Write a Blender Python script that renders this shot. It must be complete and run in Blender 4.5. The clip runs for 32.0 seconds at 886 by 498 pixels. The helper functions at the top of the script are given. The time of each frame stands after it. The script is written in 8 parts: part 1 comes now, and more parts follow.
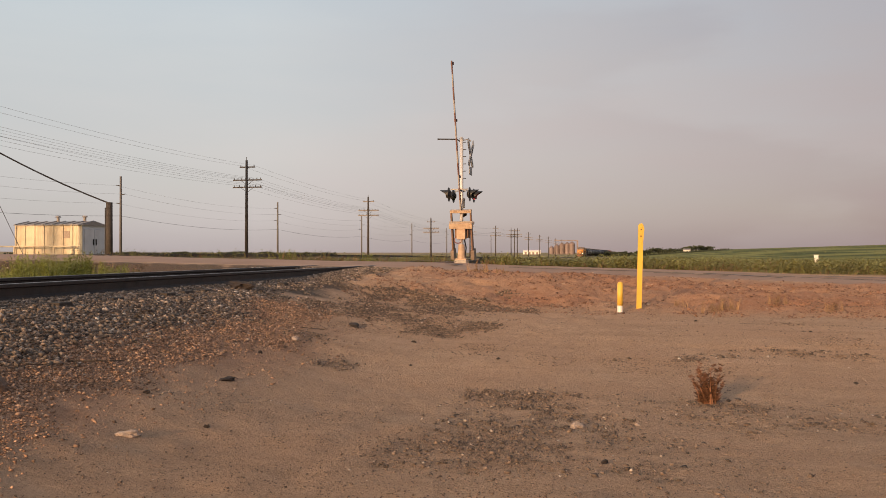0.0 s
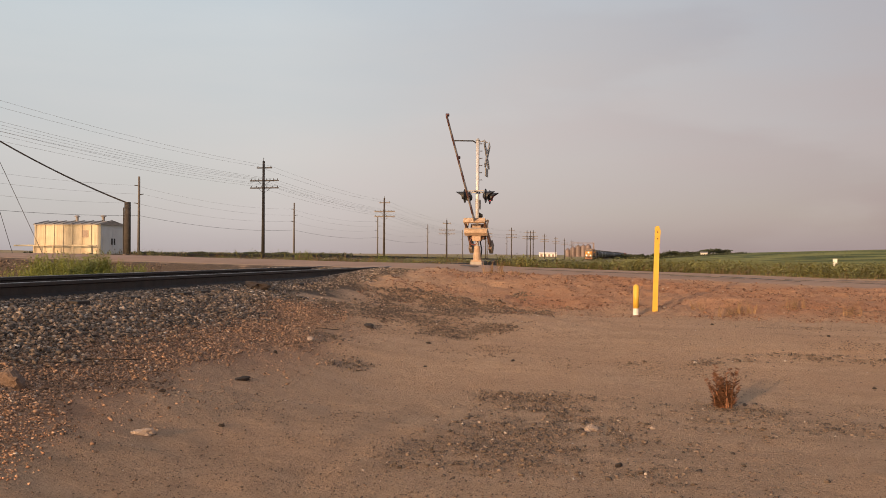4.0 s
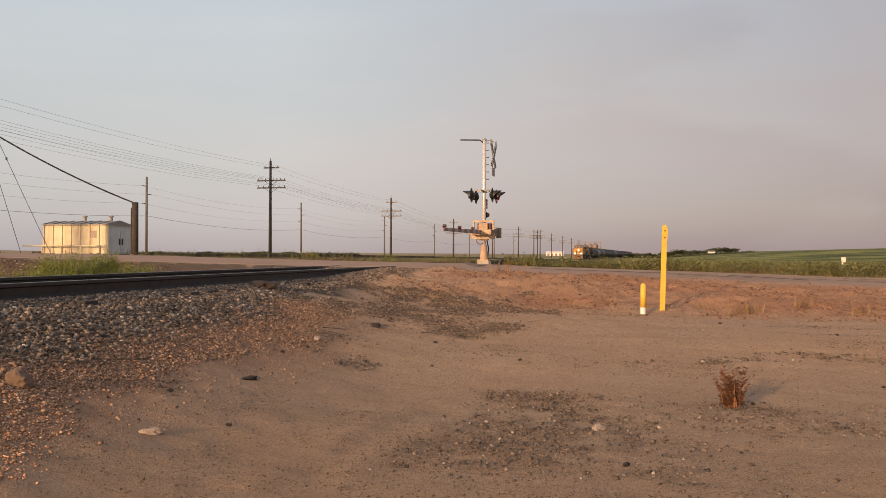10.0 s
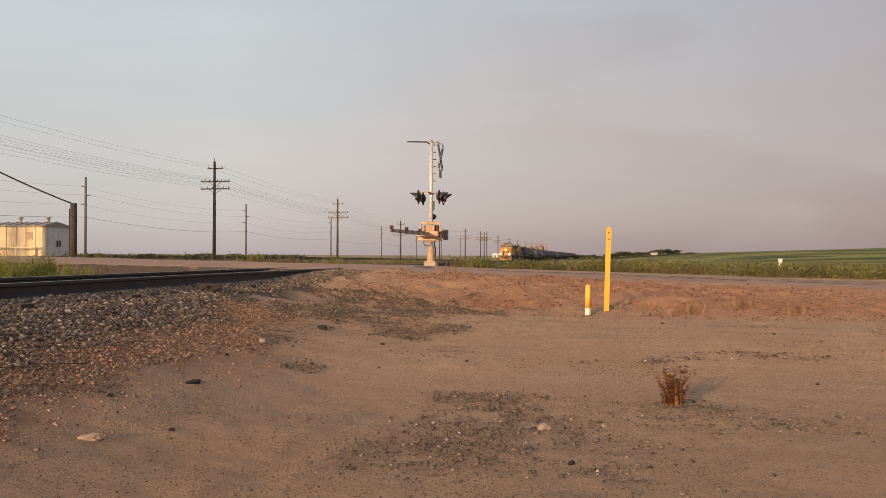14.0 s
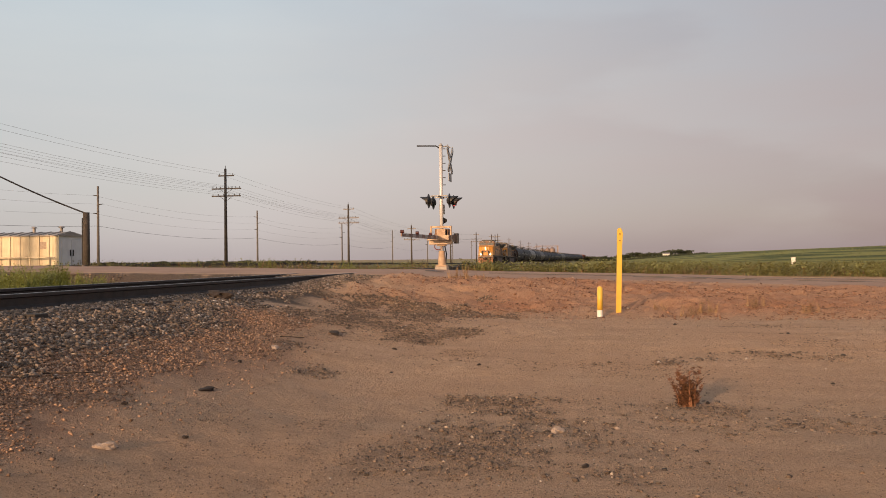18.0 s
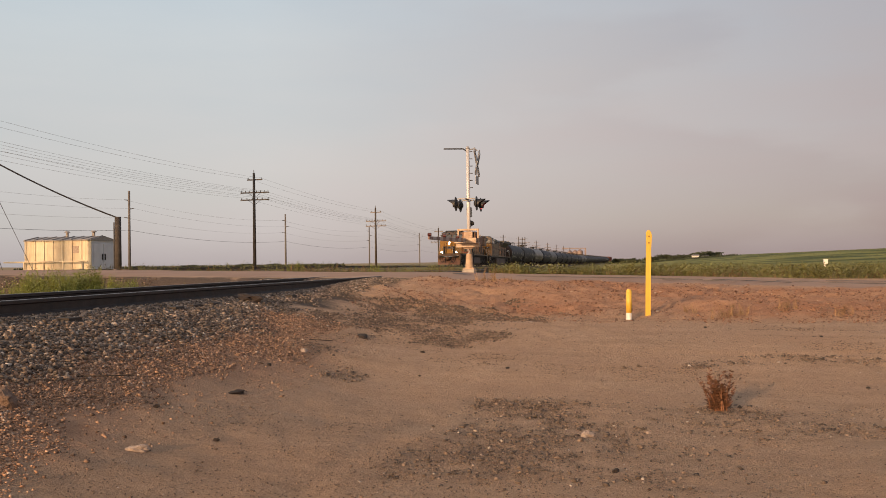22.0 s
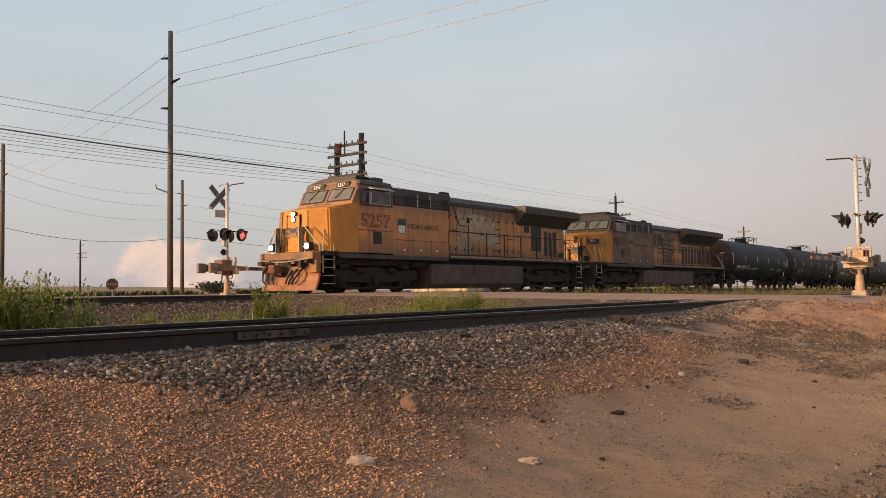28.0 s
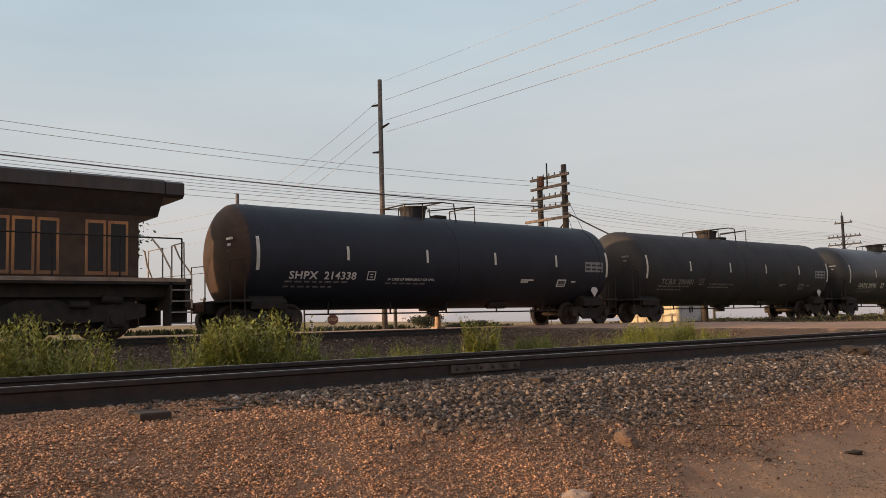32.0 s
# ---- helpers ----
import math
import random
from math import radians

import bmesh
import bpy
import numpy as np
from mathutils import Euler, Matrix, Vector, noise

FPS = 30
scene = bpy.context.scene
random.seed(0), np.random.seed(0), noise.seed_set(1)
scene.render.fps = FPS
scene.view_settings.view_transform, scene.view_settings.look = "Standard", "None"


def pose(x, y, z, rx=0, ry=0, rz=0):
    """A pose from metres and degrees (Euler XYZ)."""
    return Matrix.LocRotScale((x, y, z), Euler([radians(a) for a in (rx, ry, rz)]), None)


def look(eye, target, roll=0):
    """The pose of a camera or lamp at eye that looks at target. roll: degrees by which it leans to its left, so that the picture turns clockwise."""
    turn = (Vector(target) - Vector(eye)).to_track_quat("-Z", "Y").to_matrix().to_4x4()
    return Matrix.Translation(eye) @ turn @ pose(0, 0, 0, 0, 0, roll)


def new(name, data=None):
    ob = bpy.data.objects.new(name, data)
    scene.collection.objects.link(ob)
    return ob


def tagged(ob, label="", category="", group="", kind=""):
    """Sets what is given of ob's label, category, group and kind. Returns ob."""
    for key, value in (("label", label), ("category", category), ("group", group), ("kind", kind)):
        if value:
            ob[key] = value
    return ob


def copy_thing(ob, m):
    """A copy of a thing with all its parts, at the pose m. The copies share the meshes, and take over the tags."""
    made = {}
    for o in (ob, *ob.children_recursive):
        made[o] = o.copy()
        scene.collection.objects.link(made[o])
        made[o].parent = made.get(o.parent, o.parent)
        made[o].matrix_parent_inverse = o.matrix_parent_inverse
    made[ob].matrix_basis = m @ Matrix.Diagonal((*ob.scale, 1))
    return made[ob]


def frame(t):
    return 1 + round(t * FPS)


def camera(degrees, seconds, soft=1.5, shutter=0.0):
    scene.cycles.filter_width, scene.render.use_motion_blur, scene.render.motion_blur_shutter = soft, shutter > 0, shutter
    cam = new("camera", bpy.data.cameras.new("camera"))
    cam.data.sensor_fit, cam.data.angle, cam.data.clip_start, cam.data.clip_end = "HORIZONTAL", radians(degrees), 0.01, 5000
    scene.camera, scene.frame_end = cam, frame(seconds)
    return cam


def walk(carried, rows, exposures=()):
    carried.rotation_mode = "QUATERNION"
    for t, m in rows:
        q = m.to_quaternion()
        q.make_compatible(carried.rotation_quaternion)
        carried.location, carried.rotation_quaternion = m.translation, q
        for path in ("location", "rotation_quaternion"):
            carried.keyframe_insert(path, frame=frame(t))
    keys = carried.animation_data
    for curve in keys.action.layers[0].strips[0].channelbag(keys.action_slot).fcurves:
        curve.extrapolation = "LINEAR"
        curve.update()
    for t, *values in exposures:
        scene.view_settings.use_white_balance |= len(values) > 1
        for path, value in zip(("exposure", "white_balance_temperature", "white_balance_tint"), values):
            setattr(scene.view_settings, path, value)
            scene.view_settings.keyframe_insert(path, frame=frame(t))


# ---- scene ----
# World: y runs along the tracks, away from the viewer; x to the right of them; z up from the dirt lot.
# seconds, x, y, z, yaw, pitch, lean
PATH = [
    (0.0, 0.000, 0.000, 1.400, 12.58, 0.22, 0.01), (0.5, 0.000, -0.000, 1.396, 12.78, 0.41, -0.07), (1.0, 0.001, 0.003, 1.398, 12.69, 0.49, 0.10),
    (1.5, 0.001, -0.003, 1.398, 12.78, 0.85, 0.26), (2.0, -0.002, -0.006, 1.398, 12.56, 0.93, 0.15), (2.5, -0.000, -0.007, 1.397, 13.39, 0.77, 0.44),
    (3.0, 0.002, -0.003, 1.396, 13.40, 0.63, 0.52), (3.5, 0.007, 0.000, 1.400, 13.53, 0.51, 0.45), (5.5, -0.004, 0.010, 1.389, 14.05, -0.19, 0.57),
    (6.0, -0.006, 0.013, 1.393, 14.18, -0.09, 0.79), (6.5, -0.003, 0.004, 1.392, 14.10, -0.19, 0.74), (7.0, -0.001, 0.013, 1.394, 14.05, -0.47, 0.62),
    (7.5, 0.001, 0.019, 1.392, 13.92, -0.40, 0.44), (8.0, 0.003, 0.007, 1.397, 13.98, -0.08, 0.40), (8.5, 0.004, 0.009, 1.396, 13.94, 0.07, 0.52),
    (9.0, -0.001, 0.008, 1.393, 13.71, 0.10, 0.27), (9.5, 0.003, 0.007, 1.395, 13.87, 0.31, -0.02), (10.0, 0.006, 0.008, 1.396, 14.13, 0.28, 0.25),
    (10.5, 0.004, 0.003, 1.398, 14.37, 0.67, 0.59), (11.0, 0.007, -0.001, 1.396, 13.56, 0.95, 0.15), (11.5, 0.008, -0.002, 1.392, 12.29, 0.48, 0.56),
    (12.0, 0.006, -0.003, 1.393, 11.40, 0.24, 0.53), (12.5, 0.004, -0.009, 1.393, 11.05, 0.35, 0.44), (13.0, 0.003, -0.006, 1.394, 10.88, 0.33, 0.53),
    (13.5, 0.003, 0.002, 1.396, 10.82, 0.34, 0.46), (14.0, 0.010, 0.000, 1.393, 10.50, 0.42, 0.19), (14.5, 0.011, -0.000, 1.394, 10.18, 0.41, 0.27),
    (16.5, 0.020, -0.001, 1.393, 10.57, 0.10, -0.95), (17.0, 0.017, 0.006, 1.394, 10.72, 0.40, -0.88), (17.5, 0.015, 0.000, 1.400, 11.28, 0.46, -0.87),
    (18.0, 0.015, 0.002, 1.398, 11.26, 0.67, -0.65), (18.5, 0.010, -0.005, 1.395, 11.26, 0.59, -0.72), (19.0, 0.010, -0.005, 1.397, 12.00, 0.53, -0.85),
    (19.5, 0.009, -0.005, 1.396, 12.42, 0.60, -0.82), (20.0, 0.004, -0.005, 1.400, 12.82, 0.81, -0.78), (20.5, 0.009, -0.003, 1.407, 13.10, 1.07, -0.94),
    (21.0, 0.003, -0.008, 1.401, 13.21, 1.12, -0.99), (21.5, 0.005, 0.003, 1.399, 13.13, 0.99, -0.96), (22.0, 0.004, 0.003, 1.404, 13.11, 0.88, -0.82),
    (22.5, 0.001, 0.009, 1.399, 13.14, 0.90, -0.70), (23.0, -0.007, 0.003, 1.395, 13.40, 0.80, -0.38), (23.5, -0.014, -0.004, 1.396, 14.32, 0.59, -0.07),
    (24.0, -0.019, -0.003, 1.392, 15.32, 0.38, -0.22), (24.5, -0.029, 0.007, 1.400, 16.07, 0.39, -0.13), (25.0, -0.048, 0.008, 1.393, 17.40, 0.51, -0.78),
    (25.5, -0.081, 0.017, 1.392, 20.92, 0.99, -1.01), (27.5, -0.145, -0.020, 1.383, 33.04, 3.22, -0.68), (28.0, -0.168, -0.017, 1.378, 37.47, 2.80, -0.80),
    (28.5, -0.182, -0.016, 1.385, 41.12, 3.47, -1.43), (29.0, -0.190, -0.019, 1.382, 44.26, 4.17, -1.61), (29.5, -0.193, -0.023, 1.383, 47.73, 4.44, -1.21),
    (30.0, -0.160, -0.060, 1.386, 50.22, 4.93, -1.53), (30.5, -0.141, -0.078, 1.386, 50.84, 5.06, -1.51), (31.0, -0.138, -0.075, 1.390, 51.21, 5.18, -1.77),
    (31.5, -0.132, -0.083, 1.388, 51.30, 5.33, -1.74), (32.0, -0.125, -0.088, 1.392, 51.44, 5.27, -1.61),
]

cam = camera(55.9, 32.0, soft=0.7)
walk(cam, [(t, pose(x, y, z, 90 + p, 0, w) @ pose(0, 0, 0, 0, 0, l)) for t, x, y, z, w, p, l in PATH])
scene.view_settings.exposure = 0.0

SUN_AZ = 158.0   # degrees from +y, to the left
SUN_EL = 10.5


# ---- sky and sun ----
def make_world():
    w = bpy.data.worlds.new("sky")
    scene.world = w
    w.use_nodes = True
    nt = w.node_tree
    nd, ln = nt.nodes, nt.links
    nd.clear()
    out = nd.new("ShaderNodeOutputWorld")
    bg = nd.new("ShaderNodeBackground")
    sky = nd.new("ShaderNodeTexSky")
    sky.sky_type = "NISHITA"
    sky.sun_disc = False
    sky.sun_elevation = radians(SUN_EL)
    sky.sun_rotation = radians(-SUN_AZ)
    sky.air_density, sky.dust_density, sky.ozone_density = 1.0, 2.0, 1.5
    co = nd.new("ShaderNodeTexCoord")
    sep = nd.new("ShaderNodeSeparateXYZ")
    ln.new(co.outputs["Generated"], sep.inputs[0])
    ramp = nd.new("ShaderNodeValToRGB")      # thin high cloud and haze over the blue
    ln.new(sep.outputs["Z"], ramp.inputs[0])
    e = ramp.color_ramp.elements
    e[0].position, e[0].color = 0.0, (0.55, 0.46, 0.455, 1)
    e[1].position, e[1].color = 0.6, (0.53, 0.62, 0.72, 1)
    for pos, c in ((0.04, (0.64, 0.56, 0.54, 1)), (0.11, (0.69, 0.625, 0.595, 1)), (0.22, (0.665, 0.655, 0.645, 1)), (0.34, (0.605, 0.665, 0.705, 1))):
        k = e.new(pos)
        k.color = c
    east = nd.new("ShaderNodeMapRange")      # greyer towards the right, away from the sunset
    ln.new(sep.outputs["X"], east.inputs[0])
    east.inputs[1].default_value, east.inputs[2].default_value, east.inputs[3].default_value, east.inputs[4].default_value = -0.42, 0.32, 0.0, 1.0
    dull = nd.new("ShaderNodeMix")
    dull.data_type, dull.blend_type = "RGBA", "MULTIPLY"
    ln.new(east.outputs[0], dull.inputs[0])
    ln.new(ramp.outputs[0], dull.inputs[6])
    dull.inputs[7].default_value = (0.69, 0.62, 0.635, 1)
    veil = nd.new("ShaderNodeTexNoise")
    veil.inputs["Scale"].default_value = 2.2
    veil.inputs["Detail"].default_value = 5
    mp = nd.new("ShaderNodeMapping")
    mp.inputs["Scale"].default_value = (1, 1, 4.5)
    ln.new(co.outputs["Generated"], mp.inputs[0])
    ln.new(mp.outputs[0], veil.inputs["Vector"])
    vr = nd.new("ShaderNodeMapRange")
    ln.new(veil.outputs[0], vr.inputs[0])
    vr.inputs[1].default_value, vr.inputs[2].default_value, vr.inputs[3].default_value, vr.inputs[4].default_value = 0.3, 0.7, 0.78, 0.98
    gain = nd.new("ShaderNodeVectorMath")
    gain.operation = "SCALE"
    gain.inputs["Scale"].default_value = 0.16
    ln.new(sky.outputs[0], gain.inputs[0])
    mix = nd.new("ShaderNodeMix")
    mix.data_type = "RGBA"
    ln.new(vr.outputs[0], mix.inputs[0])
    ln.new(gain.outputs[0], mix.inputs[6])
    ln.new(dull.outputs[2], mix.inputs[7])
    sheet = nd.new("ShaderNodeTexNoise")
    sheet.inputs["Scale"].default_value, sheet.inputs["Detail"].default_value = 1.7, 6
    mp2 = nd.new("ShaderNodeMapping")
    mp2.inputs["Scale"].default_value = (1, 1, 3.2)
    mp2.inputs["Rotation"].default_value = (0.12, 0.25, 0)
    mp2.inputs["Location"].default_value = (0.35, 0.0, 0.12)
    ln.new(co.outputs["Generated"], mp2.inputs[0])
    ln.new(mp2.outputs[0], sheet.inputs["Vector"])
    shr = nd.new("ShaderNodeMapRange")
    shr.interpolation_type = "SMOOTHSTEP"
    ln.new(sheet.outputs[0], shr.inputs[0])
    shr.inputs[1].default_value, shr.inputs[2].default_value, shr.inputs[3].default_value, shr.inputs[4].default_value = 0.46, 0.56, 0.0, 1.0
    shm = nd.new("ShaderNodeMix")
    shm.data_type, shm.blend_type = "RGBA", "MULTIPLY"
    she = nd.new("ShaderNodeMath")
    she.operation = "MULTIPLY"
    ln.new(shr.outputs[0], she.inputs[0])
    ln.new(east.outputs[0], she.inputs[1])
    ln.new(she.outputs[0], shm.inputs[0])
    ln.new(mix.outputs[2], shm.inputs[6])
    shm.inputs[7].default_value = (0.92, 0.885, 0.885, 1)
    mix = shm
    west = nd.new("ShaderNodeMapRange")      # clearer and bluer to the left
    ln.new(sep.outputs["X"], west.inputs[0])
    west.inputs[1].default_value, west.inputs[2].default_value, west.inputs[3].default_value, west.inputs[4].default_value = -0.15, -0.75, 0.0, 1.0
    wm = nd.new("ShaderNodeMix")
    wm.data_type, wm.blend_type = "RGBA", "MULTIPLY"
    ln.new(west.outputs[0], wm.inputs[0])
    ln.new(mix.outputs[2], wm.inputs[6])
    wm.inputs[7].default_value = (0.925, 0.985, 1.015, 1)
    mix = wm
    # a sunlit cumulus bank low over the plain
    cdir = nd.new("ShaderNodeVectorMath")
    cdir.operation = "SUBTRACT"
    cdir.inputs[1].default_value = (-0.826, 0.563, 0.026)
    ln.new(co.outputs["Generated"], cdir.inputs[0])
    csc = nd.new("ShaderNodeVectorMath")
    csc.operation = "MULTIPLY"
    csc.inputs[1].default_value = (11.5, 11.5, 19.0)
    ln.new(cdir.outputs[0], csc.inputs[0])
    cl = nd.new("ShaderNodeVectorMath")
    cl.operation = "LENGTH"
    ln.new(csc.outputs[0], cl.inputs[0])
    cn = nd.new("ShaderNodeTexNoise")
    cn.inputs["Scale"].default_value, cn.inputs["Detail"].default_value = 26, 10
    ln.new(co.outputs["Generated"], cn.inputs["Vector"])
    ca = nd.new("ShaderNodeMath")
    ca.operation = "MULTIPLY_ADD"
    ln.new(cn.outputs[0], ca.inputs[0])
    ca.inputs[1].default_value, ca.inputs[2].default_value = 1.5, -0.75
    cs_ = nd.new("ShaderNodeMath")
    cs_.operation = "ADD"
    ln.new(cl.outputs["Value"], cs_.inputs[0])
    ln.new(ca.outputs[0], cs_.inputs[1])
    cr = nd.new("ShaderNodeMapRange")
    cr.interpolation_type = "SMOOTHSTEP"
    ln.new(cs_.outputs[0], cr.inputs[0])
    cr.inputs[1].default_value, cr.inputs[2].default_value, cr.inputs[3].default_value, cr.inputs[4].default_value = 0.46, 0.80, 0.78, 0.0
    cm = nd.new("ShaderNodeMix")
    cm.data_type = "RGBA"
    ln.new(cr.outputs[0], cm.inputs[0])
    ln.new(mix.outputs[2], cm.inputs[6])
    cc = nd.new("ShaderNodeValToRGB")
    ln.new(cn.outputs[0], cc.inputs[0])
    cc.color_ramp.elements[0].position, cc.color_ramp.elements[0].color = 0.36, (1.0, 0.70, 0.53, 1)
    cc.color_ramp.elements[1].position, cc.color_ramp.elements[1].color = 0.60, (0.76, 0.58, 0.52, 1)
    ln.new(cc.outputs[0], cm.inputs[7])
    # the sky round the sun itself is brighter and warmer
    sd = nd.new("ShaderNodeVectorMath")
    sd.operation = "DOT_PRODUCT"
    a_, e_ = radians(SUN_AZ), radians(SUN_EL)
    sd.inputs[1].default_value = (-math.sin(a_) * math.cos(e_), math.cos(a_) * math.cos(e_), math.sin(e_))
    ln.new(co.outputs["Generated"], sd.inputs[0])
    sr = nd.new("ShaderNodeMapRange")
    sr.interpolation_type = "SMOOTHSTEP"
    ln.new(sd.outputs["Value"], sr.inputs[0])
    sr.inputs[1].default_value, sr.inputs[2].default_value, sr.inputs[3].default_value, sr.inputs[4].default_value = 0.55, 1.0, 0.0, 1.0
    gl = nd.new("ShaderNodeMix")
    gl.data_type = "RGBA"
    ln.new(sr.outputs[0], gl.inputs[0])
    ln.new(cm.outputs[2], gl.inputs[6])
    gl.inputs[7].default_value = (2.3, 1.7, 1.15, 1)
    ln.new(gl.outputs[2], bg.inputs[0])
    bg.inputs[1].default_value = 1.0
    ln.new(bg.outputs[0], out.inputs[0])


make_world()
sun = new("sun", bpy.data.lights.new("sun", "SUN"))
sun.data.energy, sun.data.angle, sun.data.color = 4.3, radians(1.5), (1.0, 0.60, 0.31)
sa, se = radians(SUN_AZ), radians(SUN_EL)
sun.matrix_world = look((-math.sin(sa) * 50 * math.cos(se), math.cos(sa) * 50 * math.cos(se), 50 * math.sin(se)), (0, 0, 0))


# ---- materials ----
def mat(name, color, rough=0.8, metal=0.0, var=0.15, scale=3.0, bump=0.0, bscale=60.0, dirt=None, dirt_amt=0.5, dirt_scale=1.5, island=0.0, rnd=0.0, emit=0.0, coat=0.0, streak=None, soot=None):
    m = bpy.data.materials.new(name)
    m.use_nodes = True
    nt = m.node_tree
    nd, ln = nt.nodes, nt.links
    b = nd["Principled BSDF"]
    b.inputs["Roughness"].default_value, b.inputs["Metallic"].default_value = rough, metal
    b.inputs["Coat Weight"].default_value = coat
    co = nd.new("ShaderNodeTexCoord")
    n1 = nd.new("ShaderNodeTexNoise")
    n1.inputs["Scale"].default_value, n1.inputs["Detail"].default_value = scale, 8
    ln.new(co.outputs["Object"], n1.inputs["Vector"])
    lo = tuple(c * (1 - var) for c in color) + (1,)
    hi = tuple(min(1, c * (1 + var)) for c in color) + (1,)
    mx = nd.new("ShaderNodeMix")
    mx.data_type = "RGBA"
    mx.inputs[6].default_value, mx.inputs[7].default_value = lo, hi
    mr = nd.new("ShaderNodeMapRange")
    mr.inputs[1].default_value, mr.inputs[2].default_value = 0.3, 0.7
    ln.new(n1.outputs[0], mr.inputs[0])
    ln.new(mr.outputs[0], mx.inputs[0])
    last = mx.outputs[2]
    if dirt:
        n2 = nd.new("ShaderNodeTexNoise")
        n2.inputs["Scale"].default_value, n2.inputs["Detail"].default_value, n2.inputs["Roughness"].default_value = dirt_scale, 10, 0.65
        ln.new(co.outputs["Object"], n2.inputs["Vector"])
        r2 = nd.new("ShaderNodeMapRange")
        r2.inputs[1].default_value, r2.inputs[2].default_value, r2.inputs[4].default_value = 0.42, 0.68, dirt_amt
        ln.new(n2.outputs[0], r2.inputs[0])
        m2 = nd.new("ShaderNodeMix")
        m2.data_type = "RGBA"
        m2.inputs[7].default_value = (*dirt, 1)
        ln.new(r2.outputs[0], m2.inputs[0])
        ln.new(last, m2.inputs[6])
        last = m2.outputs[2]
    if streak:
        ms = nd.new("ShaderNodeMapping")
        ms.inputs["Scale"].default_value = (3.2, 3.2, 0.22)
        ln.new(co.outputs["Object"], ms.inputs[0])
        ns = nd.new("ShaderNodeTexNoise")
        ns.inputs["Scale"].default_value, ns.inputs["Detail"].default_value, ns.inputs["Roughness"].default_value = 1.6, 8, 0.7
        ln.new(ms.outputs[0], ns.inputs["Vector"])
        rs_ = nd.new("ShaderNodeMapRange")
        rs_.inputs[1].default_value, rs_.inputs[2].default_value, rs_.inputs[4].default_value = 0.48, 0.72, 0.75
        ln.new(ns.outputs[0], rs_.inputs[0])
        m4 = nd.new("ShaderNodeMix")
        m4.data_type = "RGBA"
        m4.inputs[7].default_value = (*streak, 1)
        ln.new(rs_.outputs[0], m4.inputs[0])
        ln.new(last, m4.inputs[6])
        last = m4.outputs[2]
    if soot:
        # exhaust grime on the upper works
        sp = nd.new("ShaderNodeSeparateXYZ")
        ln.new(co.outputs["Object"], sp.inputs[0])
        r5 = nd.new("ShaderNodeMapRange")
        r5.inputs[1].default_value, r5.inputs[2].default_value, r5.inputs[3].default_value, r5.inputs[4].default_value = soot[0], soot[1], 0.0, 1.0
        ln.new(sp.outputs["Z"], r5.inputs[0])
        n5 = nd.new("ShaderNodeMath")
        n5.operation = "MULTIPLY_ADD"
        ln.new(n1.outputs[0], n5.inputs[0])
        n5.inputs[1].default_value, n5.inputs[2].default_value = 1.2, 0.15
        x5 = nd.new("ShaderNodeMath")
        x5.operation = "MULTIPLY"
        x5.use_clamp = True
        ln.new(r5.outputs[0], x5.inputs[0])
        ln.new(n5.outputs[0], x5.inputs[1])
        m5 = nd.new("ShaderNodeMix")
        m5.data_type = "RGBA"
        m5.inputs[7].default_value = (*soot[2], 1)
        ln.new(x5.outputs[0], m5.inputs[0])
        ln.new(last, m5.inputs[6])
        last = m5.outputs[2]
        # road dust thrown up along the sill
        r6 = nd.new("ShaderNodeMapRange")
        r6.inputs[1].default_value, r6.inputs[2].default_value, r6.inputs[3].default_value, r6.inputs[4].default_value = 2.25, 1.45, 0.0, 1.0
        ln.new(sp.outputs["Z"], r6.inputs[0])
        x6 = nd.new("ShaderNodeMath")
        x6.operation = "MULTIPLY"
        x6.use_clamp = True
        ln.new(r6.outputs[0], x6.inputs[0])
        ln.new(n5.outputs[0], x6.inputs[1])
        m6 = nd.new("ShaderNodeMix")
        m6.data_type = "RGBA"
        m6.inputs[7].default_value = (0.12, 0.075, 0.052, 1)
        ln.new(x6.outputs[0], m6.inputs[0])
        ln.new(last, m6.inputs[6])
        last = m6.outputs[2]
    if island or rnd:
        g = nd.new("ShaderNodeNewGeometry") if island else nd.new("ShaderNodeObjectInfo")
        src = g.outputs["Random Per Island"] if island else g.outputs["Random"]
        amt = island or rnd
        r3 = nd.new("ShaderNodeMapRange")
        r3.inputs[3].default_value, r3.inputs[4].default_value = 1 - amt, 1 + amt
        ln.new(src, r3.inputs[0])
        sc = nd.new("ShaderNodeVectorMath")
        sc.operation = "SCALE"
        ln.new(last, sc.inputs[0])
        ln.new(r3.outputs[0], sc.inputs["Scale"])
        last = sc.outputs[0]
    ln.new(last, b.inputs["Base Color"])
    if emit:
        b.inputs["Emission Color"].default_value = (*color, 1)
        b.inputs["Emission Strength"].default_value = emit
    if bump:
        n3 = nd.new("ShaderNodeTexNoise")
        n3.inputs["Scale"].default_value, n3.inputs["Detail"].default_value = bscale, 6
        ln.new(co.outputs["Object"], n3.inputs["Vector"])
        bp = nd.new("ShaderNodeBump")
        bp.inputs["Strength"].default_value, bp.inputs["Distance"].default_value = bump, 0.02
        ln.new(n3.outputs[0], bp.inputs["Height"])
        ln.new(bp.outputs[0], b.inputs["Normal"])
    return m


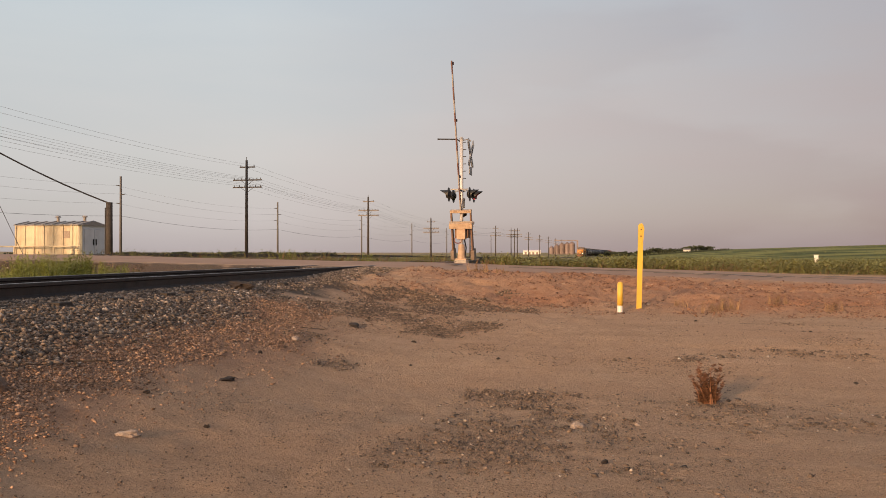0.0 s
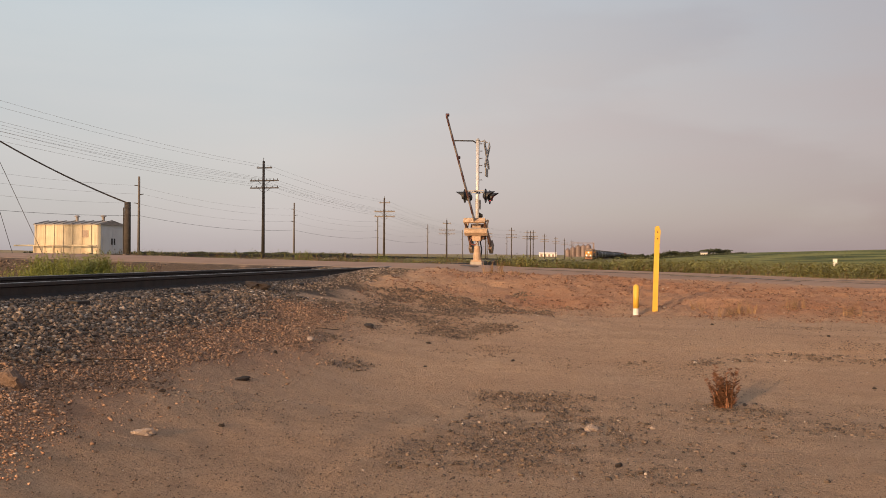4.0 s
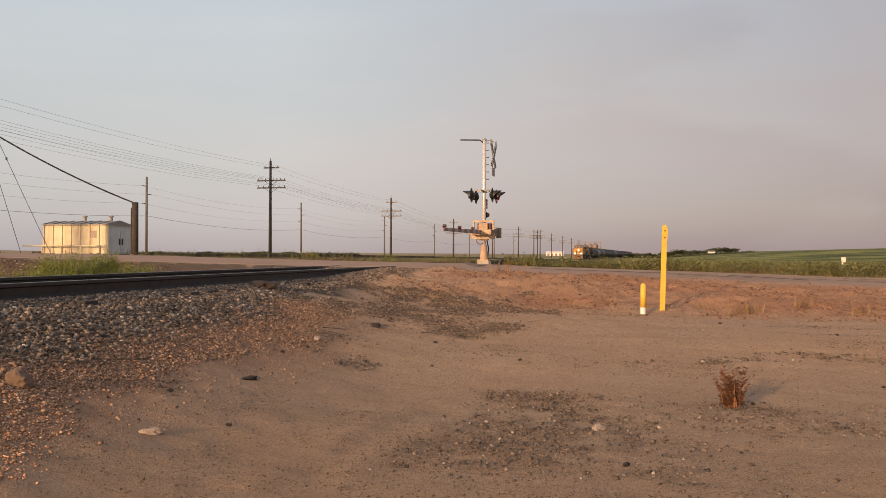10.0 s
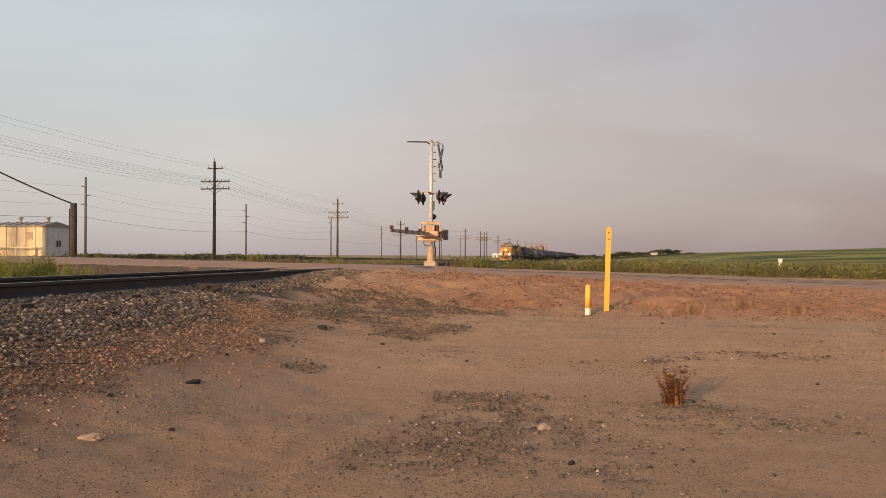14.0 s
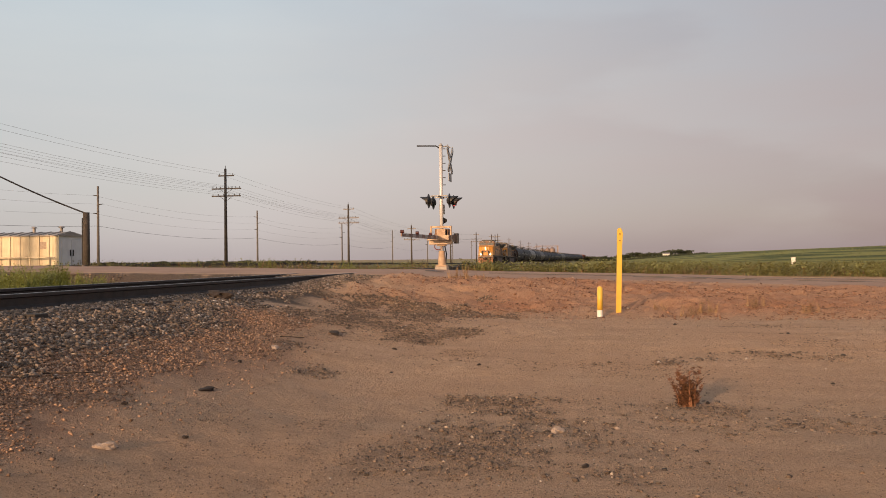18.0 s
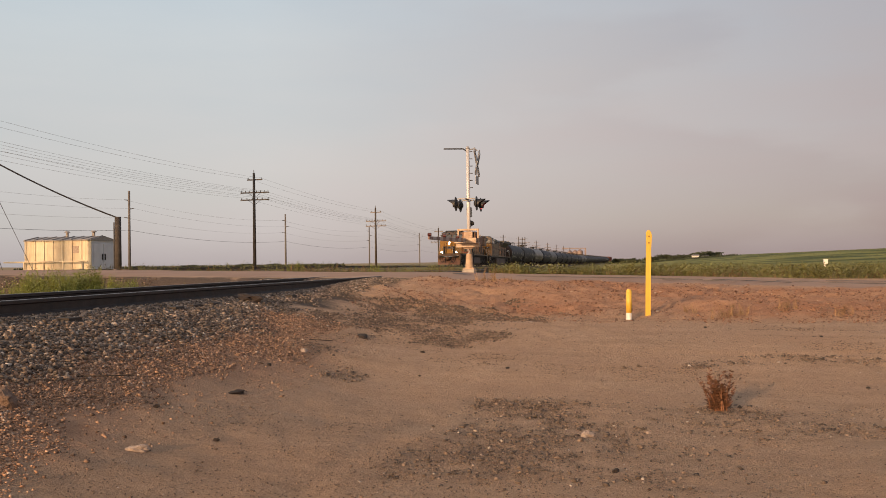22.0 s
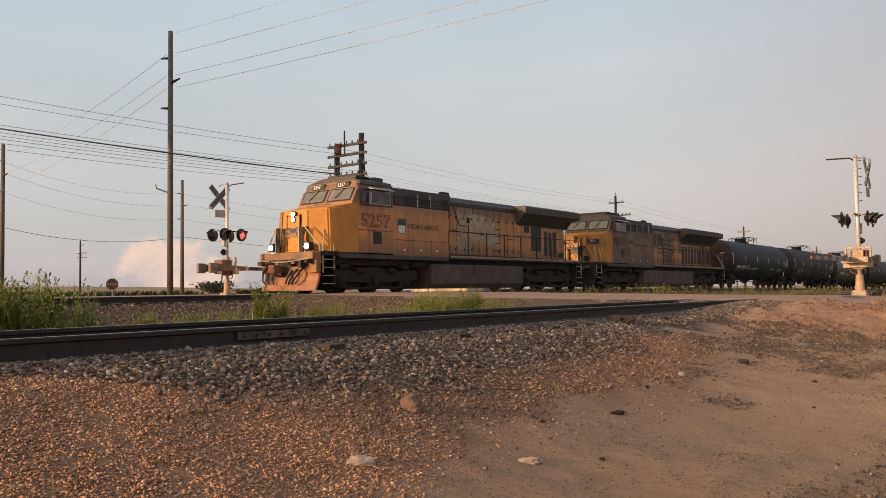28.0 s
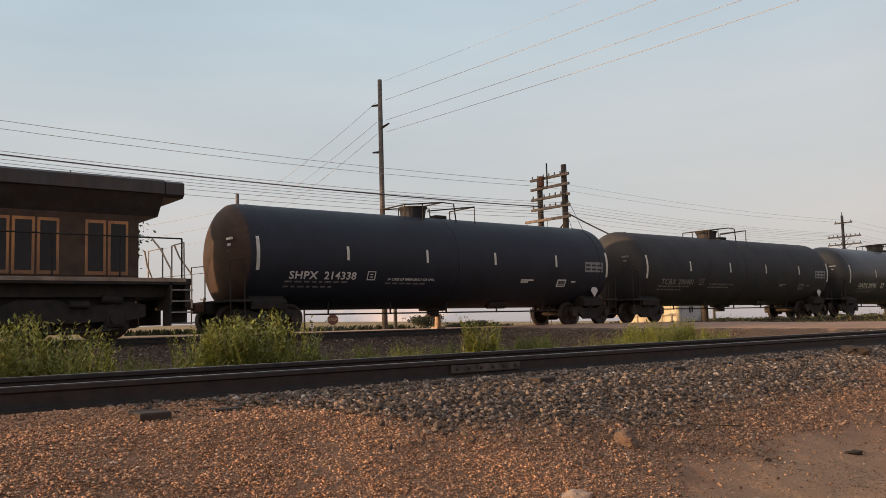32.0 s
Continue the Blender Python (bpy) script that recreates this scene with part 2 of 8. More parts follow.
def stone_mat(name, stops):
    m = mat(name, (0.2, 0.16, 0.13), 0.92, var=0.2, scale=30, bump=0.3)
    nd, ln = m.node_tree.nodes, m.node_tree.links
    g = nd.new("ShaderNodeNewGeometry")
    r = nd.new("ShaderNodeValToRGB")
    e = r.color_ramp.elements
    e[0].position, e[0].color = 0.0, (*stops[0][1], 1)
    e[1].position, e[1].color = 1.0, (*stops[-1][1], 1)
    for p, c in stops[1:-1]:
        e.new(p).color = (*c, 1)
    ln.new(g.outputs["Random Per Island"], r.inputs[0])
    ln.new(r.outputs[0], nd["Principled BSDF"].inputs["Base Color"])
    return m


def ground_material():
    m = bpy.data.materials.new("ground_dirt")
    m.use_nodes = True
    nt = m.node_tree
    nd, ln = nt.nodes, nt.links
    b = nd["Principled BSDF"]
    b.inputs["Roughness"].default_value = 0.95
    b.inputs["Specular IOR Level"].default_value = 0.2
    co = nd.new("ShaderNodeTexCoord")

    def noise_at(scale, detail=6, rough=0.6):
        n = nd.new("ShaderNodeTexNoise")
        n.inputs["Scale"].default_value, n.inputs["Detail"].default_value, n.inputs["Roughness"].default_value = scale, detail, rough
        ln.new(co.outputs["Object"], n.inputs["Vector"])
        return n.outputs[0]

    def rng(src, a, z, lo=0.0, hi=1.0):
        r = nd.new("ShaderNodeMapRange")
        r.inputs[1].default_value, r.inputs[2].default_value, r.inputs[3].default_value, r.inputs[4].default_value = a, z, lo, hi
        ln.new(src, r.inputs[0])
        return r.outputs[0]

    def mixc(f, a, z):
        x = nd.new("ShaderNodeMix")
        x.data_type = "RGBA"
        ln.new(f, x.inputs[0])
        for k, c in ((6, a), (7, z)):
            if isinstance(c, tuple):
                x.inputs[k].default_value = (*c, 1)
            else:
                ln.new(c, x.inputs[k])
        return x.outputs[2]

    def attr(name):
        a = nd.new("ShaderNodeAttribute")
        a.attribute_name = name
        return a.outputs["Fac"]

    def mul(a, z):
        x = nd.new("ShaderNodeMath")
        x.operation = "MULTIPLY"
        ln.new(a, x.inputs[0])
        ln.new(z, x.inputs[1])
        return x.outputs[0]

    fine, mid, big = noise_at(55, 8, 0.7), noise_at(4.0, 8), noise_at(0.45, 5)
    dirt = mixc(rng(mid, 0.3, 0.7), (0.43, 0.292, 0.197), (0.55, 0.39, 0.27))
    dirt = mixc(rng(big, 0.35, 0.65), dirt, (0.475, 0.315, 0.21))
    dirt = mixc(rng(fine, 0.53, 0.68, 0, 0.7), dirt, (0.20, 0.13, 0.088))
    dirt = mixc(rng(noise_at(120, 4), 0.58, 0.70, 0, 0.7), dirt, (0.56, 0.42, 0.31))
    dirt = mixc(rng(noise_at(95, 5, 0.7), 0.575, 0.66, 0, 0.8), dirt, (0.11, 0.07, 0.05))
    dirt = mixc(rng(noise_at(24, 10, 0.85), 0.54, 0.63, 0, 0.6), dirt, (0.16, 0.105, 0.073))
    dirt = mixc(rng(noise_at(31, 9, 0.85), 0.56, 0.66, 0, 0.5), dirt, (0.52, 0.39, 0.29))
    strk = nd.new("ShaderNodeMapping")
    strk.inputs["Rotation"].default_value = (0, 0, radians(-28))
    strk.inputs["Scale"].default_value = (0.35, 2.4, 1)
    ln.new(co.outputs["Object"], strk.inputs[0])
    sn = nd.new("ShaderNodeTexNoise")
    sn.inputs["Scale"].default_value, sn.inputs["Detail"].default_value = 1.5, 9
    ln.new(strk.outputs[0], sn.inputs["Vector"])
    dirt = mixc(rng(sn.outputs[0], 0.54, 0.70, 0, 0.35), dirt, (0.30, 0.20, 0.135))
    dirt = mixc(rng(sn.outputs[0], 0.46, 0.34, 0, 0.4), dirt, (0.52, 0.36, 0.25))
    red = mixc(rng(mid, 0.3, 0.7), (0.36, 0.185, 0.112), (0.46, 0.27, 0.175))
    red = mixc(rng(fine, 0.50, 0.66, 0, 0.7), red, (0.19, 0.09, 0.055))
    # ground under the ballast, darkened to paint shade into gaps between stones
    grav = mixc(rng(fine, 0.35, 0.68), (0.06, 0.046, 0.037), (0.20, 0.148, 0.113))
    gras = mixc(rng(noise_at(0.13, 8), 0.35, 0.65), (0.06, 0.085, 0.022), (0.16, 0.165, 0.05))
    rows = nd.new("ShaderNodeMapping")       # field strips that run across the view
    rows.inputs["Scale"].default_value = (0.010, 0.045, 1)
    ln.new(co.outputs["Object"], rows.inputs[0])
    rn = nd.new("ShaderNodeTexNoise")
    rn.inputs["Scale"].default_value, rn.inputs["Detail"].default_value = 1.0, 7
    ln.new(rows.outputs[0], rn.inputs["Vector"])
    gras = mixc(rng(rn.outputs[0], 0.49, 0.56, 0, 0.8), gras, (0.25, 0.24, 0.075))
    gras = mixc(rng(rn.outputs[0], 0.46, 0.40, 0, 0.8), gras, (0.045, 0.06, 0.02))
    col = mixc(attr("red"), dirt, red)
    patch = rng(mul(attr("gravel"), rng(noise_at(2.3, 9, 0.7), 0.25, 0.6, 0.35, 1.25)), 0.25, 0.75)
    col = mixc(patch, col, grav)
    col = mixc(rng(mul(attr("loose"), rng(noise_at(3.0, 9, 0.7), 0.3, 0.6, 0.5, 1.2)), 0.2, 0.8), col, mixc(rng(fine, 0.35, 0.68), (0.26, 0.152, 0.094), (0.50, 0.31, 0.198)))
    spotm = rng(mul(attr("spot"), rng(noise_at(9.0, 10, 0.8), 0.36, 0.60, 0.1, 1.2)), 0.15, 0.9, 0, 0.5)
    col = mixc(spotm, col, mixc(rng(fine, 0.4, 0.65), (0.09, 0.066, 0.052), (0.24, 0.17, 0.125)))
    col = mixc(attr("grass"), col, gras)
    ln.new(col, b.inputs["Base Color"])
    bp = nd.new("ShaderNodeBump")
    bp.inputs["Strength"].default_value, bp.inputs["Distance"].default_value = 1.0, 0.045
    h = nd.new("ShaderNodeMath")
    h.operation = "ADD"
    ln.new(noise_at(38, 8, 0.75), h.inputs[0])
    ln.new(noise_at(9, 6), h.inputs[1])
    ln.new(h.outputs[0], bp.inputs["Height"])
    ln.new(bp.outputs[0], b.inputs["Normal"])
    return m


M = {
    "ground": ground_material(),
    "road": mat("road_surface", (0.335, 0.215, 0.152), 0.92, var=0.14, scale=1.2, bump=0.5, bscale=30, dirt=(0.25, 0.145, 0.098), dirt_amt=0.7, dirt_scale=0.5),
    "tar": mat("tar", (0.05, 0.042, 0.038), 0.6),
    "rail": mat("rail_steel", (0.032, 0.027, 0.025), 0.6, 0.15, var=0.3, scale=8, bump=0.2, bscale=90, dirt=(0.055, 0.035, 0.027), dirt_amt=0.6, dirt_scale=6),
    "railtop": mat("rail_head", (0.30, 0.26, 0.24), 0.4, 0.9, var=0.2, scale=20),
    "railbright": mat("polished_rail_head", (0.70, 0.68, 0.66), 0.18, 1.0, var=0.1, scale=20),
    "tie": mat("tie_wood", (0.06, 0.047, 0.038), 0.9, var=0.35, scale=6, bump=0.5, bscale=40, rnd=0.25),
    "stone_grey": stone_mat("ballast_stone", ((0, (0.045, 0.036, 0.03)), (0.5, (0.15, 0.116, 0.091)), (0.85, (0.28, 0.212, 0.163)), (0.96, (0.38, 0.30, 0.24)), (1, (0.55, 0.49, 0.43)))),
    "stone_red": stone_mat("gravel_stone", ((0, (0.13, 0.07, 0.043)), (0.5, (0.52, 0.29, 0.168)), (0.9, (0.68, 0.40, 0.24)), (0.985, (0.5, 0.36, 0.26)), (1, (0.66, 0.54, 0.44)))),
    "stone_brown": stone_mat("brown_stone", ((0, (0.09, 0.056, 0.038)), (0.6, (0.31, 0.19, 0.124)), (0.95, (0.44, 0.28, 0.185)), (0.99, (0.36, 0.28, 0.22)), (1, (0.58, 0.5, 0.43)))),
    "stone_dark": stone_mat("dark_stone", ((0, (0.06, 0.045, 0.036)), (0.7, (0.155, 0.113, 0.086)), (0.97, (0.26, 0.19, 0.145)), (1, (0.5, 0.43, 0.37)))),
    "stone_lot": stone_mat("lot_stone", ((0, (0.07, 0.047, 0.034)), (0.6, (0.16, 0.108, 0.077)), (0.97, (0.25, 0.175, 0.128)), (0.99, (0.34, 0.26, 0.2)), (1, (0.58, 0.49, 0.42)))),
    "rock_pale": mat("pale_rock", (0.42, 0.33, 0.27), 0.9, var=0.2, scale=14, bump=0.5, bscale=40),
    "clod": mat("dark_clod", (0.04, 0.029, 0.024), 0.95, var=0.3, scale=14, bump=0.6, bscale=40),
    # sunlight on the noses is put into stronger copies of the body yellow
    "nosepaint": mat("sunlit_nose_yellow", (0.60, 0.255, 0.032), 0.45, var=0.15, scale=1.5, dirt=(0.42, 0.20, 0.06), dirt_amt=0.5, dirt_scale=1.6),
    "nose_b": mat("grimy_sunlit_nose_yellow", (0.56, 0.235, 0.032), 0.5, var=0.2, scale=1.5, dirt=(0.14, 0.075, 0.035), dirt_amt=0.7, dirt_scale=1.3),
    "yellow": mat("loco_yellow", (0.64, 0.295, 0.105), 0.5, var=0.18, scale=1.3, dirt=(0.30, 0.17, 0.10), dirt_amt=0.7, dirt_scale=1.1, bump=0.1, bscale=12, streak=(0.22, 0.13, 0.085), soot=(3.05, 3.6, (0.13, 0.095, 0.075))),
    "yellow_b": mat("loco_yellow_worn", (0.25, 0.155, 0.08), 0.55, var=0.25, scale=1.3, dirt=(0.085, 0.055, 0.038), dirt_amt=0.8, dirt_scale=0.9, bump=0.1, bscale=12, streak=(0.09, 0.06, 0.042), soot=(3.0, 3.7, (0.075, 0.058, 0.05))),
    "locogrey": mat("loco_grey", (0.066, 0.064, 0.066), 0.6, var=0.25, scale=2, dirt=(0.085, 0.06, 0.047), dirt_amt=0.7, streak=(0.04, 0.035, 0.032)),
    "under": mat("underframe", (0.02, 0.018, 0.016), 0.8, var=0.35, scale=3, dirt=(0.052, 0.038, 0.029), dirt_amt=0.7, dirt_scale=2.5),
    "tankfuel": mat("fuel_tank_paint", (0.12, 0.088, 0.078), 0.75, var=0.25, scale=2, dirt=(0.085, 0.06, 0.048), dirt_amt=0.7, dirt_scale=1.6, streak=(0.06, 0.046, 0.04)),
    "redline": mat("red_stripe", (0.17, 0.045, 0.03), 0.5, var=0.2),
    "white": mat("white_paint", (0.74, 0.72, 0.68), 0.5, var=0.1, scale=4),
    "faded": mat("faded_stencil", (0.24, 0.22, 0.20), 0.6, var=0.25, scale=9),
    "reflective": mat("reflector_tape", (0.70, 0.68, 0.6), 0.4, var=0.15, scale=6),
    "black": mat("black_paint", (0.018, 0.018, 0.02), 0.5),
    "tank": mat("tank_black", (0.0125, 0.016, 0.0275), 0.62, var=0.3, scale=1.4, dirt=(0.019, 0.023, 0.031), dirt_amt=0.5, dirt_scale=0.8),
    "tankw": mat("tank_grey", (0.085, 0.085, 0.088), 0.5, var=0.2, scale=1.4, dirt=(0.05, 0.045, 0.04), dirt_amt=0.5),
    "panel": mat("data_panel_paint", (0.26, 0.26, 0.27), 0.6, var=0.15, scale=5),
    "rust": mat("rust_brown", (0.17, 0.075, 0.042), 0.8, var=0.3, scale=3, dirt=(0.07, 0.045, 0.035), dirt_amt=0.6),
    "wheel": mat("wheel_steel", (0.06, 0.045, 0.038), 0.6, 0.5, var=0.3),
    "wheelrim": mat("wheel_tread", (0.45, 0.42, 0.40), 0.35, 0.9),
    "hazyglass": mat("windshield_glass", (0.16, 0.15, 0.13), 0.12, var=0.3, scale=2.0, coat=0.5),
    "glass": mat("window_glass", (0.02, 0.022, 0.026), 0.08, var=0.1, coat=0.5),
    "galv": mat("galvanised", (0.42, 0.41, 0.395), 0.45, 0.35, var=0.1, scale=6, dirt=(0.36, 0.30, 0.25), dirt_amt=0.4),
    "wood": mat("pole_wood", (0.06, 0.05, 0.044), 0.9, var=0.3, scale=5, bump=0.5, bscale=25),
    "woodgrey": mat("arm_wood", (0.21, 0.175, 0.155), 0.9, var=0.25, scale=5),
    "wire": mat("wire", (0.05, 0.045, 0.045), 0.6),
    "wirethin": mat("wire_thin", (0.42, 0.41, 0.41), 0.6),
    "insul": mat("insulator", (0.10, 0.09, 0.085), 0.3),
    "marker": mat("marker_yellow", (0.70, 0.45, 0.06), 0.45, var=0.08, scale=5, dirt=(0.6, 0.4, 0.1), dirt_amt=0.3),
    "cream": mat("shed_cream", (0.70, 0.61, 0.45), 0.6, var=0.08, scale=1.5, dirt=(0.46, 0.35, 0.22), dirt_amt=0.5, dirt_scale=1.2, streak=(0.42, 0.31, 0.19)),
    "shedgrey": mat("shed_grey", (0.60, 0.61, 0.63), 0.6, var=0.08, scale=2),
    "shedroof": mat("shed_roof", (0.30, 0.27, 0.25), 0.6, 0.2, var=0.15, scale=2),
    "leaf": mat("weed_green", (0.20, 0.225, 0.045), 0.7, var=0.35, scale=3, island=0.4),
    "leafdark": mat("leaf_dark", (0.055, 0.078, 0.024), 0.75, var=0.35, scale=3, island=0.45),
    "grassdry": mat("dry_grass", (0.30, 0.19, 0.10), 0.85, var=0.3, scale=3, island=0.4),
    "weedred": mat("rust_weed", (0.20, 0.095, 0.052), 0.85, var=0.3, scale=6, island=0.4),
    "bark": mat("bark", (0.10, 0.08, 0.06), 0.9, var=0.3, scale=6),
    "lens_dark": mat("lens_dark", (0.06, 0.012, 0.01), 0.25),
    "lens_on": mat("lens_lit", (1.0, 0.10, 0.09), 0.4, emit=1.6),
    "headlight": mat("headlight_lit", (1.0, 0.90, 0.70), 0.3, emit=60.0),
    "signred": mat("sign_red", (0.075, 0.028, 0.026), 0.6),
    "bin": mat("grain_bin_steel", (0.22, 0.17, 0.16), 0.6, 0.2, var=0.15, scale=0.3),
    "binwhite": mat("white_siding", (0.75, 0.70, 0.66), 0.6),
    "carred": mat("freight_red", (0.24, 0.07, 0.045), 0.7, var=0.2, scale=0.8, dirt=(0.12, 0.07, 0.05), dirt_amt=0.5),
}


# ---- mesh helpers ----
def B():
    return bmesh.new()


def box(bm, x0, x1, y0, y1, z0, z1, bev=0.0):
    r = bmesh.ops.create_cube(bm, size=1.0, matrix=Matrix.Translation(((x0 + x1) / 2, (y0 + y1) / 2, (z0 + z1) / 2)) @ Matrix.Diagonal((abs(x1 - x0), abs(y1 - y0), abs(z1 - z0), 1)))
    if bev:
        es = {e for v in r["verts"] for e in v.link_edges}
        bmesh.ops.bevel(bm, geom=list(es), offset=bev, segments=2, affect="EDGES", profile=0.5)
    return bm


def cyl(bm, p, q, r, r2=None, seg=12, caps=True):
    p, q = Vector(p), Vector(q)
    d = q - p
    m = Matrix.Translation((p + q) / 2) @ d.to_track_quat("Z", "Y").to_matrix().to_4x4()
    bmesh.ops.create_cone(bm, cap_ends=caps, segments=seg, radius1=r, radius2=r if r2 is None else r2, depth=d.length, matrix=m)
    return bm


def prism(bm, pts, axis, a, z):
    """A closed outline pushed from a to z along x, y or z; pts are the other two coordinates in order."""
    def at(p, k):
        return {"x": (k, p[0], p[1]), "y": (p[0], k, p[1]), "z": (p[0], p[1], k)}[axis]
    v0 = [bm.verts.new(at(p, a)) for p in pts]
    v1 = [bm.verts.new(at(p, z)) for p in pts]
    n = len(pts)
    bm.faces.new(v0)
    bm.faces.new(v1[::-1])
    for i in range(n):
        bm.faces.new((v0[i], v1[i], v1[(i + 1) % n], v0[(i + 1) % n]))
    bmesh.ops.recalc_face_normals(bm, faces=bm.faces[:])
    return bm


def tube(bm, pts, r, seg=6, closed=False):
    """One skin swept along the points."""
    P = [Vector(p) for p in pts]
    n = len(P)
    rows = []
    side = None
    for i, p in enumerate(P):
        a = P[i - 1] if (i or closed) else P[0]
        z = P[(i + 1) % n] if (i < n - 1 or closed) else P[-1]
        d = (z - a).normalized()
        if side is None:
            side = d.orthogonal().normalized()
        side = (side - d * side.dot(d)).normalized()
        up = d.cross(side)
        rows.append([bm.verts.new(p + (side * math.cos(2 * math.pi * k / seg) + up * math.sin(2 * math.pi * k / seg)) * r) for k in range(seg)])
    for i in range(n if closed else n - 1):
        a, z = rows[i], rows[(i + 1) % n]
        for k in range(seg):
            bm.faces.new((a[k], a[(k + 1) % seg], z[(k + 1) % seg], z[k]))
    if not closed:
        bm.faces.new(rows[0][::-1])
        bm.faces.new(rows[-1])
    return bm


def mesh_of(bm, name, material, smooth=False):
    me = bpy.data.meshes.new(name)
    bm.to_mesh(me)
    bm.free()
    me.materials.append(M[material] if isinstance(material, str) else material)
    if smooth:
        me.polygons.foreach_set("use_smooth", [True] * len(me.polygons))
    return me


def part(name, bm, material, parent, label="", smooth=False):
    ob = new(name, mesh_of(bm, name, material, smooth))
    ob.parent = parent
    if label:
        ob["label"] = label
    return ob


def thing(name, label, category, group="", kind="", at=None):
    ob = new(name)
    ob.empty_display_size = 0.2
    if at is not None:
        ob.matrix_basis = at
    return tagged(ob, label, category, group, kind)


def solid(name, bm, material, label, category, group="", kind="", at=None, smooth=False):
    ob = new(name, mesh_of(bm, name, material, smooth))
    if at is not None:
        ob.matrix_basis = at
    return tagged(ob, label, category, group, kind)


def arrays_mesh(name, verts, faces, material):
    """Quick mesh from numpy arrays; faces all with the same corner count."""
    me = bpy.data.meshes.new(name)
    n, k = faces.shape
    me.vertices.add(len(verts))
    me.vertices.foreach_set("co", np.asarray(verts, np.float32).ravel())
    me.loops.add(n * k)
    me.loops.foreach_set("vertex_index", faces.astype(np.int32).ravel())
    me.polygons.add(n)
    me.polygons.foreach_set("loop_start", np.arange(0, n * k, k, dtype=np.int32))
    me.update(calc_edges=True)
    me.validate()
    me.materials.append(M[material])
    return me


def text_mesh(body, size, extrude=0.002, spacing=1.0, bold=0.0):
    c = bpy.data.curves.new("lettering", "FONT")
    c.body, c.size, c.extrude, c.space_character, c.offset = body, size, extrude, spacing, bold
    c.resolution_u = 3
    o = bpy.data.objects.new("lettering", c)
    me = bpy.data.meshes.new_from_object(o)
    bpy.data.objects.remove(o)
    bpy.data.curves.remove(c)
    return me


def lettering(body, size, material, parent, m, spacing=1.0, bold=0.0, wide=1.0, label="", extrude=0.004):
    me = text_mesh(body, size, extrude, spacing, bold)
    me.transform(m @ Matrix.Diagonal((wide, 1, 1, 1)))
    me.materials.clear()
    me.materials.append(M[material])
    ob = new("lettering", me)
    ob.parent = parent
    if label:
        ob["label"] = label
    return ob


# ---- lie of the land ----
def sstep(a, z, t):
    k = np.clip((t - a) / (z - a), 0, 1)
    return k * k * (3 - 2 * k)


def fall(y):
    return -2.1 * (1 - np.exp(-(np.maximum(y - 40.0, 0) / 180.0) ** 1.5))


ROAD_S = (-80, -30, -12, -6, -3, 0, 4, 6, 8.6, 10, 15, 21, 25.5, 30, 60)
ROAD_Z = (0.3, 0.42, 0.55, 0.65, 0.76, 0.85, 0.95, 1.03, 1.06, 1.08, 1.17, 1.28, 1.29, 1.28, 1.22)
BED_S = (-400, -6, 1.5, 2.6, 3.2, 3.8, 4.4, 5.0, 5.6, 6.2, 8.4, 9.2, 10.6, 15.5, 18.5, 21.4, 22.0, 24.2, 25.2, 60, 500)
BED_Z = (0.1, 0.0, 0.0, 0.03, 0.10, 0.22, 0.39, 0.58, 0.77, 0.885, 0.87, 0.76, 0.62, 0.50, 0.55, 1.02, 1.10, 1.10, 1.18, 1.22, 1.15)


# spilled gravel on the lot: middle, half widths, thickness
GRAVEL_SPOTS = (
    (-4.68, 12.0, 0.45, 0.7, 0.85), (-4.5, 15.4, 1.0, 0.8, 0.65), (-3.6, 15.2, 0.9, 0.6, 0.55), (-2.95, 14.6, 0.55, 1.1, 1.0), (-3.9, 13.3, 1.2, 1.5, 0.75), (-1.7, 15.0, 0.7, 0.8, 0.55),
    (-2.77, 11.8, 0.36, 0.55, 1.1), (-2.24, 12.7, 0.36, 0.55, 0.95), (-4.03, 9.95, 0.36, 0.42, 0.8), (-3.33, 9.05, 0.34, 0.42, 0.8), (-1.0, 7.6, 0.7, 1.0, 0.85),
    (-0.75, 6.3, 0.7, 0.8, 0.8), (-1.35, 5.6, 0.6, 0.7, 0.6), (-1.49, 8.3, 0.28, 0.22, 0.8), (-2.33, 16.6, 0.4, 0.35, 0.8), (1.1, 10.75, 0.5, 0.22, 0.8), (0.64, 10.45, 0.25, 0.16, 0.7),
    (-0.12, 10.3, 0.2, 0.14, 0.7), (2.3, 11.1, 1.2, 0.35, 0.65), (0.5, 7.6, 1.0, 0.8, 0.6), (1.7, 7.5, 0.9, 0.8, 0.5), (0.3, 5.6, 0.8, 0.8, 0.55))


def spill(x, y):
    """How thick the spilled gravel lies, 0 to 1, in ragged patches."""
    s = sum(k * np.exp(-((x - cx) / rx) ** 2 - ((y - cy) / ry) ** 2) for cx, cy, rx, ry, k in GRAVEL_SPOTS)
    n = 0.5 + 0.6 * hash_noise(x * 2.2, y * 2.2, 31) + 0.5 * hash_noise(x * 5.5, y * 5.5, 32) + 0.35 * hash_noise(x * 13, y * 13, 33)
    return sstep(0.12, 0.95, np.clip(s, 0, 1.1) * (0.15 + 1.5 * n))


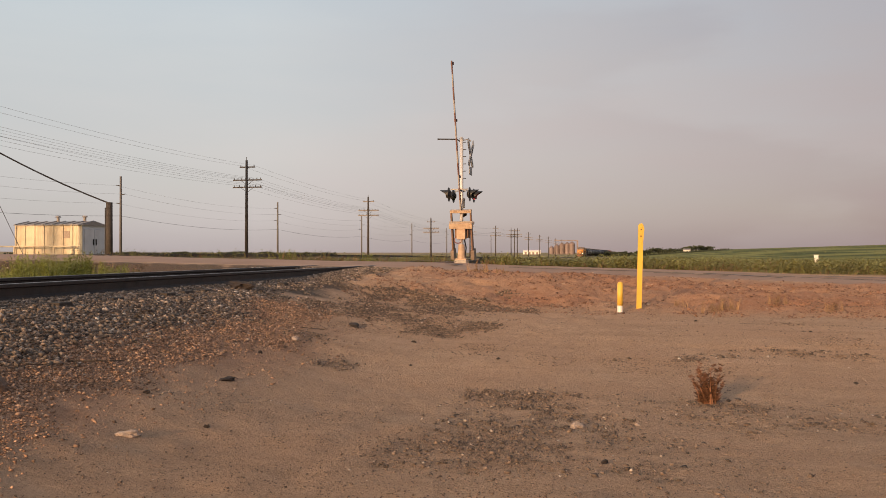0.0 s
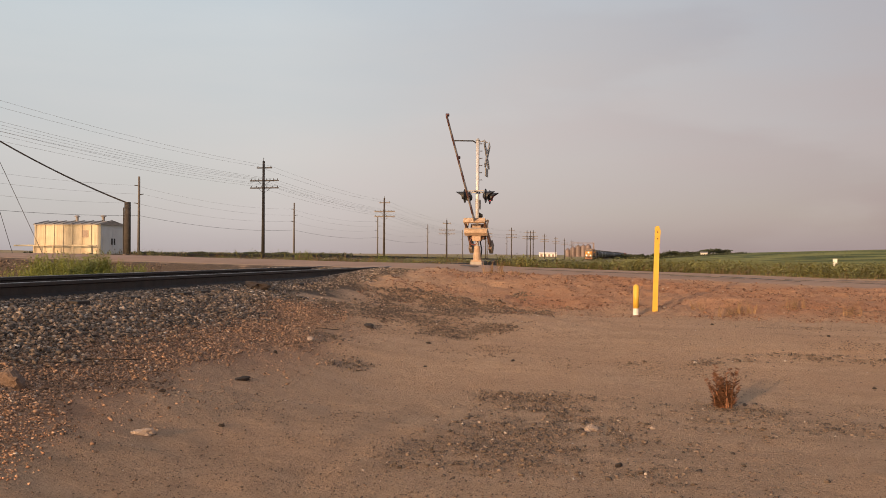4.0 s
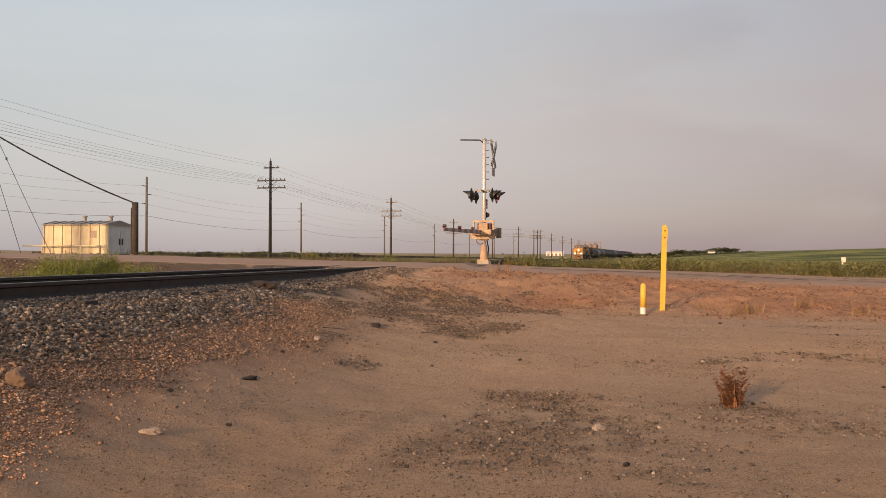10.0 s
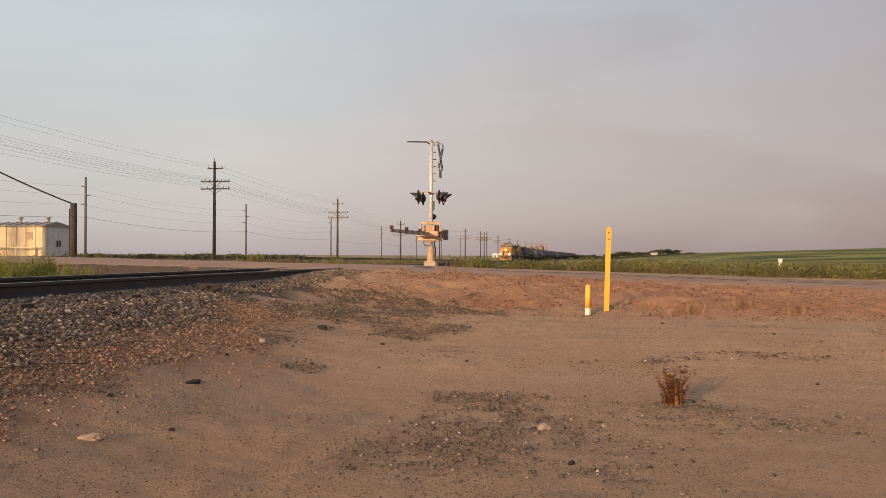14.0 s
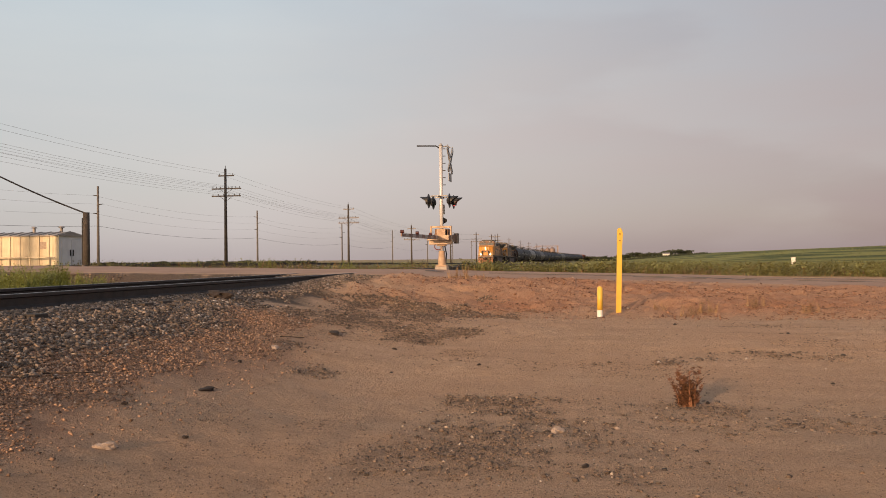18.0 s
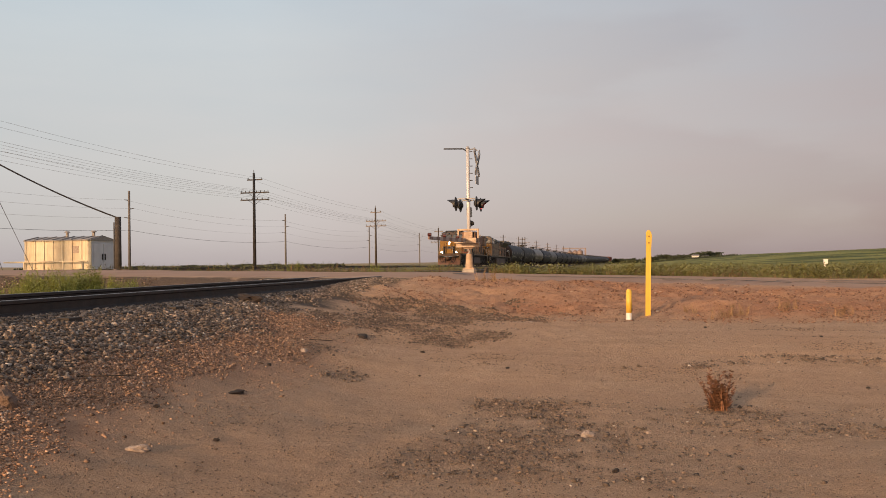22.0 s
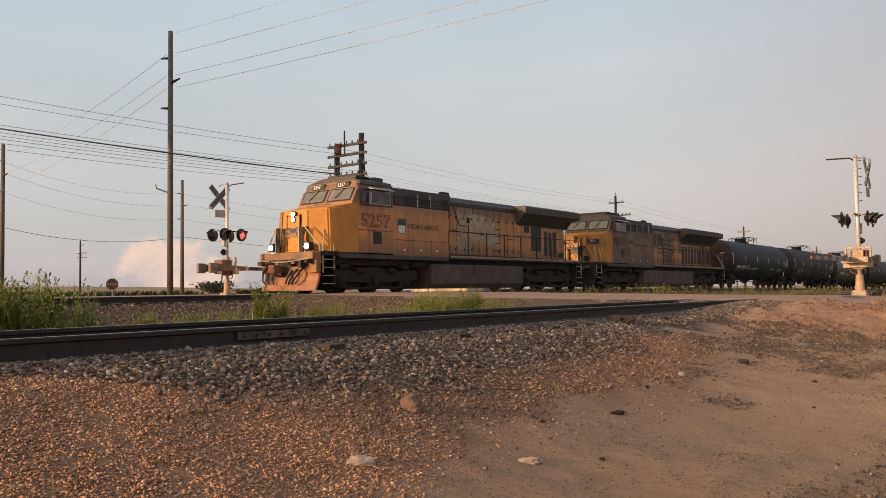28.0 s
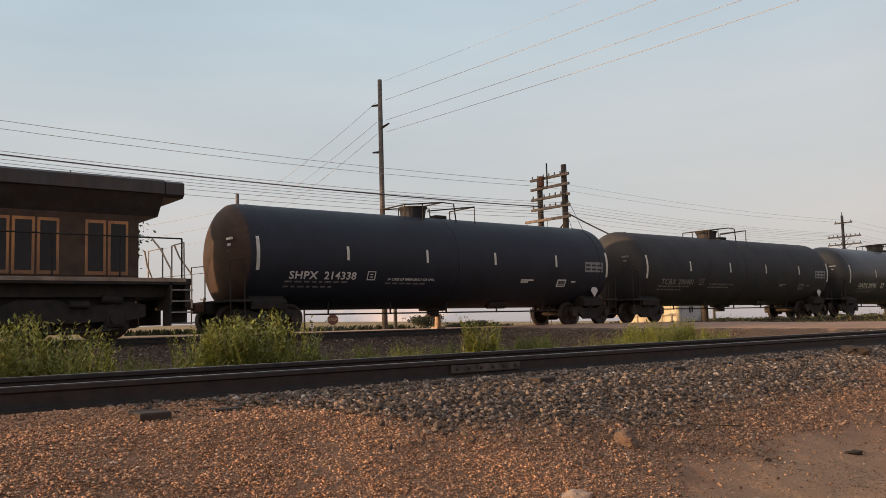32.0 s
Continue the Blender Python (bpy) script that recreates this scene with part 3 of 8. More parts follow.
def hash_noise(x, y, seed):
    xi, yi = np.floor(x).astype(np.int64), np.floor(y).astype(np.int64)
    fx, fy = x - xi, y - yi
    fx, fy = fx * fx * (3 - 2 * fx), fy * fy * (3 - 2 * fy)

    def h(a, b):
        n = (a * 374761393 + b * 668265263 + seed * 974711) & 0x7fffffff
        n = ((n ^ (n >> 13)) * 1274126177) & 0x7fffffff
        return ((n ^ (n >> 16)) & 0xffff) / 65535.0 - 0.5
    return (h(xi, yi) * (1 - fx) + h(xi + 1, yi) * fx) * (1 - fy) + (h(xi, yi + 1) * (1 - fx) + h(xi + 1, yi + 1) * fx) * fy


# wheel tracks pressed into the lot
RUTS = (((-2.4, 2.0), (-2.1, 4.5), (-2.0, 5.65), (-1.89, 6.9), (-1.64, 8.1), (-1.2, 9.2)), ((-2.0, 2.5), (-1.85, 4.6), (-1.58, 5.6), (-1.23, 6.8), (-0.7, 8.0)),
        ((-2.6, 16.0), (-1.7, 14.7), (-0.63, 13.0), (0.51, 12.3), (2.0, 12.2), (6.0, 13.4)), ((-2.5, 14.6), (-1.81, 13.4), (-0.65, 11.8), (0.47, 11.35), (1.85, 11.3), (5.5, 12.1)))


def ruts(x, y):
    z = np.zeros_like(x)
    for line_ in RUTS:
        d = np.full_like(x, 9.0)
        for (ax, ay), (bx, by) in zip(line_[:-1], line_[1:]):
            t = np.clip(((x - ax) * (bx - ax) + (y - ay) * (by - ay)) / ((bx - ax) ** 2 + (by - ay) ** 2), 0, 1)
            d = np.minimum(d, np.hypot(x - ax - t * (bx - ax), y - ay - t * (by - ay)))
        d = d + 0.12 * hash_noise(x * 1.1, y * 1.1, 41)
        z = z - 0.016 * np.exp(-(d / 0.11) ** 2) + 0.011 * np.exp(-((np.abs(d) - 0.21) / 0.07) ** 2)
    return z * (0.7 + 1.2 * hash_noise(x * 0.9, y * 0.9, 42))


def land(x, y):
    """Height of the ground, with how much of road bank, gravel, red earth and grass it is."""
    x, y = np.asarray(x, float), np.asarray(y, float)
    s = -x
    lot = 0.34 * sstep(8.5, 14.5, y)
    bed = np.interp(s, BED_S, BED_Z) + lot * sstep(6.0, 2.5, s)
    field = 0.72 + 3.4 * sstep(70, 380, y) * np.clip((x - 5) / 95.0, 0, 1.6)
    west = sstep(4.2, 8.0, s)
    beyond = bed * west + field * (1 - west) * 1.0
    base = np.where(y < 24, bed, beyond)
    road = np.interp(s, ROAD_S, ROAD_Z)
    near0 = np.where(s > 6.3, 17.8, 14.3)
    rise = np.where(y < 24, np.clip((y - near0) / (19.6 - near0), 0, 1), 1 - np.clip((y - 28.6) / (33.0 - 28.6), 0, 1))
    rise = rise * rise * (3 - 2 * rise)
    z = base * (1 - rise) + road * rise
    drop = fall(y) * np.clip(1 - (x - 0) / 60.0, 0, 1)
    z = z + drop
    open_dirt = (1 - sstep(4.6, 6.0, s)) * (1 - sstep(19.0, 20.0, y)) + 0.4 * sstep(33, 40, y)
    rough = hash_noise(x * 0.5, y * 0.5, 1) * 0.07 + hash_noise(x * 1.7, y * 1.7, 2) * 0.026 + hash_noise(x * 5, y * 5, 3) * 0.014 + hash_noise(x * 14, y * 14, 4) * 0.010 + hash_noise(x * 31, y * 31, 5) * 0.007
    bank = sstep(14.4, 16.0, y) * (1 - sstep(19.2, 20.4, y)) * sstep(6.5, 5.0, s)
    z = z + rough * np.clip(open_dirt, 0, 1) * (1 + 2.4 * bank)
    z = z + bank * (0.07 * hash_noise(x * 2.6, y * 4.5, 35) + 0.05 * hash_noise(x * 7, y * 9, 36) + 0.03 * hash_noise(x * 17, y * 19, 37))
    z = z + ruts(x, y)
    gravel = sstep(3.0, 4.6, s) * (1 - sstep(19, 20.2, y)) * np.where(s < 25.5, 1, 0.2)
    gravel = gravel * sstep(4.2, 5.2, s - 1.5 * (1 - sstep(2.2, 4.4, y)) - 0.7 * sstep(8.5, 13, y) + 0.8 * hash_noise(x * 1.2, y * 1.2, 21))
    spot = spill(x, y)
    red = np.clip(bank * (0.75 + 0.9 * hash_noise(x * 0.6, y * 1.1, 24)) * sstep(5.2, 2.5, s + 1.6 * hash_noise(x * 0.7, y * 0.7, 22)) + 0.55 * sstep(3.2, 4.2, s + 0.8 * hash_noise(x, y, 23)) * (1 - sstep(8, 12, y)), 0, 1)
    grass = np.clip(sstep(29.5, 31.0, y) * (1 - 0.35 * sstep(8, 12, s)), 0, 1)
    grass = np.maximum(grass, 0.5 * sstep(30, 45, s)) * (1 - 0.25 * sstep(150, 400, s))
    z = z + 17.0 * sstep(600, 1400, s) * np.exp(-((y - 650) / 520.0) ** 2)
    loose = sstep(3.7, 4.4, s - 0.16 * (y - 5.0) + 0.8 * hash_noise(x * 1.3, y * 1.3, 12)) * (1 - sstep(9.0, 12.0, y)) * (1 - sstep(6.3, 6.6, s))
    return z, gravel, red, grass, spot, loose


def land_z(x, y):
    return float(land(np.array([x]), np.array([y]))[0][0])


def graded(cuts):
    out = []
    for a, z, n in cuts:
        out += list(np.linspace(a, z, n, endpoint=False))
    return np.array(out + [cuts[-1][1]])


def make_ground():
    xs = graded([(-4500, -1700, 6), (-1700, -600, 26), (-600, -120, 16), (-120, -30, 40), (-30, -7.5, 90), (-7.5, 7, 230), (7, 14, 60), (14, 60, 46), (60, 250, 40), (250, 700, 12), (700, 4500, 8)])
    ys = graded([(-4500, -300, 8), (-300, -30, 12), (-30, 0, 20), (0, 3, 12), (3, 21, 260), (21, 34, 60), (34, 120, 70), (120, 420, 60), (420, 1300, 24), (1300, 4500, 9)])
    X, Y = np.meshgrid(xs, ys)
    z, g, r, gr, sp, lo = land(X.ravel(), Y.ravel())
    V = np.stack([X.ravel(), Y.ravel(), z], 1)
    nx, ny = len(xs), len(ys)
    i = np.arange(nx * ny).reshape(ny, nx)
    Fq = np.stack([i[:-1, :-1], i[:-1, 1:], i[1:, 1:], i[1:, :-1]], -1).reshape(-1, 4)
    me = arrays_mesh("ground", V, Fq, "ground")
    me.polygons.foreach_set("use_smooth", [True] * len(me.polygons))
    for name, v in (("gravel", g), ("red", r), ("grass", gr), ("spot", sp), ("loose", lo)):
        a = me.attributes.new(name, "FLOAT", "POINT")
        a.data.foreach_set("value", v.astype(np.float32))
    tagged(new("ground", me), "bare pinkish dirt lot with gravel patches and green field", "ground", kind="structure")


make_ground()


def make_road():
    ss = graded([(-120, -14, 20), (-14, 9, 60), (9, 26, 40), (26, 70, 20)])
    ys = np.linspace(20.0, 28.4, 24)
    S_, Y_ = np.meshgrid(ss, ys)
    wob = hash_noise(S_ * 0.7, Y_ * 0 + 3, 5) * 0.5
    edge = (np.abs(Y_ - 24.2) / 4.2) ** 8
    Yw = Y_ + wob * edge
    z = np.interp(S_, ROAD_S, ROAD_Z) + 0.035 - 0.05 * edge + hash_noise(S_ * 0.8, Y_ * 0.8, 6) * 0.02
    V = np.stack([-S_.ravel(), Yw.ravel(), z.ravel()], 1)
    nx, ny = len(ss), len(ys)
    i = np.arange(nx * ny).reshape(ny, nx)
    Fq = np.stack([i[:-1, 1:], i[:-1, :-1], i[1:, :-1], i[1:, 1:]], -1).reshape(-1, 4)
    me = arrays_mesh("road", V, Fq, "road")
    me.polygons.foreach_set("use_smooth", [True] * len(me.polygons))
    tagged(new("road", me), "pale dusty road crossing both tracks", "road", kind="structure")


make_road()

# ---- tracks ----
MAIN_X, MAIN_TOP = -23.04, 1.30
SIDE_X, SIDE_TOP = -7.16, 1.065
RAIL_OUT = ((-0.075, 0), (0.075, 0), (0.075, 0.014), (0.03, 0.028), (0.011, 0.045), (0.011, 0.125), (0.037, 0.138), (0.037, 0.168), (0.03, 0.176), (-0.03, 0.176), (-0.037, 0.168), (-0.037, 0.138), (-0.011, 0.125), (-0.011, 0.045), (-0.03, 0.028), (-0.075, 0.014))


def main_top(y):
    return MAIN_TOP + float(fall(np.array(y)))


def rail(parent, x, tops, y0, y1, step):
    ys = list(np.arange(y0, y1, step)) + [y1]
    bm = B()
    rows = []
    for y in ys:
        rows.append([bm.verts.new((x + px, y, tops(y) - 0.176 + pz)) for px, pz in RAIL_OUT])
    n = len(RAIL_OUT)
    for a, z in zip(rows[:-1], rows[1:]):
        for i in range(n):
            bm.faces.new((a[i], z[i], z[(i + 1) % n], a[(i + 1) % n]))
    bmesh.ops.recalc_face_normals(bm, faces=bm.faces[:])
    ob = part("rail", bm, "rail", parent)
    ob.data.materials.append(M["railbright" if parent.name == "track_main" else "railtop"])
    for f in ob.data.polygons:
        if f.normal.z > 0.9 and f.center.z > tops(f.center.y) - 0.01:
            f.material_index = 1
    return ob


def make_track(name, x, tops, y0, y1, ties0, ties1, label):
    tr_ = thing(name, label, "railway track", kind="structure")
    for dx in (-0.755, 0.755):
        rail(tr_, x + dx, tops, y0, y1, 20)
    bm = box(B(), -1.3, 1.3, -0.11, 0.11, -0.17, 0.0, 0.012)
    me = mesh_of(bm, "tie", "tie")
    k = 0
    y = ties0
    while y < ties1:
        if not 19.6 < y < 28.6:
            o = new("tie", me)
            o.parent = tr_
            rr = random.Random(k)
            o.matrix_basis = pose(x + rr.uniform(-0.05, 0.05), y, tops(y) - 0.176 + 0.004 - (rr.uniform(0.02, 0.08) if name == 'track_siding' else 0), 0, rr.uniform(-0.6, 0.6), rr.uniform(-1.2, 1.2))
        k += 1
        y += 0.53
    return tr_


make_track("track_main", MAIN_X, main_top, -260, 900, -16, 75, "main line with rusty rails on dark wooden ties")
make_track("track_siding", SIDE_X, lambda y: SIDE_TOP, -260, 62, -6, 62, "siding with dark rusty rails on weathered ties")


# ---- the train: y runs back from the front coupler, x to the viewer's side, z up from the rail tops ----
SIDE_TEXT = Matrix(((0, 0, 1, 0), (1, 0, 0, 0), (0, 1, 0, 0), (0, 0, 0, 1)))   # reads along +y on a face that looks to +x
FRONT_TEXT = Matrix(((1, 0, 0, 0), (0, 0, -1, 0), (0, 1, 0, 0), (0, 0, 0, 1)))  # reads along +x on a face that looks to -y


def at_side(x, y, z):
    return Matrix.Translation((x, y, z)) @ SIDE_TEXT


def wheel_bm(r=0.46, w=0.13):
    bm = B()
    prof = ((0.0, -0.03), (0.10, -0.08), (0.13, -0.03), (r * 0.72, -0.02), (r * 0.8, -w / 2), (r, -w / 2), (r * 1.0, w * 0.3), (r * 1.06, w * 0.36), (r * 1.06, w / 2), (r * 0.8, w / 2), (r * 0.7, 0.02), (0.0, 0.03))
    seg = 24
    rows = []
    for i in range(seg):
        a = 2 * math.pi * i / seg
        rows.append([bm.verts.new((-h, math.cos(a) * q, math.sin(a) * q)) for q, h in prof])
    for i in range(seg):
        a, z = rows[i], rows[(i + 1) % seg]
        for k in range(len(prof) - 1):
            bm.faces.new((a[k], a[k + 1], z[k + 1], z[k]))
    bmesh.ops.remove_doubles(bm, verts=bm.verts[:], dist=0.0005)
    bmesh.ops.recalc_face_normals(bm, faces=bm.faces[:])
    return bm


WHEELS = {}
AXLES = {}


def wheelset(parent, y, r):
    if r not in WHEELS:
        WHEELS[r] = mesh_of(wheel_bm(r), "wheel", "wheel", True), mesh_of(cyl(B(), (-0.7, 0, 0), (0.7, 0, 0), 0.09), "axle", "wheel")
        me = WHEELS[r][0]
        me.materials.append(M["wheelrim"])
        for f in me.polygons:
            d = math.hypot(f.center.y, f.center.z)
            if 0.9 * r < d < 0.995 * r and abs(f.normal.x) > 0.6:
                f.material_index = 1
    ax = new("axle", WHEELS[r][1])
    ax.parent = parent
    ax.location = (0, y, r)
    AXLES.setdefault(parent.name, []).append((ax, y, r))
    for sx in (1, -1):
        w = new("wheel", WHEELS[r][0])
        w.parent = ax
        w.matrix_basis = pose(sx * 0.755, 0, 0, 0, 0, 0 if sx > 0 else 180)
    return ax


def six_wheel_truck(parent, axles):
    c = axles[1]
    a, z = axles[0] - 0.75, axles[2] + 0.75
    for sx in (1, -1):
        bm = B()
        pts = [(a, 0.62), (a, 0.86), (a + 0.35, 0.92), (c - 0.9, 0.80), (c - 0.4, 0.98), (c + 0.4, 0.98), (c + 0.9, 0.80), (z - 0.35, 0.92), (z, 0.86), (z, 0.55), (z - 0.4, 0.46), (c + 0.55, 0.40), (c - 0.55, 0.40), (a + 0.4, 0.46)]
        prism(bm, pts, "x", sx * 1.02, sx * 1.20)
        part("truck_frame", bm, "under", parent, "dusty cast side frame")
        for y in axles:
            bm = B()
            box(bm, sx * 1.00, sx * 1.24, y - 0.24, y + 0.24, 0.28, 0.72, 0.05)
            prism(bm, [(y - 0.36, 0.24), (y + 0.36, 0.24), (y + 0.24, 0.5), (y - 0.24, 0.5)], "x", sx * 1.02, sx * 1.18)
            cyl(bm, (sx * 1.22, y, 0.50), (sx * 1.30, y, 0.50), 0.15, seg=14)
            part("journal_box", bm, "under", parent)
        for y in (axles[0] + 0.95, axles[1] + 0.95):
            bm = B()
            for dy in (-0.14, 0.14):
                for k in range(4):
                    cyl(bm, (sx * 1.12, y + dy, 0.56 + k * 0.075), (sx * 1.12, y + dy, 0.60 + k * 0.075), 0.09, seg=10)
            part("spring", bm, "under", parent)
            part("brake_cylinder", cyl(B(), (sx * 1.25, y - 0.22, 0.86), (sx * 1.25, y + 0.22, 0.86), 0.10), "under", parent)
    for y in axles:
        wheelset(parent, y, 0.52)
        part("traction_motor", box(B(), -0.62, 0.62, y - 0.15, y + 0.75, 0.26, 0.92, 0.06), "under", parent)
    part("bolster", box(B(), -0.98, 0.98, a + 0.2, z - 0.2, 0.78, 1.05), "under", parent)
    for sx in (1, -1):
        for y in (axles[0] + 0.9, axles[1] + 0.95):
            part("brake_rigging", box(B(), sx * 0.60, sx * 0.98, y - 0.42, y + 0.42, 0.20, 0.72, 0.05), "under", parent)
        part("equalizer", tube(B(), [(sx * 1.16, axles[0], 0.24), (sx * 1.16, axles[0] + 0.6, 0.18), (sx * 1.16, axles[2] - 0.6, 0.18), (sx * 1.16, axles[2], 0.24)], 0.045), "under", parent)
        part("sand_pipe", tube(B(), [(sx * 1.1, a + 0.1, 1.3), (sx * 1.1, a, 0.7), (sx * 0.85, a + 0.12, 0.12)], 0.03), "under", parent)
        part("brake_cylinder", cyl(B(), (sx * 1.18, axles[0] - 0.15, 0.98), (sx * 1.18, axles[0] + 0.35, 1.02), 0.12), "under", parent)
        part("brake_cylinder", cyl(B(), (sx * 1.18, axles[2] - 0.35, 1.02), (sx * 1.18, axles[2] + 0.15, 0.98), 0.12), "under", parent)


def shield_pts(w, h):
    pts = [(-w / 2, h * 0.42), (-w * 0.42, h * 0.5), (-w * 0.2, h * 0.44), (0, h * 0.5), (w * 0.2, h * 0.44), (w * 0.42, h * 0.5), (w / 2, h * 0.42)]
    return pts + [(w / 2, -h * 0.2), (w * 0.36, -h * 0.4), (0, -h * 0.5), (-w * 0.36, -h * 0.4), (-w / 2, -h * 0.2)]


def locomotive(name, label, number, c, newer):
    """c: stations along the body."""
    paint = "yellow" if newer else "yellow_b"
    lo = thing(name, label, "locomotive", "locomotives of the train")
    W = 1.52
    e = c["end"]
    fo = c["front"]
    # frame and walkway
    bm = box(B(), -1.5, 1.5, 0.95 + fo, e - 0.6, 1.36, 1.53, 0.02)
    box(bm, -1.2, 1.2, 1.0 + fo, e - 0.7, 1.05, 1.36)
    part("underframe", bm, "under", lo, "black main frame")
    for sx in (1, -1):
        part("sill_stripe", box(B(), sx * 1.503, sx * 1.512, c["sec"] + 0.1, e - 0.75, 1.44, 1.535), "sillpale", lo)
    n = int((e - 1.2 - c["sec"]) / 1.6)
    for k in range(n):
        y = c["sec"] + 0.5 + k * 1.6
        part("reflector_tape", box(B(), 1.513, 1.518, y, y + 0.5, 1.475, 1.515), "faded", lo)
    # nose
    bm = B()
    f, cf, wb = c["nose"], c["cabf"], c["winb"]
    low = [(-0.72, f), (0.72, f), (1.42, cf - 0.28), (1.50, cf), (1.50, wb + 0.35), (-1.50, wb + 0.35), (-1.50, cf), (-1.42, cf - 0.28)]
    top = [(-0.66, f + 0.08, 3.08), (0.66, f + 0.08, 3.08), (1.30, cf - 0.22, 3.12), (1.42, cf + 0.1, 3.16), (1.50, wb + 0.3, 3.42), (-1.50, wb + 0.3, 3.42), (-1.42, cf + 0.1, 3.16), (-1.30, cf - 0.22, 3.12)]
    v0 = [bm.verts.new((x, y, 1.42)) for x, y in low]
    v1 = [bm.verts.new(p) for p in top]
    bm.faces.new(v0[::-1])
    bm.faces.new(v1)
    for i in range(8):
        bm.faces.new((v0[i], v0[(i + 1) % 8], v1[(i + 1) % 8], v1[i]))
    bmesh.ops.recalc_face_normals(bm, faces=bm.faces[:])
    bmesh.ops.bevel(bm, geom=[x for x in bm.edges if x.verts[0].co.z + x.verts[1].co.z > 4.0], offset=0.05, segments=2, affect="EDGES")
    nose = part("nose", bm, "nosepaint" if newer else "nose_b", lo, "wide orange-yellow nose")
    part("nose_door", box(B(), -0.34, 0.30, f - 0.015, f + 0.05, 1.6, 2.85, 0.02), "nosepaint", nose)
    for z in (2.72, 2.92):
        bm = cyl(B(), (0, f - 0.05, z), (0, f + 0.08, z), 0.115, seg=16)
        hl = part("headlight", bm, "locogrey", nose)
        part("lens", cyl(B(), (0, f - 0.066, z), (0, f - 0.05, z), 0.08, seg=16), "headlight" if newer else "glass", hl, "lit headlight" if newer else "")
    # winged emblem on the nose as plain bars
    for k in range(5):
        for sx in (1, -1):
            part("emblem_bar", box(B(), sx * 0.20, sx * (0.66 - 0.07 * k), f - 0.026 - 0.002 * (k % 2), f + 0.06, 2.36 - 0.085 * k, 2.425 - 0.085 * k), ("flagblue", "flagpale", "darkred", "flagpale", "darkred")[k], nose)
    for x_ in (-0.36, 0.32):
        part("door_seam", box(B(), x_ - 0.012, x_ + 0.012, f - 0.02, f + 0.04, 1.56, 2.9), "under", nose)
    for sx in (1, -1):
        part("nose_grab", tube(B(), [(sx * 0.50, f - 0.01, 1.75), (sx * 0.50, f - 0.08, 1.78), (sx * 0.50, f - 0.08, 2.15), (sx * 0.50, f - 0.01, 2.18)], 0.016), "railpale", nose)
        part("nose_seam", tube(B(), [(sx * 0.73, f + 0.0, 1.55), (sx * 0.67, f + 0.07, 3.04)], 0.014), "under", nose)
    part("emblem_shield", prism(B(), [(x, z + 2.25) for x, z in shield_pts(0.36, 0.38)], "y", f - 0.034, f + 0.02), "flagpale", nose)
    part("emblem_field", prism(B(), [(x, z + 2.31) for x, z in shield_pts(0.30, 0.18)], "y", f - 0.040, f + 0.02), "flagblue", nose)
    # cab
    bm = B()
    sec = [(-1.50, 1.42), (1.50, 1.42), (1.50, 3.40), (1.50, 3.98), (1.36, 4.24), (0.75, 4.40), (-0.75, 4.40), (-1.36, 4.24), (-1.50, 3.98), (-1.50, 3.40)]
    prism(bm, sec, "y", wb, c["cabr"])
    rf = c["rooff"]
    for q in (3.40, 3.98, 4.24):
        bmesh.ops.connect_vert_pair(bm, verts=[v for v in bm.verts if v.co.y < wb + 0.01 and abs(v.co.z - q) < 0.01])
    for v in bm.verts:
        if v.co.y < wb + 0.01 and v.co.z > 3.39:
            v.co.y = wb + (rf - wb) * min(1.15, (v.co.z - 3.4) / 0.75)
            v.co.x *= 0.97
        elif v.co.y < wb + 0.01:
            v.co.y = wb + 0.2
    bmesh.ops.bevel(bm, geom=[x for x in bm.edges if x.verts[0].co.z > 3.5 and x.verts[1].co.z > 3.5], offset=0.04, segments=2, affect="EDGES")
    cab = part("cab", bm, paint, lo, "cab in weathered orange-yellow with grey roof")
    # grey roof cap
    bm = B()
    prism(bm, [(-1.46, 4.12), (-1.38, 4.26), (-0.76, 4.425), (0.76, 4.425), (1.38, 4.26), (1.46, 4.12)], "y", rf + 0.05, c["cabr"] + 0.02)
    roof = part("cab_roof", bm, "locogrey", lo)
    bm = box(B(), -0.95, 0.95, rf + 0.35, rf + 1.05, 4.38, 4.52, 0.04)
    part("air_conditioner", bm, "locogrey", roof)
    part("aerial_plate", box(B(), -0.5, 0.3, rf + 1.3, rf + 1.6, 4.42, 4.47, 0.01), "under", roof)
    for q in range(4):
        part("aerial", cyl(B(), (-0.35 + 0.22 * q, rf + 1.45, 4.45), (-0.35 + 0.22 * q, rf + 1.45, 4.58), 0.035, 0.02, seg=8), "under", roof)
    for sx in (1, -1):
        part("roof_grab", tube(B(), [(sx * 1.0, rf + 0.3, 4.36), (sx * 1.0, rf + 0.3, 4.46), (sx * 1.0, rf + 1.3, 4.46), (sx * 1.0, rf + 1.3, 4.36)], 0.018), "under", roof)
    bm = box(B(), 0.5, 1.1, rf + 1.2, rf + 1.75, 4.28, 4.50, 0.04)
    part("roof_box", bm, "locogrey", roof)
    # windshields on the slope
    sl = math.degrees(math.atan2(rf - wb, 0.75))
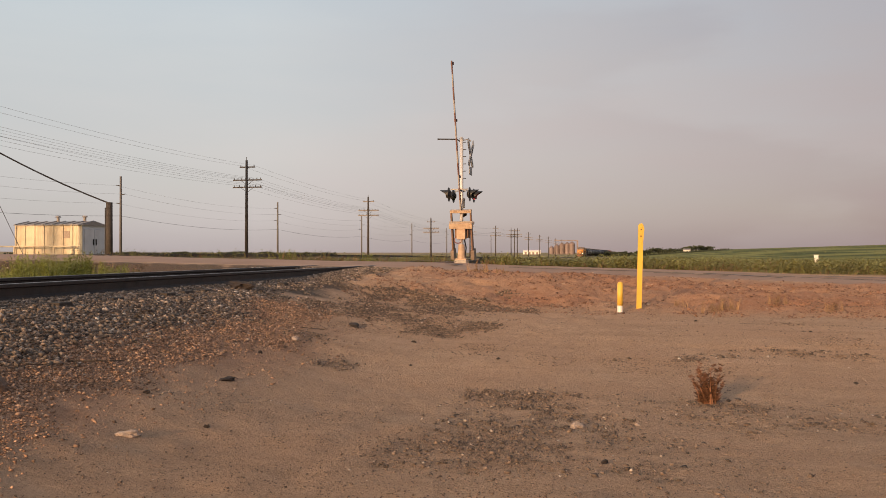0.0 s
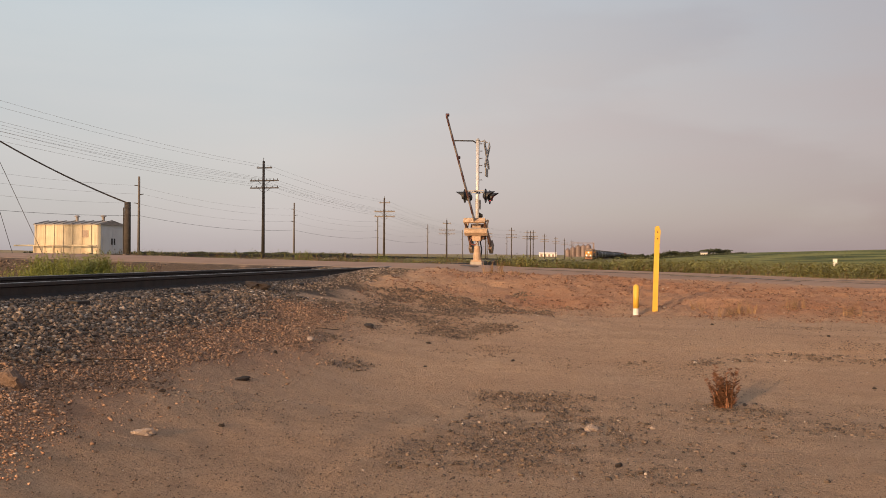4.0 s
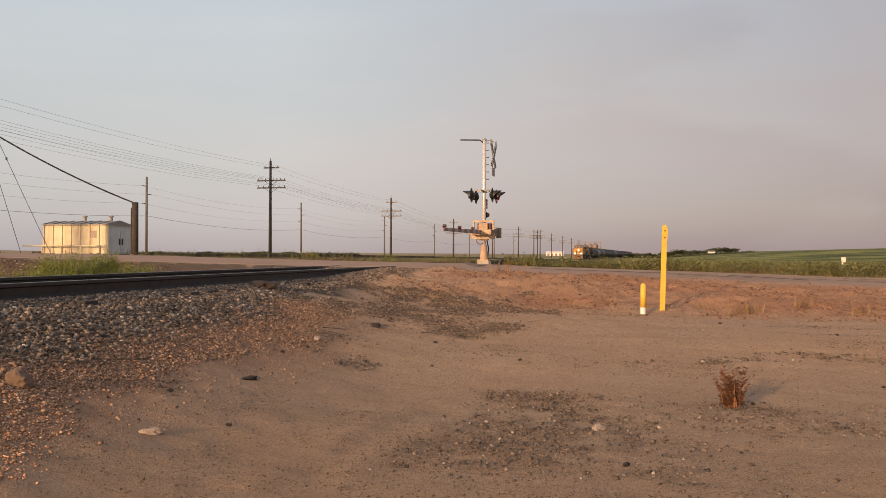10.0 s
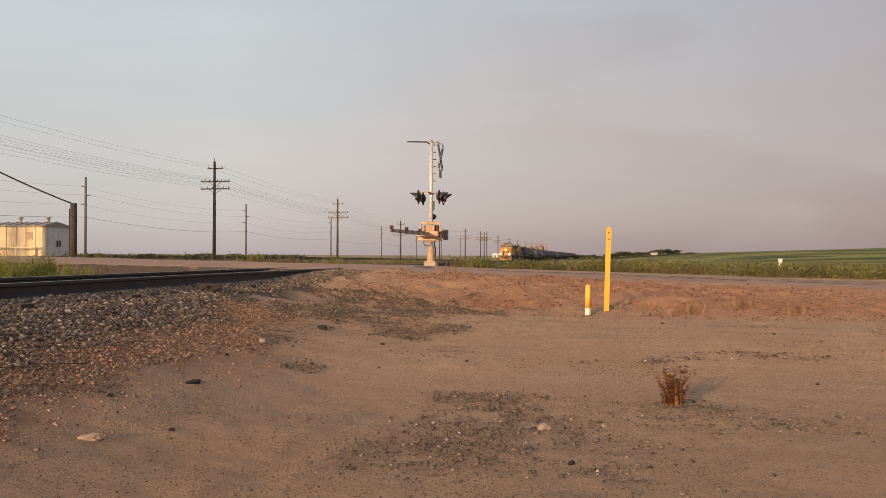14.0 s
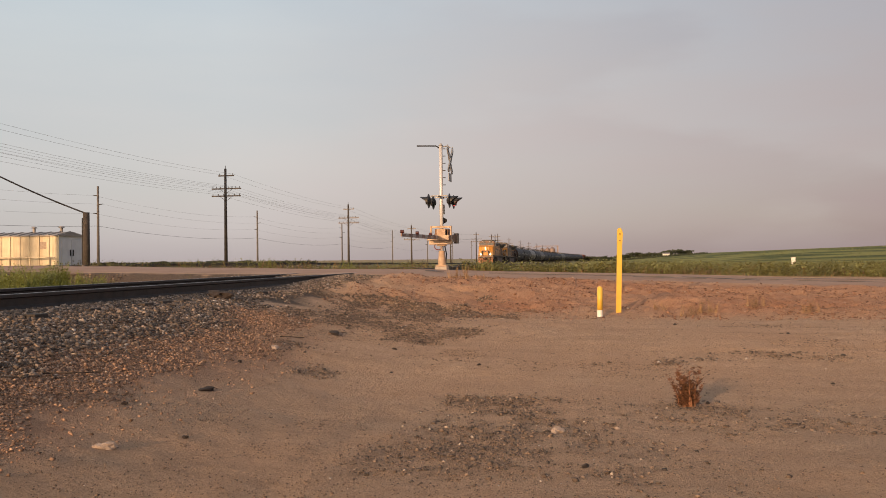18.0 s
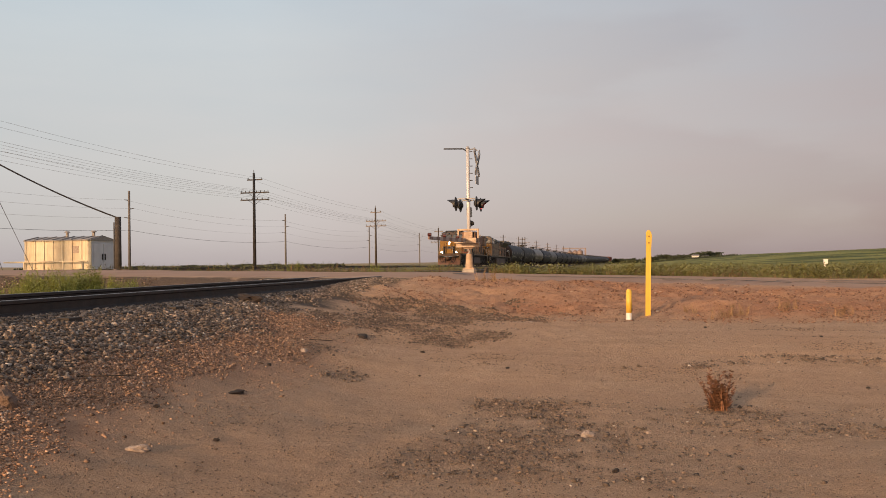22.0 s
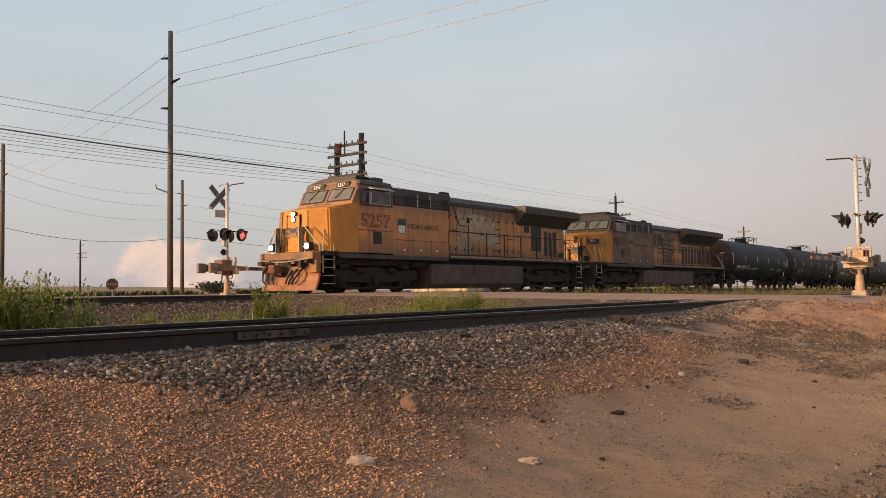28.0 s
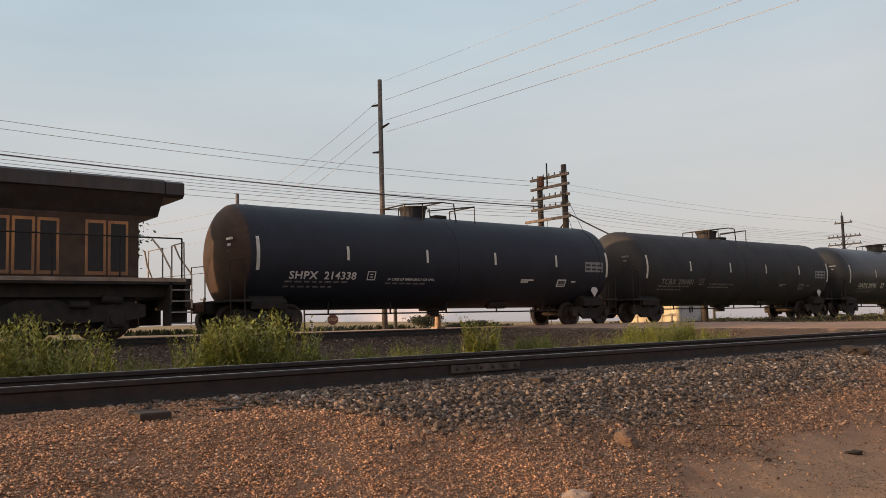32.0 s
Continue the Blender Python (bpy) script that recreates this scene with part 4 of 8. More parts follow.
    for sx in (-1, 1):
        m = Matrix.Translation((sx * 0.70, wb + 0.0 + (rf - wb) * 0.44, 3.73)) @ pose(0, 0, 0, -sl)
        bm = box(B(), -0.63, 0.63, -0.012, 0.05, -0.30, 0.28, 0.01)
        bm.transform(m)
        fr = part("windshield_frame", bm, "under", cab)
        bm = box(B(), -0.57, 0.57, -0.02, 0.0, -0.25, 0.23, 0.006)
        bm.transform(m)
        part("windshield", bm, "hazyglass", fr, "hazy windshield pane reflecting the sky")
        bm = cyl(B(), (0.15, -0.04, 0.26), (-0.2, -0.04, -0.18), 0.014)
        bm.transform(m)
        part("wiper", bm, "black", fr)
        # number board over the windshield, or on the nose corner of the older engine
        if newer:
            m2 = Matrix.Translation((sx * 0.66, rf - 0.02, 4.12)) @ pose(0, 0, 0, -8, 0, 0)
        else:
            m2 = Matrix.Translation((sx * 1.02, (f + cf) / 2 - 0.20, 2.72)) @ pose(0, 0, 0, 0, 0, sx * 52)
        bm = box(B(), -0.34, 0.34, -0.05, 0.05, -0.115, 0.115, 0.02)
        bm.transform(m2)
        nb = part("number_board", bm, "black", lo, "black number board with white figures")
        lettering(number, 0.19, "white", nb, m2 @ Matrix.Translation((-0.26, -0.056, -0.065)) @ FRONT_TEXT, 1.05, 0.004)
    # side windows
    for sx in (1, -1):
        y0, y1 = c["win0"], c["win1"]
        mid = (y0 + y1) / 2 + 0.02
        for a, z in ((y0, mid - 0.02), (mid + 0.02, y1)):
            fr = part("window_frame", box(B(), sx * 1.49, sx * 1.525, a, z, 3.36, 3.90, 0.015), "galv", cab)
            part("window_pane", box(B(), sx * 1.50, sx * 1.535, a + 0.05, z - 0.05, 3.41, 3.85), "glass", fr)
        part("window_surround", box(B(), sx * 1.488, sx * 1.508, y0 - 0.48, y1 + 0.12, 3.30, 3.95, 0.01), "locogrey", cab)
        part("quarter_window", prism(B(), [(y0 - 0.42, 3.46), (y0 - 0.08, 3.42), (y0 - 0.08, 3.86), (y0 - 0.34, 3.88)], "x", sx * 1.49, sx * 1.515), "glass", cab)
        bm = B()
        prism(bm, [(sx * 1.46, 3.98), (sx * 1.80, 3.90), (sx * 1.80, 3.93), (sx * 1.46, 4.03)], "y", y0 - 0.1, y1 - 0.05)
        part("sunshade", bm, "galv", cab, "pale sunshade over the side window")
        part("mirror", box(B(), sx * 1.56, sx * 1.66, y0 - 0.06, y0 - 0.02, 3.45, 3.80, 0.01), "galv", cab)
        part("toolbox_door", box(B(), sx * 1.49, sx * 1.515, c["cabf"] + 1.95, c["cabf"] + 2.42, 1.86, 2.34, 0.01), "black", cab)
    # number on the cab side
    numw = c["num1"] - c["num0"]
    lettering(number, 0.70, "redline" if newer else "darkred", cab, at_side(1.504, c["num0"], 2.52), 1.05, 0.014, numw / 1.66, "road number in dark red")
    if newer:
        lettering(number, 0.70, paint, cab, at_side(1.506, c["num0"] + 0.0, 2.52), 1.05, -0.018, numw / 1.66)
    part("stripe", box(B(), 1.50, 1.508, c["cabf"] + 1.1, c["cabr"], 2.36, 2.385), "redline", cab)
    # full-width machinery section
    s0, s1 = c["cabr"], c["sec"]
    bm = box(B(), -1.505, 1.505, s0, s1, 1.36, 3.42, 0.03)
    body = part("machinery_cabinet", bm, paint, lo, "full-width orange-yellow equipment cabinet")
    part("stripe", box(B(), 1.50, 1.512, s0 + 0.15, s1 - 0.02, 2.06, 2.085), "redline", body)
    part("sill_skirt", box(B(), 1.49, 1.515, c["cabf"] + 0.1, s1, 1.30, 1.46), "locogrey", body)
    for k in range(3):
        y = s0 + 0.6 + k * 1.05
        part("lift_lug", box(B(), 1.50, 1.525, y, y + 0.14, 1.66, 1.72), "reflective", body)
    for k in range(2):
        y = s0 + (s1 - s0) * (k + 1) / 3
        part("panel_joint", box(B(), 1.50, 1.5095, y, y + 0.025, 1.5, 2.05), "locogrey", body)
    part("crest", prism(B(), [(y + c["cabr"] + 0.52, z + 2.62) for y, z in shield_pts(0.50, 0.62)], "x", 1.50, 1.512), "locogrey" if newer else "darkred", body, "road's crest, as a plain shield")
    part("crest_field", prism(B(), [(y + c["cabr"] + 0.52, z + 2.50) for y, z in shield_pts(0.42, 0.32)], "x", 1.51, 1.516), "reflective" if newer else "faded", body)
    lettering("BUILDING AMERICA", 0.26, "locogrey" if newer else "darkred", body, at_side(1.506, c["cabr"] + 0.88, 2.56), 1.02, 0.004, (c["sec"] - c["cabr"] - 1.45) / 2.60)
    # upper grey louvred part
    bm = box(B(), -1.22, 1.22, s0, s1 + 0.55, 3.40, 4.18, 0.06)
    up = part("blower_housing", bm, "locogrey", lo, "grey upper housing with grilles")
    k0 = s0 + 0.25
    wn = (s1 - s0 - 0.3) / 4
    for k in range(4):
        y = k0 + k * wn
        fr = part("grille_frame", box(B(), 1.215, 1.245, y, y + wn - 0.12, 3.50, 3.98, 0.01), "locogrey", up)
        part("grille", box(B(), 1.22, 1.25, y + 0.05, y + wn - 0.17, 3.55, 3.93), "black" if not newer or k in (1, 2) else "locogrey", fr)
        if not newer:
            for q in range(5):
                part("louvre", box(B(), 1.245, 1.262, y + 0.05, y + wn - 0.17, 3.58 + 0.075 * q, 3.60 + 0.075 * q), "locogrey", fr)
        if not newer or k in (1, 2):
            part("grille_post", box(B(), 1.24, 1.27, y + wn - 0.11, y + wn - 0.03, 3.48, 4.0), "galv", up)
    part("rear_window", box(B(), 1.215, 1.235, s1 - 0.05, s1 + 0.42, 3.48, 3.95, 0.01), "black", up)
    bm = tube(B(), [(1.46, s0 + 0.1, 3.78), (1.46, s1 - 0.05, 3.78)], 0.02)
    hr = part("grab_rail", bm, "under", body)
    for k in range(4):
        y = s0 + 0.12 + k * (s1 - s0 - 0.2) / 3
        part("grab_post", tube(B(), [(1.49, y, 3.25), (1.46, y, 3.5), (1.46, y, 3.78)], 0.022), "under", hr)
    # hood
    h0, h1 = s1, c["hood"]
    bm = B()
    prism(bm, [(-0.93, 1.50), (0.93, 1.50), (0.93, 3.92), (0.72, 4.13), (-0.72, 4.13), (-0.93, 3.92)], "y", h0, h1)
    hood = part("engine_hood", bm, "seam", lo, "long hood, yellow paint chalked and peeling")
    part("hood_roof", prism(B(), [(-0.95, 3.82), (0.95, 3.82), (0.95, 3.94), (0.73, 4.16), (-0.73, 4.16), (-0.95, 3.94)], "y", h0 + 0.1, c["wing0"] + 0.1), "locogrey", lo)
    y = h0 + 0.25
    k = 0
    rr = random.Random(len(name) + (3 if newer else 7))
    while y < h1 - 0.6:
        w = (0.58, 0.50, 0.64)[k % 3]
        if y > c["wing0"] - 0.1:
            break
        split = 2.45 + 0.25 * (k % 3) if k % 4 == 1 else None
        d = part("hood_door", box(B(), 0.925, 0.955, y, y + w - 0.035, 1.62, split - 0.02 if split else 3.74, 0.012), "chalk" if newer and rr.random() < 0.25 else "yellow" if not newer and rr.random() < 0.5 else paint, hood)
        if split:
            part("upper_door", box(B(), 0.925, 0.955, y, y + w - 0.035, split + 0.02, 3.74, 0.012), paint, d)
        for q in range(3):
            part("hinge", box(B(), 0.95, 0.968, y + 0.01, y + 0.035, 1.9 + 0.7 * q, 1.98 + 0.7 * q), "seam", d)
        part("latch", box(B(), 0.95, 0.975, y + w - 0.14, y + w - 0.08, 1.80, 1.92), "seam", d)
        part("latch", box(B(), 0.95, 0.975, y + w - 0.14, y + w - 0.08, 3.2, 3.32), "seam", d)
        if rr.random() < 0.4:
            zz = rr.uniform(2.3, 3.2)
            part("fitting", box(B(), 0.95, 0.985, y + 0.1, y + 0.32, zz, zz + rr.uniform(0.1, 0.3), 0.01), rr.choice(("under", "locogrey", paint)), d)
        y += w
        k += 1
    w0 = c["wing0"]
    part("rear_panel", box(B(), 0.90, 0.938, w0 - 0.1, h1 - 0.02, 1.6, 3.18, 0.01), paint if newer else "seam", hood)
    if not newer:
        part("air_intake", box(B(), 0.90, 1.25, s1 + 0.02, s1 + 0.55, 1.55, 3.42, 0.02), "locogrey", hood)
        part("access_panel", box(B(), 0.90, 0.985, s1 + 0.62, s1 + 1.75, 2.75, 3.62, 0.02), "locogrey", hood)
    if newer:
        screens = ((0.75, 1.2, 2.85, 3.35), (1.4, 2.35, 1.95, 3.32), (2.65, 2.98, 1.75, 3.0), (3.1, 3.4, 1.75, 2.95), (3.52, 3.9, 1.7, 3.0), (4.1, 4.6, 1.66, 1.95))
    else:
        screens = tuple((0.25 + 0.56 * k, 0.62 + 0.56 * k, 1.72, 2.95) for k in range(10) if k != 7)
    for a0, a1, z0, z1 in screens:
        if w0 + a1 > h1 - 0.1:
            continue
        d = part("hood_door", box(B(), 0.925, 0.950, w0 + a0 - 0.07, w0 + a1 + 0.07, z0 - 0.1, z1 + 0.08, 0.012), "yellow", hood)
        part("screen", box(B(), 0.94, 0.958, w0 + a0, w0 + a1, z0, z1), "black", d, "dark radiator screen")
    if newer:
        bm = B()
        tube(bm, [(1.0, w0 + 4.35 + 0.2 * math.cos(k * math.pi / 8), 2.45 + 0.2 * math.sin(k * math.pi / 8)) for k in range(16)], 0.02, 6, True)
        part("brake_wheel", bm, "galv", hood)
    for k in range(5):
        part("ladder_rung", tube(B(), [(0.95, c["wing0"] - 1.9, 1.9 + 0.33 * k), (1.0, c["wing0"] - 1.9, 1.9 + 0.33 * k), (1.0, c["wing0"] - 1.5, 1.9 + 0.33 * k), (0.95, c["wing0"] - 1.5, 1.9 + 0.33 * k)], 0.014), "under", hood)
    if not newer:
        # waving flag decal, plain stripes
        fl = c["sec"] + 1.95

        def wave(u):
            return 0.16 * math.sin(u * 2.4 + 0.5) + 0.10 * math.sin(u * 5.1)
        for k in range(9):
            u0, u1 = (0.95 if k > 3 else 0.05), 3.0 - 0.25 * abs(math.sin(k * 2.1))
            us = [u0 + (u1 - u0) * q / 14 for q in range(15)]
            z = 2.08 + 0.125 * k
            top = [(fl + u, z + 0.075 + wave(u) + 0.07 * u) for u in us]
            bot = [(fl + u, z + wave(u) + 0.07 * u) for u in us]
            part("flag_stripe", prism(B(), bot + top[::-1], "x", 0.956, 0.962), "flagpale" if k % 2 else "darkred", hood)
        us = [0.0 + 0.95 * q / 8 for q in range(9)]
        part("flag_canton", prism(B(), [(fl + u, 2.56 + wave(u)) for u in us] + [(fl + u, 3.35 + wave(u) - 0.12 * (u - 0.5) ** 2) for u in us[::-1]], "x", 0.956, 0.963), "flagblue", hood)
        for k in range(11):
            rr3 = random.Random(60 + k)
            y, z = fl + 0.1 + 0.7 * rr3.random(), 2.7 + 0.5 * rr3.random()
            part("flag_star", box(B(), 0.96, 0.966, y, y + 0.05, z, z + 0.05), "flagpale", hood)
    else:
        # chalky worn flag patch
        part("worn_patch", prism(B(), [(c["sec"] + 1.25, 2.05), (c["sec"] + 1.7, 2.25), (c["sec"] + 2.4, 2.1), (c["sec"] + 3.2, 2.3), (c["sec"] + 4.0, 2.0), (c["sec"] + 4.6, 2.2), (c["sec"] + 4.5, 3.2), (c["sec"] + 3.6, 3.45), (c["sec"] + 2.6, 3.5), (c["sec"] + 1.7, 3.4)], "x", 0.956, 0.960), M["chalk"], hood, "faded chalky paint")
    horn = B()
    for dy in (-0.2, 0.0, 0.2):
        cyl(horn, (0.3, s1 + 1.1 + dy, 4.36), (0.3, s1 + 1.35 + dy, 4.36), 0.04, 0.10, seg=10)
    cyl(horn, (0.3, s1 + 0.85, 4.28), (0.3, s1 + 1.6, 4.28), 0.035)
    cyl(horn, (0.3, s1 + 1.2, 4.0), (0.3, s1 + 1.2, 4.30), 0.03)
    part("horn", horn, "under", lo)
    part("exhaust_stack", box(B(), -0.4, 0.4, s1 + 2.7, s1 + 3.5, 4.02, 4.18, 0.03), "under", lo)
    # radiator wings
    w0, w1 = c["wing0"], c["wing1"]
    bm = B()
    prism(bm, [(-0.93, 3.20), (0.93, 3.20), (1.42, 3.72), (1.52, 3.74), (1.52, 4.06), (1.40, 4.12), (-1.40, 4.12), (-1.52, 4.06), (-1.52, 3.74), (-1.42, 3.72)], "y", w0, w1 - 0.5)
    prism(bm, [(-1.40, 3.66), (1.40, 3.66), (1.52, 3.74), (1.52, 4.04), (1.40, 4.10), (-1.40, 4.10), (-1.52, 4.04), (-1.52, 3.74)], "y", w1 - 0.52, w1)
    wing = part("radiator_housing", bm, "locogrey", lo, "wide grey flared radiator housing")
    if newer:
        part("stripe", box(B(), 1.515, 1.527, w0 + 0.1, w1 - 0.05, 3.80, 3.83), "redline", wing)
    part("roof_grille", box(B(), -1.2, 1.2, w0 + 0.5, w1 - 0.7, 4.12, 4.16), "under", wing)
    # walkway handrail
    xs = 1.47
    ys = list(np.linspace(s1 + 0.02, e - 0.85, 9))
    hr = part("handrail", tube(B(), [(xs, ys[0], 2.58), (xs, ys[-1], 2.58)], 0.022), "under", lo)
    for y in ys:
        part("stanchion", tube(B(), [(xs, y, 1.5), (xs, y, 2.58)], 0.024), "under", hr)
    if newer:
        part("grab_iron", tube(B(), [(1.46, s1 - 0.2, 3.78), (1.35, s1 + 0.55, 3.72), (1.1, s1 + 1.3, 2.92), (1.1, s1 + 2.0, 2.90), (1.1, s1 + 2.05, 2.6)], 0.022), "under", hr)
    # steps at the four corners
    for y0, dr in ((fo + 0.98, 1), (e - 1.15, -1)):
        for sx in (1, -1):
            st = part("step_well", box(B(), sx * 0.95, sx * 1.02, y0, y0 + 0.62, 0.34, 1.5), "under", lo)
            part("step_plate", box(B(), sx * 1.0, sx * 1.5, y0 + (0.60 if dr > 0 else -0.03), y0 + (0.65 if dr > 0 else 0.02), 0.30, 1.5), "under", st)
            for k in range(4):
                part("step", box(B(), sx * 1.0, sx * 1.48, y0 + 0.02, y0 + 0.60, 0.34 + 0.29 * k, 0.375 + 0.29 * k), "under", st)
                part("step_edge", box(B(), sx * 1.482, sx * 1.492, y0 + 0.02, y0 + 0.60, 0.345 + 0.29 * k, 0.37 + 0.29 * k), "galv", st)
            hx, hy = sx * 1.46, (y0 + 0.05 if dr > 0 else y0 + 0.57)
            part("corner_rail", tube(B(), [(hx, hy, 0.75), (hx, hy, 1.65), (hx * 0.86, hy + dr * 0.25, 2.1), (hx * 0.78, hy + dr * 0.35, 2.45)], 0.024), "railpale", st)
            part("corner_rail", tube(B(), [(hx, hy + dr * 0.55, 0.85), (hx, hy + dr * 0.55, 1.75), (hx * 0.86, hy + dr * 0.75, 2.3), (hx * 0.7, hy + dr * 0.9, 2.6)], 0.024), "railpale", st)
    # ends: pilot, plow, coupler, ditch lights, front railings
    part("pilot_sheet", box(B(), -1.45, 1.45, 0.72 + fo, 0.95 + fo, 0.75, 1.5, 0.03), paint if newer else "under", lo)
    part("pilot_sheet", box(B(), -1.45, 1.45, e - 0.75, e - 0.6, 0.75, 1.5, 0.03), "under", lo)
    bm = B()
    seg = 12
    rows = []
    for i in range(seg + 1):
        x = -1.42 + 2.84 * i / seg
        k = 1 - abs(x) / 1.42
        t_ = 0.62 if abs(x) < 0.45 else 0.98
        m_ = 0.45 + (t_ - 0.62) * 0.3
        rows.append([bm.verts.new((x, 0.80 + fo - 0.50 * k - d, z)) for d, z in ((0.0, t_), (-0.06, m_ + 0.12), (-0.02, m_ - 0.08), (0.12, 0.12), (0.04, 0.12), (-0.11, m_ - 0.08), (-0.16, m_ + 0.12), (-0.1, t_))])
    for a, z in zip(rows[:-1], rows[1:]):
        for k in range(8):
            bm.faces.new((a[k], z[k], z[(k + 1) % 8], a[(k + 1) % 8]))
    bm.faces.new(rows[0])
    bm.faces.new(rows[-1][::-1])
    bmesh.ops.recalc_face_normals(bm, faces=bm.faces[:])
    part("snow_plow", bm, "plow" if newer else "under", lo, "weathered snow plow blade" if newer else "black snow plow blade")
    for y0, y1 in ((fo * 0.8, 0.85 + fo), (e, e - 0.7)):
        bm = box(B(), -0.12, 0.12, min(y0 + 0.2, y1) if y0 < y1 else y1, max(y0 + 0.2, y1) if y0 < y1 else y0 - 0.2, 0.78, 1.0, 0.02)
        box(bm, -0.2, 0.14, min(y0, y0 + 0.3) if y0 < y1 else y0 - 0.3, y0 + 0.3 if y0 < y1 else y0, 0.74, 1.05, 0.05)
        part("coupler", bm, "rust", lo)
    part("end_beam", box(B(), -1.40, 1.40, 0.58 + fo, 0.72 + fo, 1.22, 1.5, 0.03), paint if newer else "under", lo)
    for k in range(9):
        rr2 = random.Random(k)
        x_ = -1.2 + 0.3 * k
        part("pilot_fitting", box(B(), x_ - 0.09, x_ + 0.09, 0.45 + fo - 0.1 * rr2.random(), 0.72 + fo, 0.9 + 0.2 * rr2.random(), 1.2, 0.02), "under" if k % 3 else paint, lo)
    part("cut_lever", tube(B(), [(-1.3, 0.5 + fo, 1.25), (-0.3, 0.35 + fo, 1.15), (0.3, 0.35 + fo, 1.15), (1.3, 0.5 + fo, 1.25)], 0.02), "galv", lo)
    part("drawbar_pocket", box(B(), -0.45, 0.45, 0.45 + fo, 0.72 + fo, 0.66, 1.15, 0.04), "under", lo)
    for sx in (-1.05, -0.75, -0.45, 0.45, 0.65, 0.9):
        part("air_hose", tube(B(), [(sx, 0.72 + fo, 1.0), (sx, 0.45 + fo, 0.8), (sx * 0.85, 0.28 + fo, 0.5), (sx * 0.7, 0.3 + fo, 0.36)], 0.035), "black", lo)
    for sx in (1, -1):
        bm = box(B(), sx * 0.95 - 0.14, sx * 0.95 + 0.14, 0.72 + fo, 0.95 + fo, 1.56, 1.86, 0.03)
        dl = part("ditch_light", bm, "under", lo)
        if newer:
            part("lens", cyl(B(), (sx * 0.95, 0.70 + fo, 1.71), (sx * 0.95, 0.72 + fo, 1.71), 0.10, seg=16), "headlight", dl, "lit ditch light")
        part("end_railing", tube(B(), [(sx * 0.78, c["nose"] - 0.05, 2.45), (sx * 0.80, c["nose"] - 0.2, 2.4), (sx * 1.36, fo + 0.98, 1.7), (sx * 1.40, fo + 0.98, 1.1)], 0.026), "railpale", lo)
        part("end_railing", tube(B(), [(sx * 0.35, e - 0.7, 1.5), (sx * 0.35, e - 0.7, 2.5), (sx * 1.35, e - 0.75, 2.5), (sx * 1.4, e - 0.75, 1.5)], 0.022), "galv", lo)
        pb = part("walkway_gate", box(B(), sx * 0.62 - 0.10, sx * 0.62 + 0.10, 0.76 + fo, 0.82 + fo, 1.5, 2.42, 0.02), "under", lo)
        part("gate_edge", box(B(), sx * 0.62 - 0.125, sx * 0.62 - 0.10, 0.755 + fo, 0.80 + fo, 1.5, 2.42), "railpale", pb)
    # fuel tank
    bm = B()
    prism(bm, [(-1.30, 0.14), (1.30, 0.14), (1.46, 0.34), (1.46, 1.08), (1.38, 1.16), (-1.38, 1.16), (-1.46, 1.08), (-1.46, 0.34)], "y", c["tank0"], c["tank1"])
    ft = part("fuel_tank", bm, "tankfuel", lo, "dusty brown-black fuel tank")
    part("tank_seam", box(B(), 1.45, 1.47, c["tank0"] + 3.0, c["tank0"] + 3.06, 0.65, 1.1), "under", ft)
    part("air_reservoir", cyl(B(), (1.2, c["tank0"] - 1.1, 1.12), (1.2, c["tank0"] - 0.1, 1.12), 0.14), "under", lo)
    six_wheel_truck(lo, c["axles"][:3])
    six_wheel_truck(lo, c["axles"][3:])
    return lo


M["flagblue"] = mat("faded_blue", (0.035, 0.037, 0.05), 0.6, var=0.3, scale=4, dirt=(0.10, 0.065, 0.045), dirt_amt=0.6, dirt_scale=3)
M["flagpale"] = mat("faded_white", (0.24, 0.20, 0.17), 0.6, var=0.3, scale=4, dirt=(0.12, 0.08, 0.055), dirt_amt=0.7, dirt_scale=3)
M["seam"] = mat("hood_seams", (0.085, 0.055, 0.038), 0.8, var=0.3, scale=3)
M["sillpale"] = mat("sill_paint", (0.40, 0.31, 0.235), 0.7, var=0.25, scale=2, dirt=(0.12, 0.085, 0.06), dirt_amt=0.7, dirt_scale=1.4)
M["railpale"] = mat("rail_paint", (0.52, 0.42, 0.30), 0.6, var=0.2, scale=4)
M["darkred"] = mat("dark_red_paint", (0.13, 0.045, 0.03), 0.6, var=0.25, scale=5)

M["chalk"] = mat("chalky_paint", (0.52, 0.42, 0.28), 0.75, var=0.25, scale=3, dirt=(0.34, 0.25, 0.16), dirt_amt=0.8, dirt_scale=1.6, streak=(0.40, 0.22, 0.11), soot=(3.3, 3.8, (0.15, 0.11, 0.085)))
M["plow"] = mat("plow_paint", (0.36, 0.16, 0.085), 0.6, var=0.25, scale=3, dirt=(0.2, 0.11, 0.07), dirt_amt=0.6, dirt_scale=2.5)

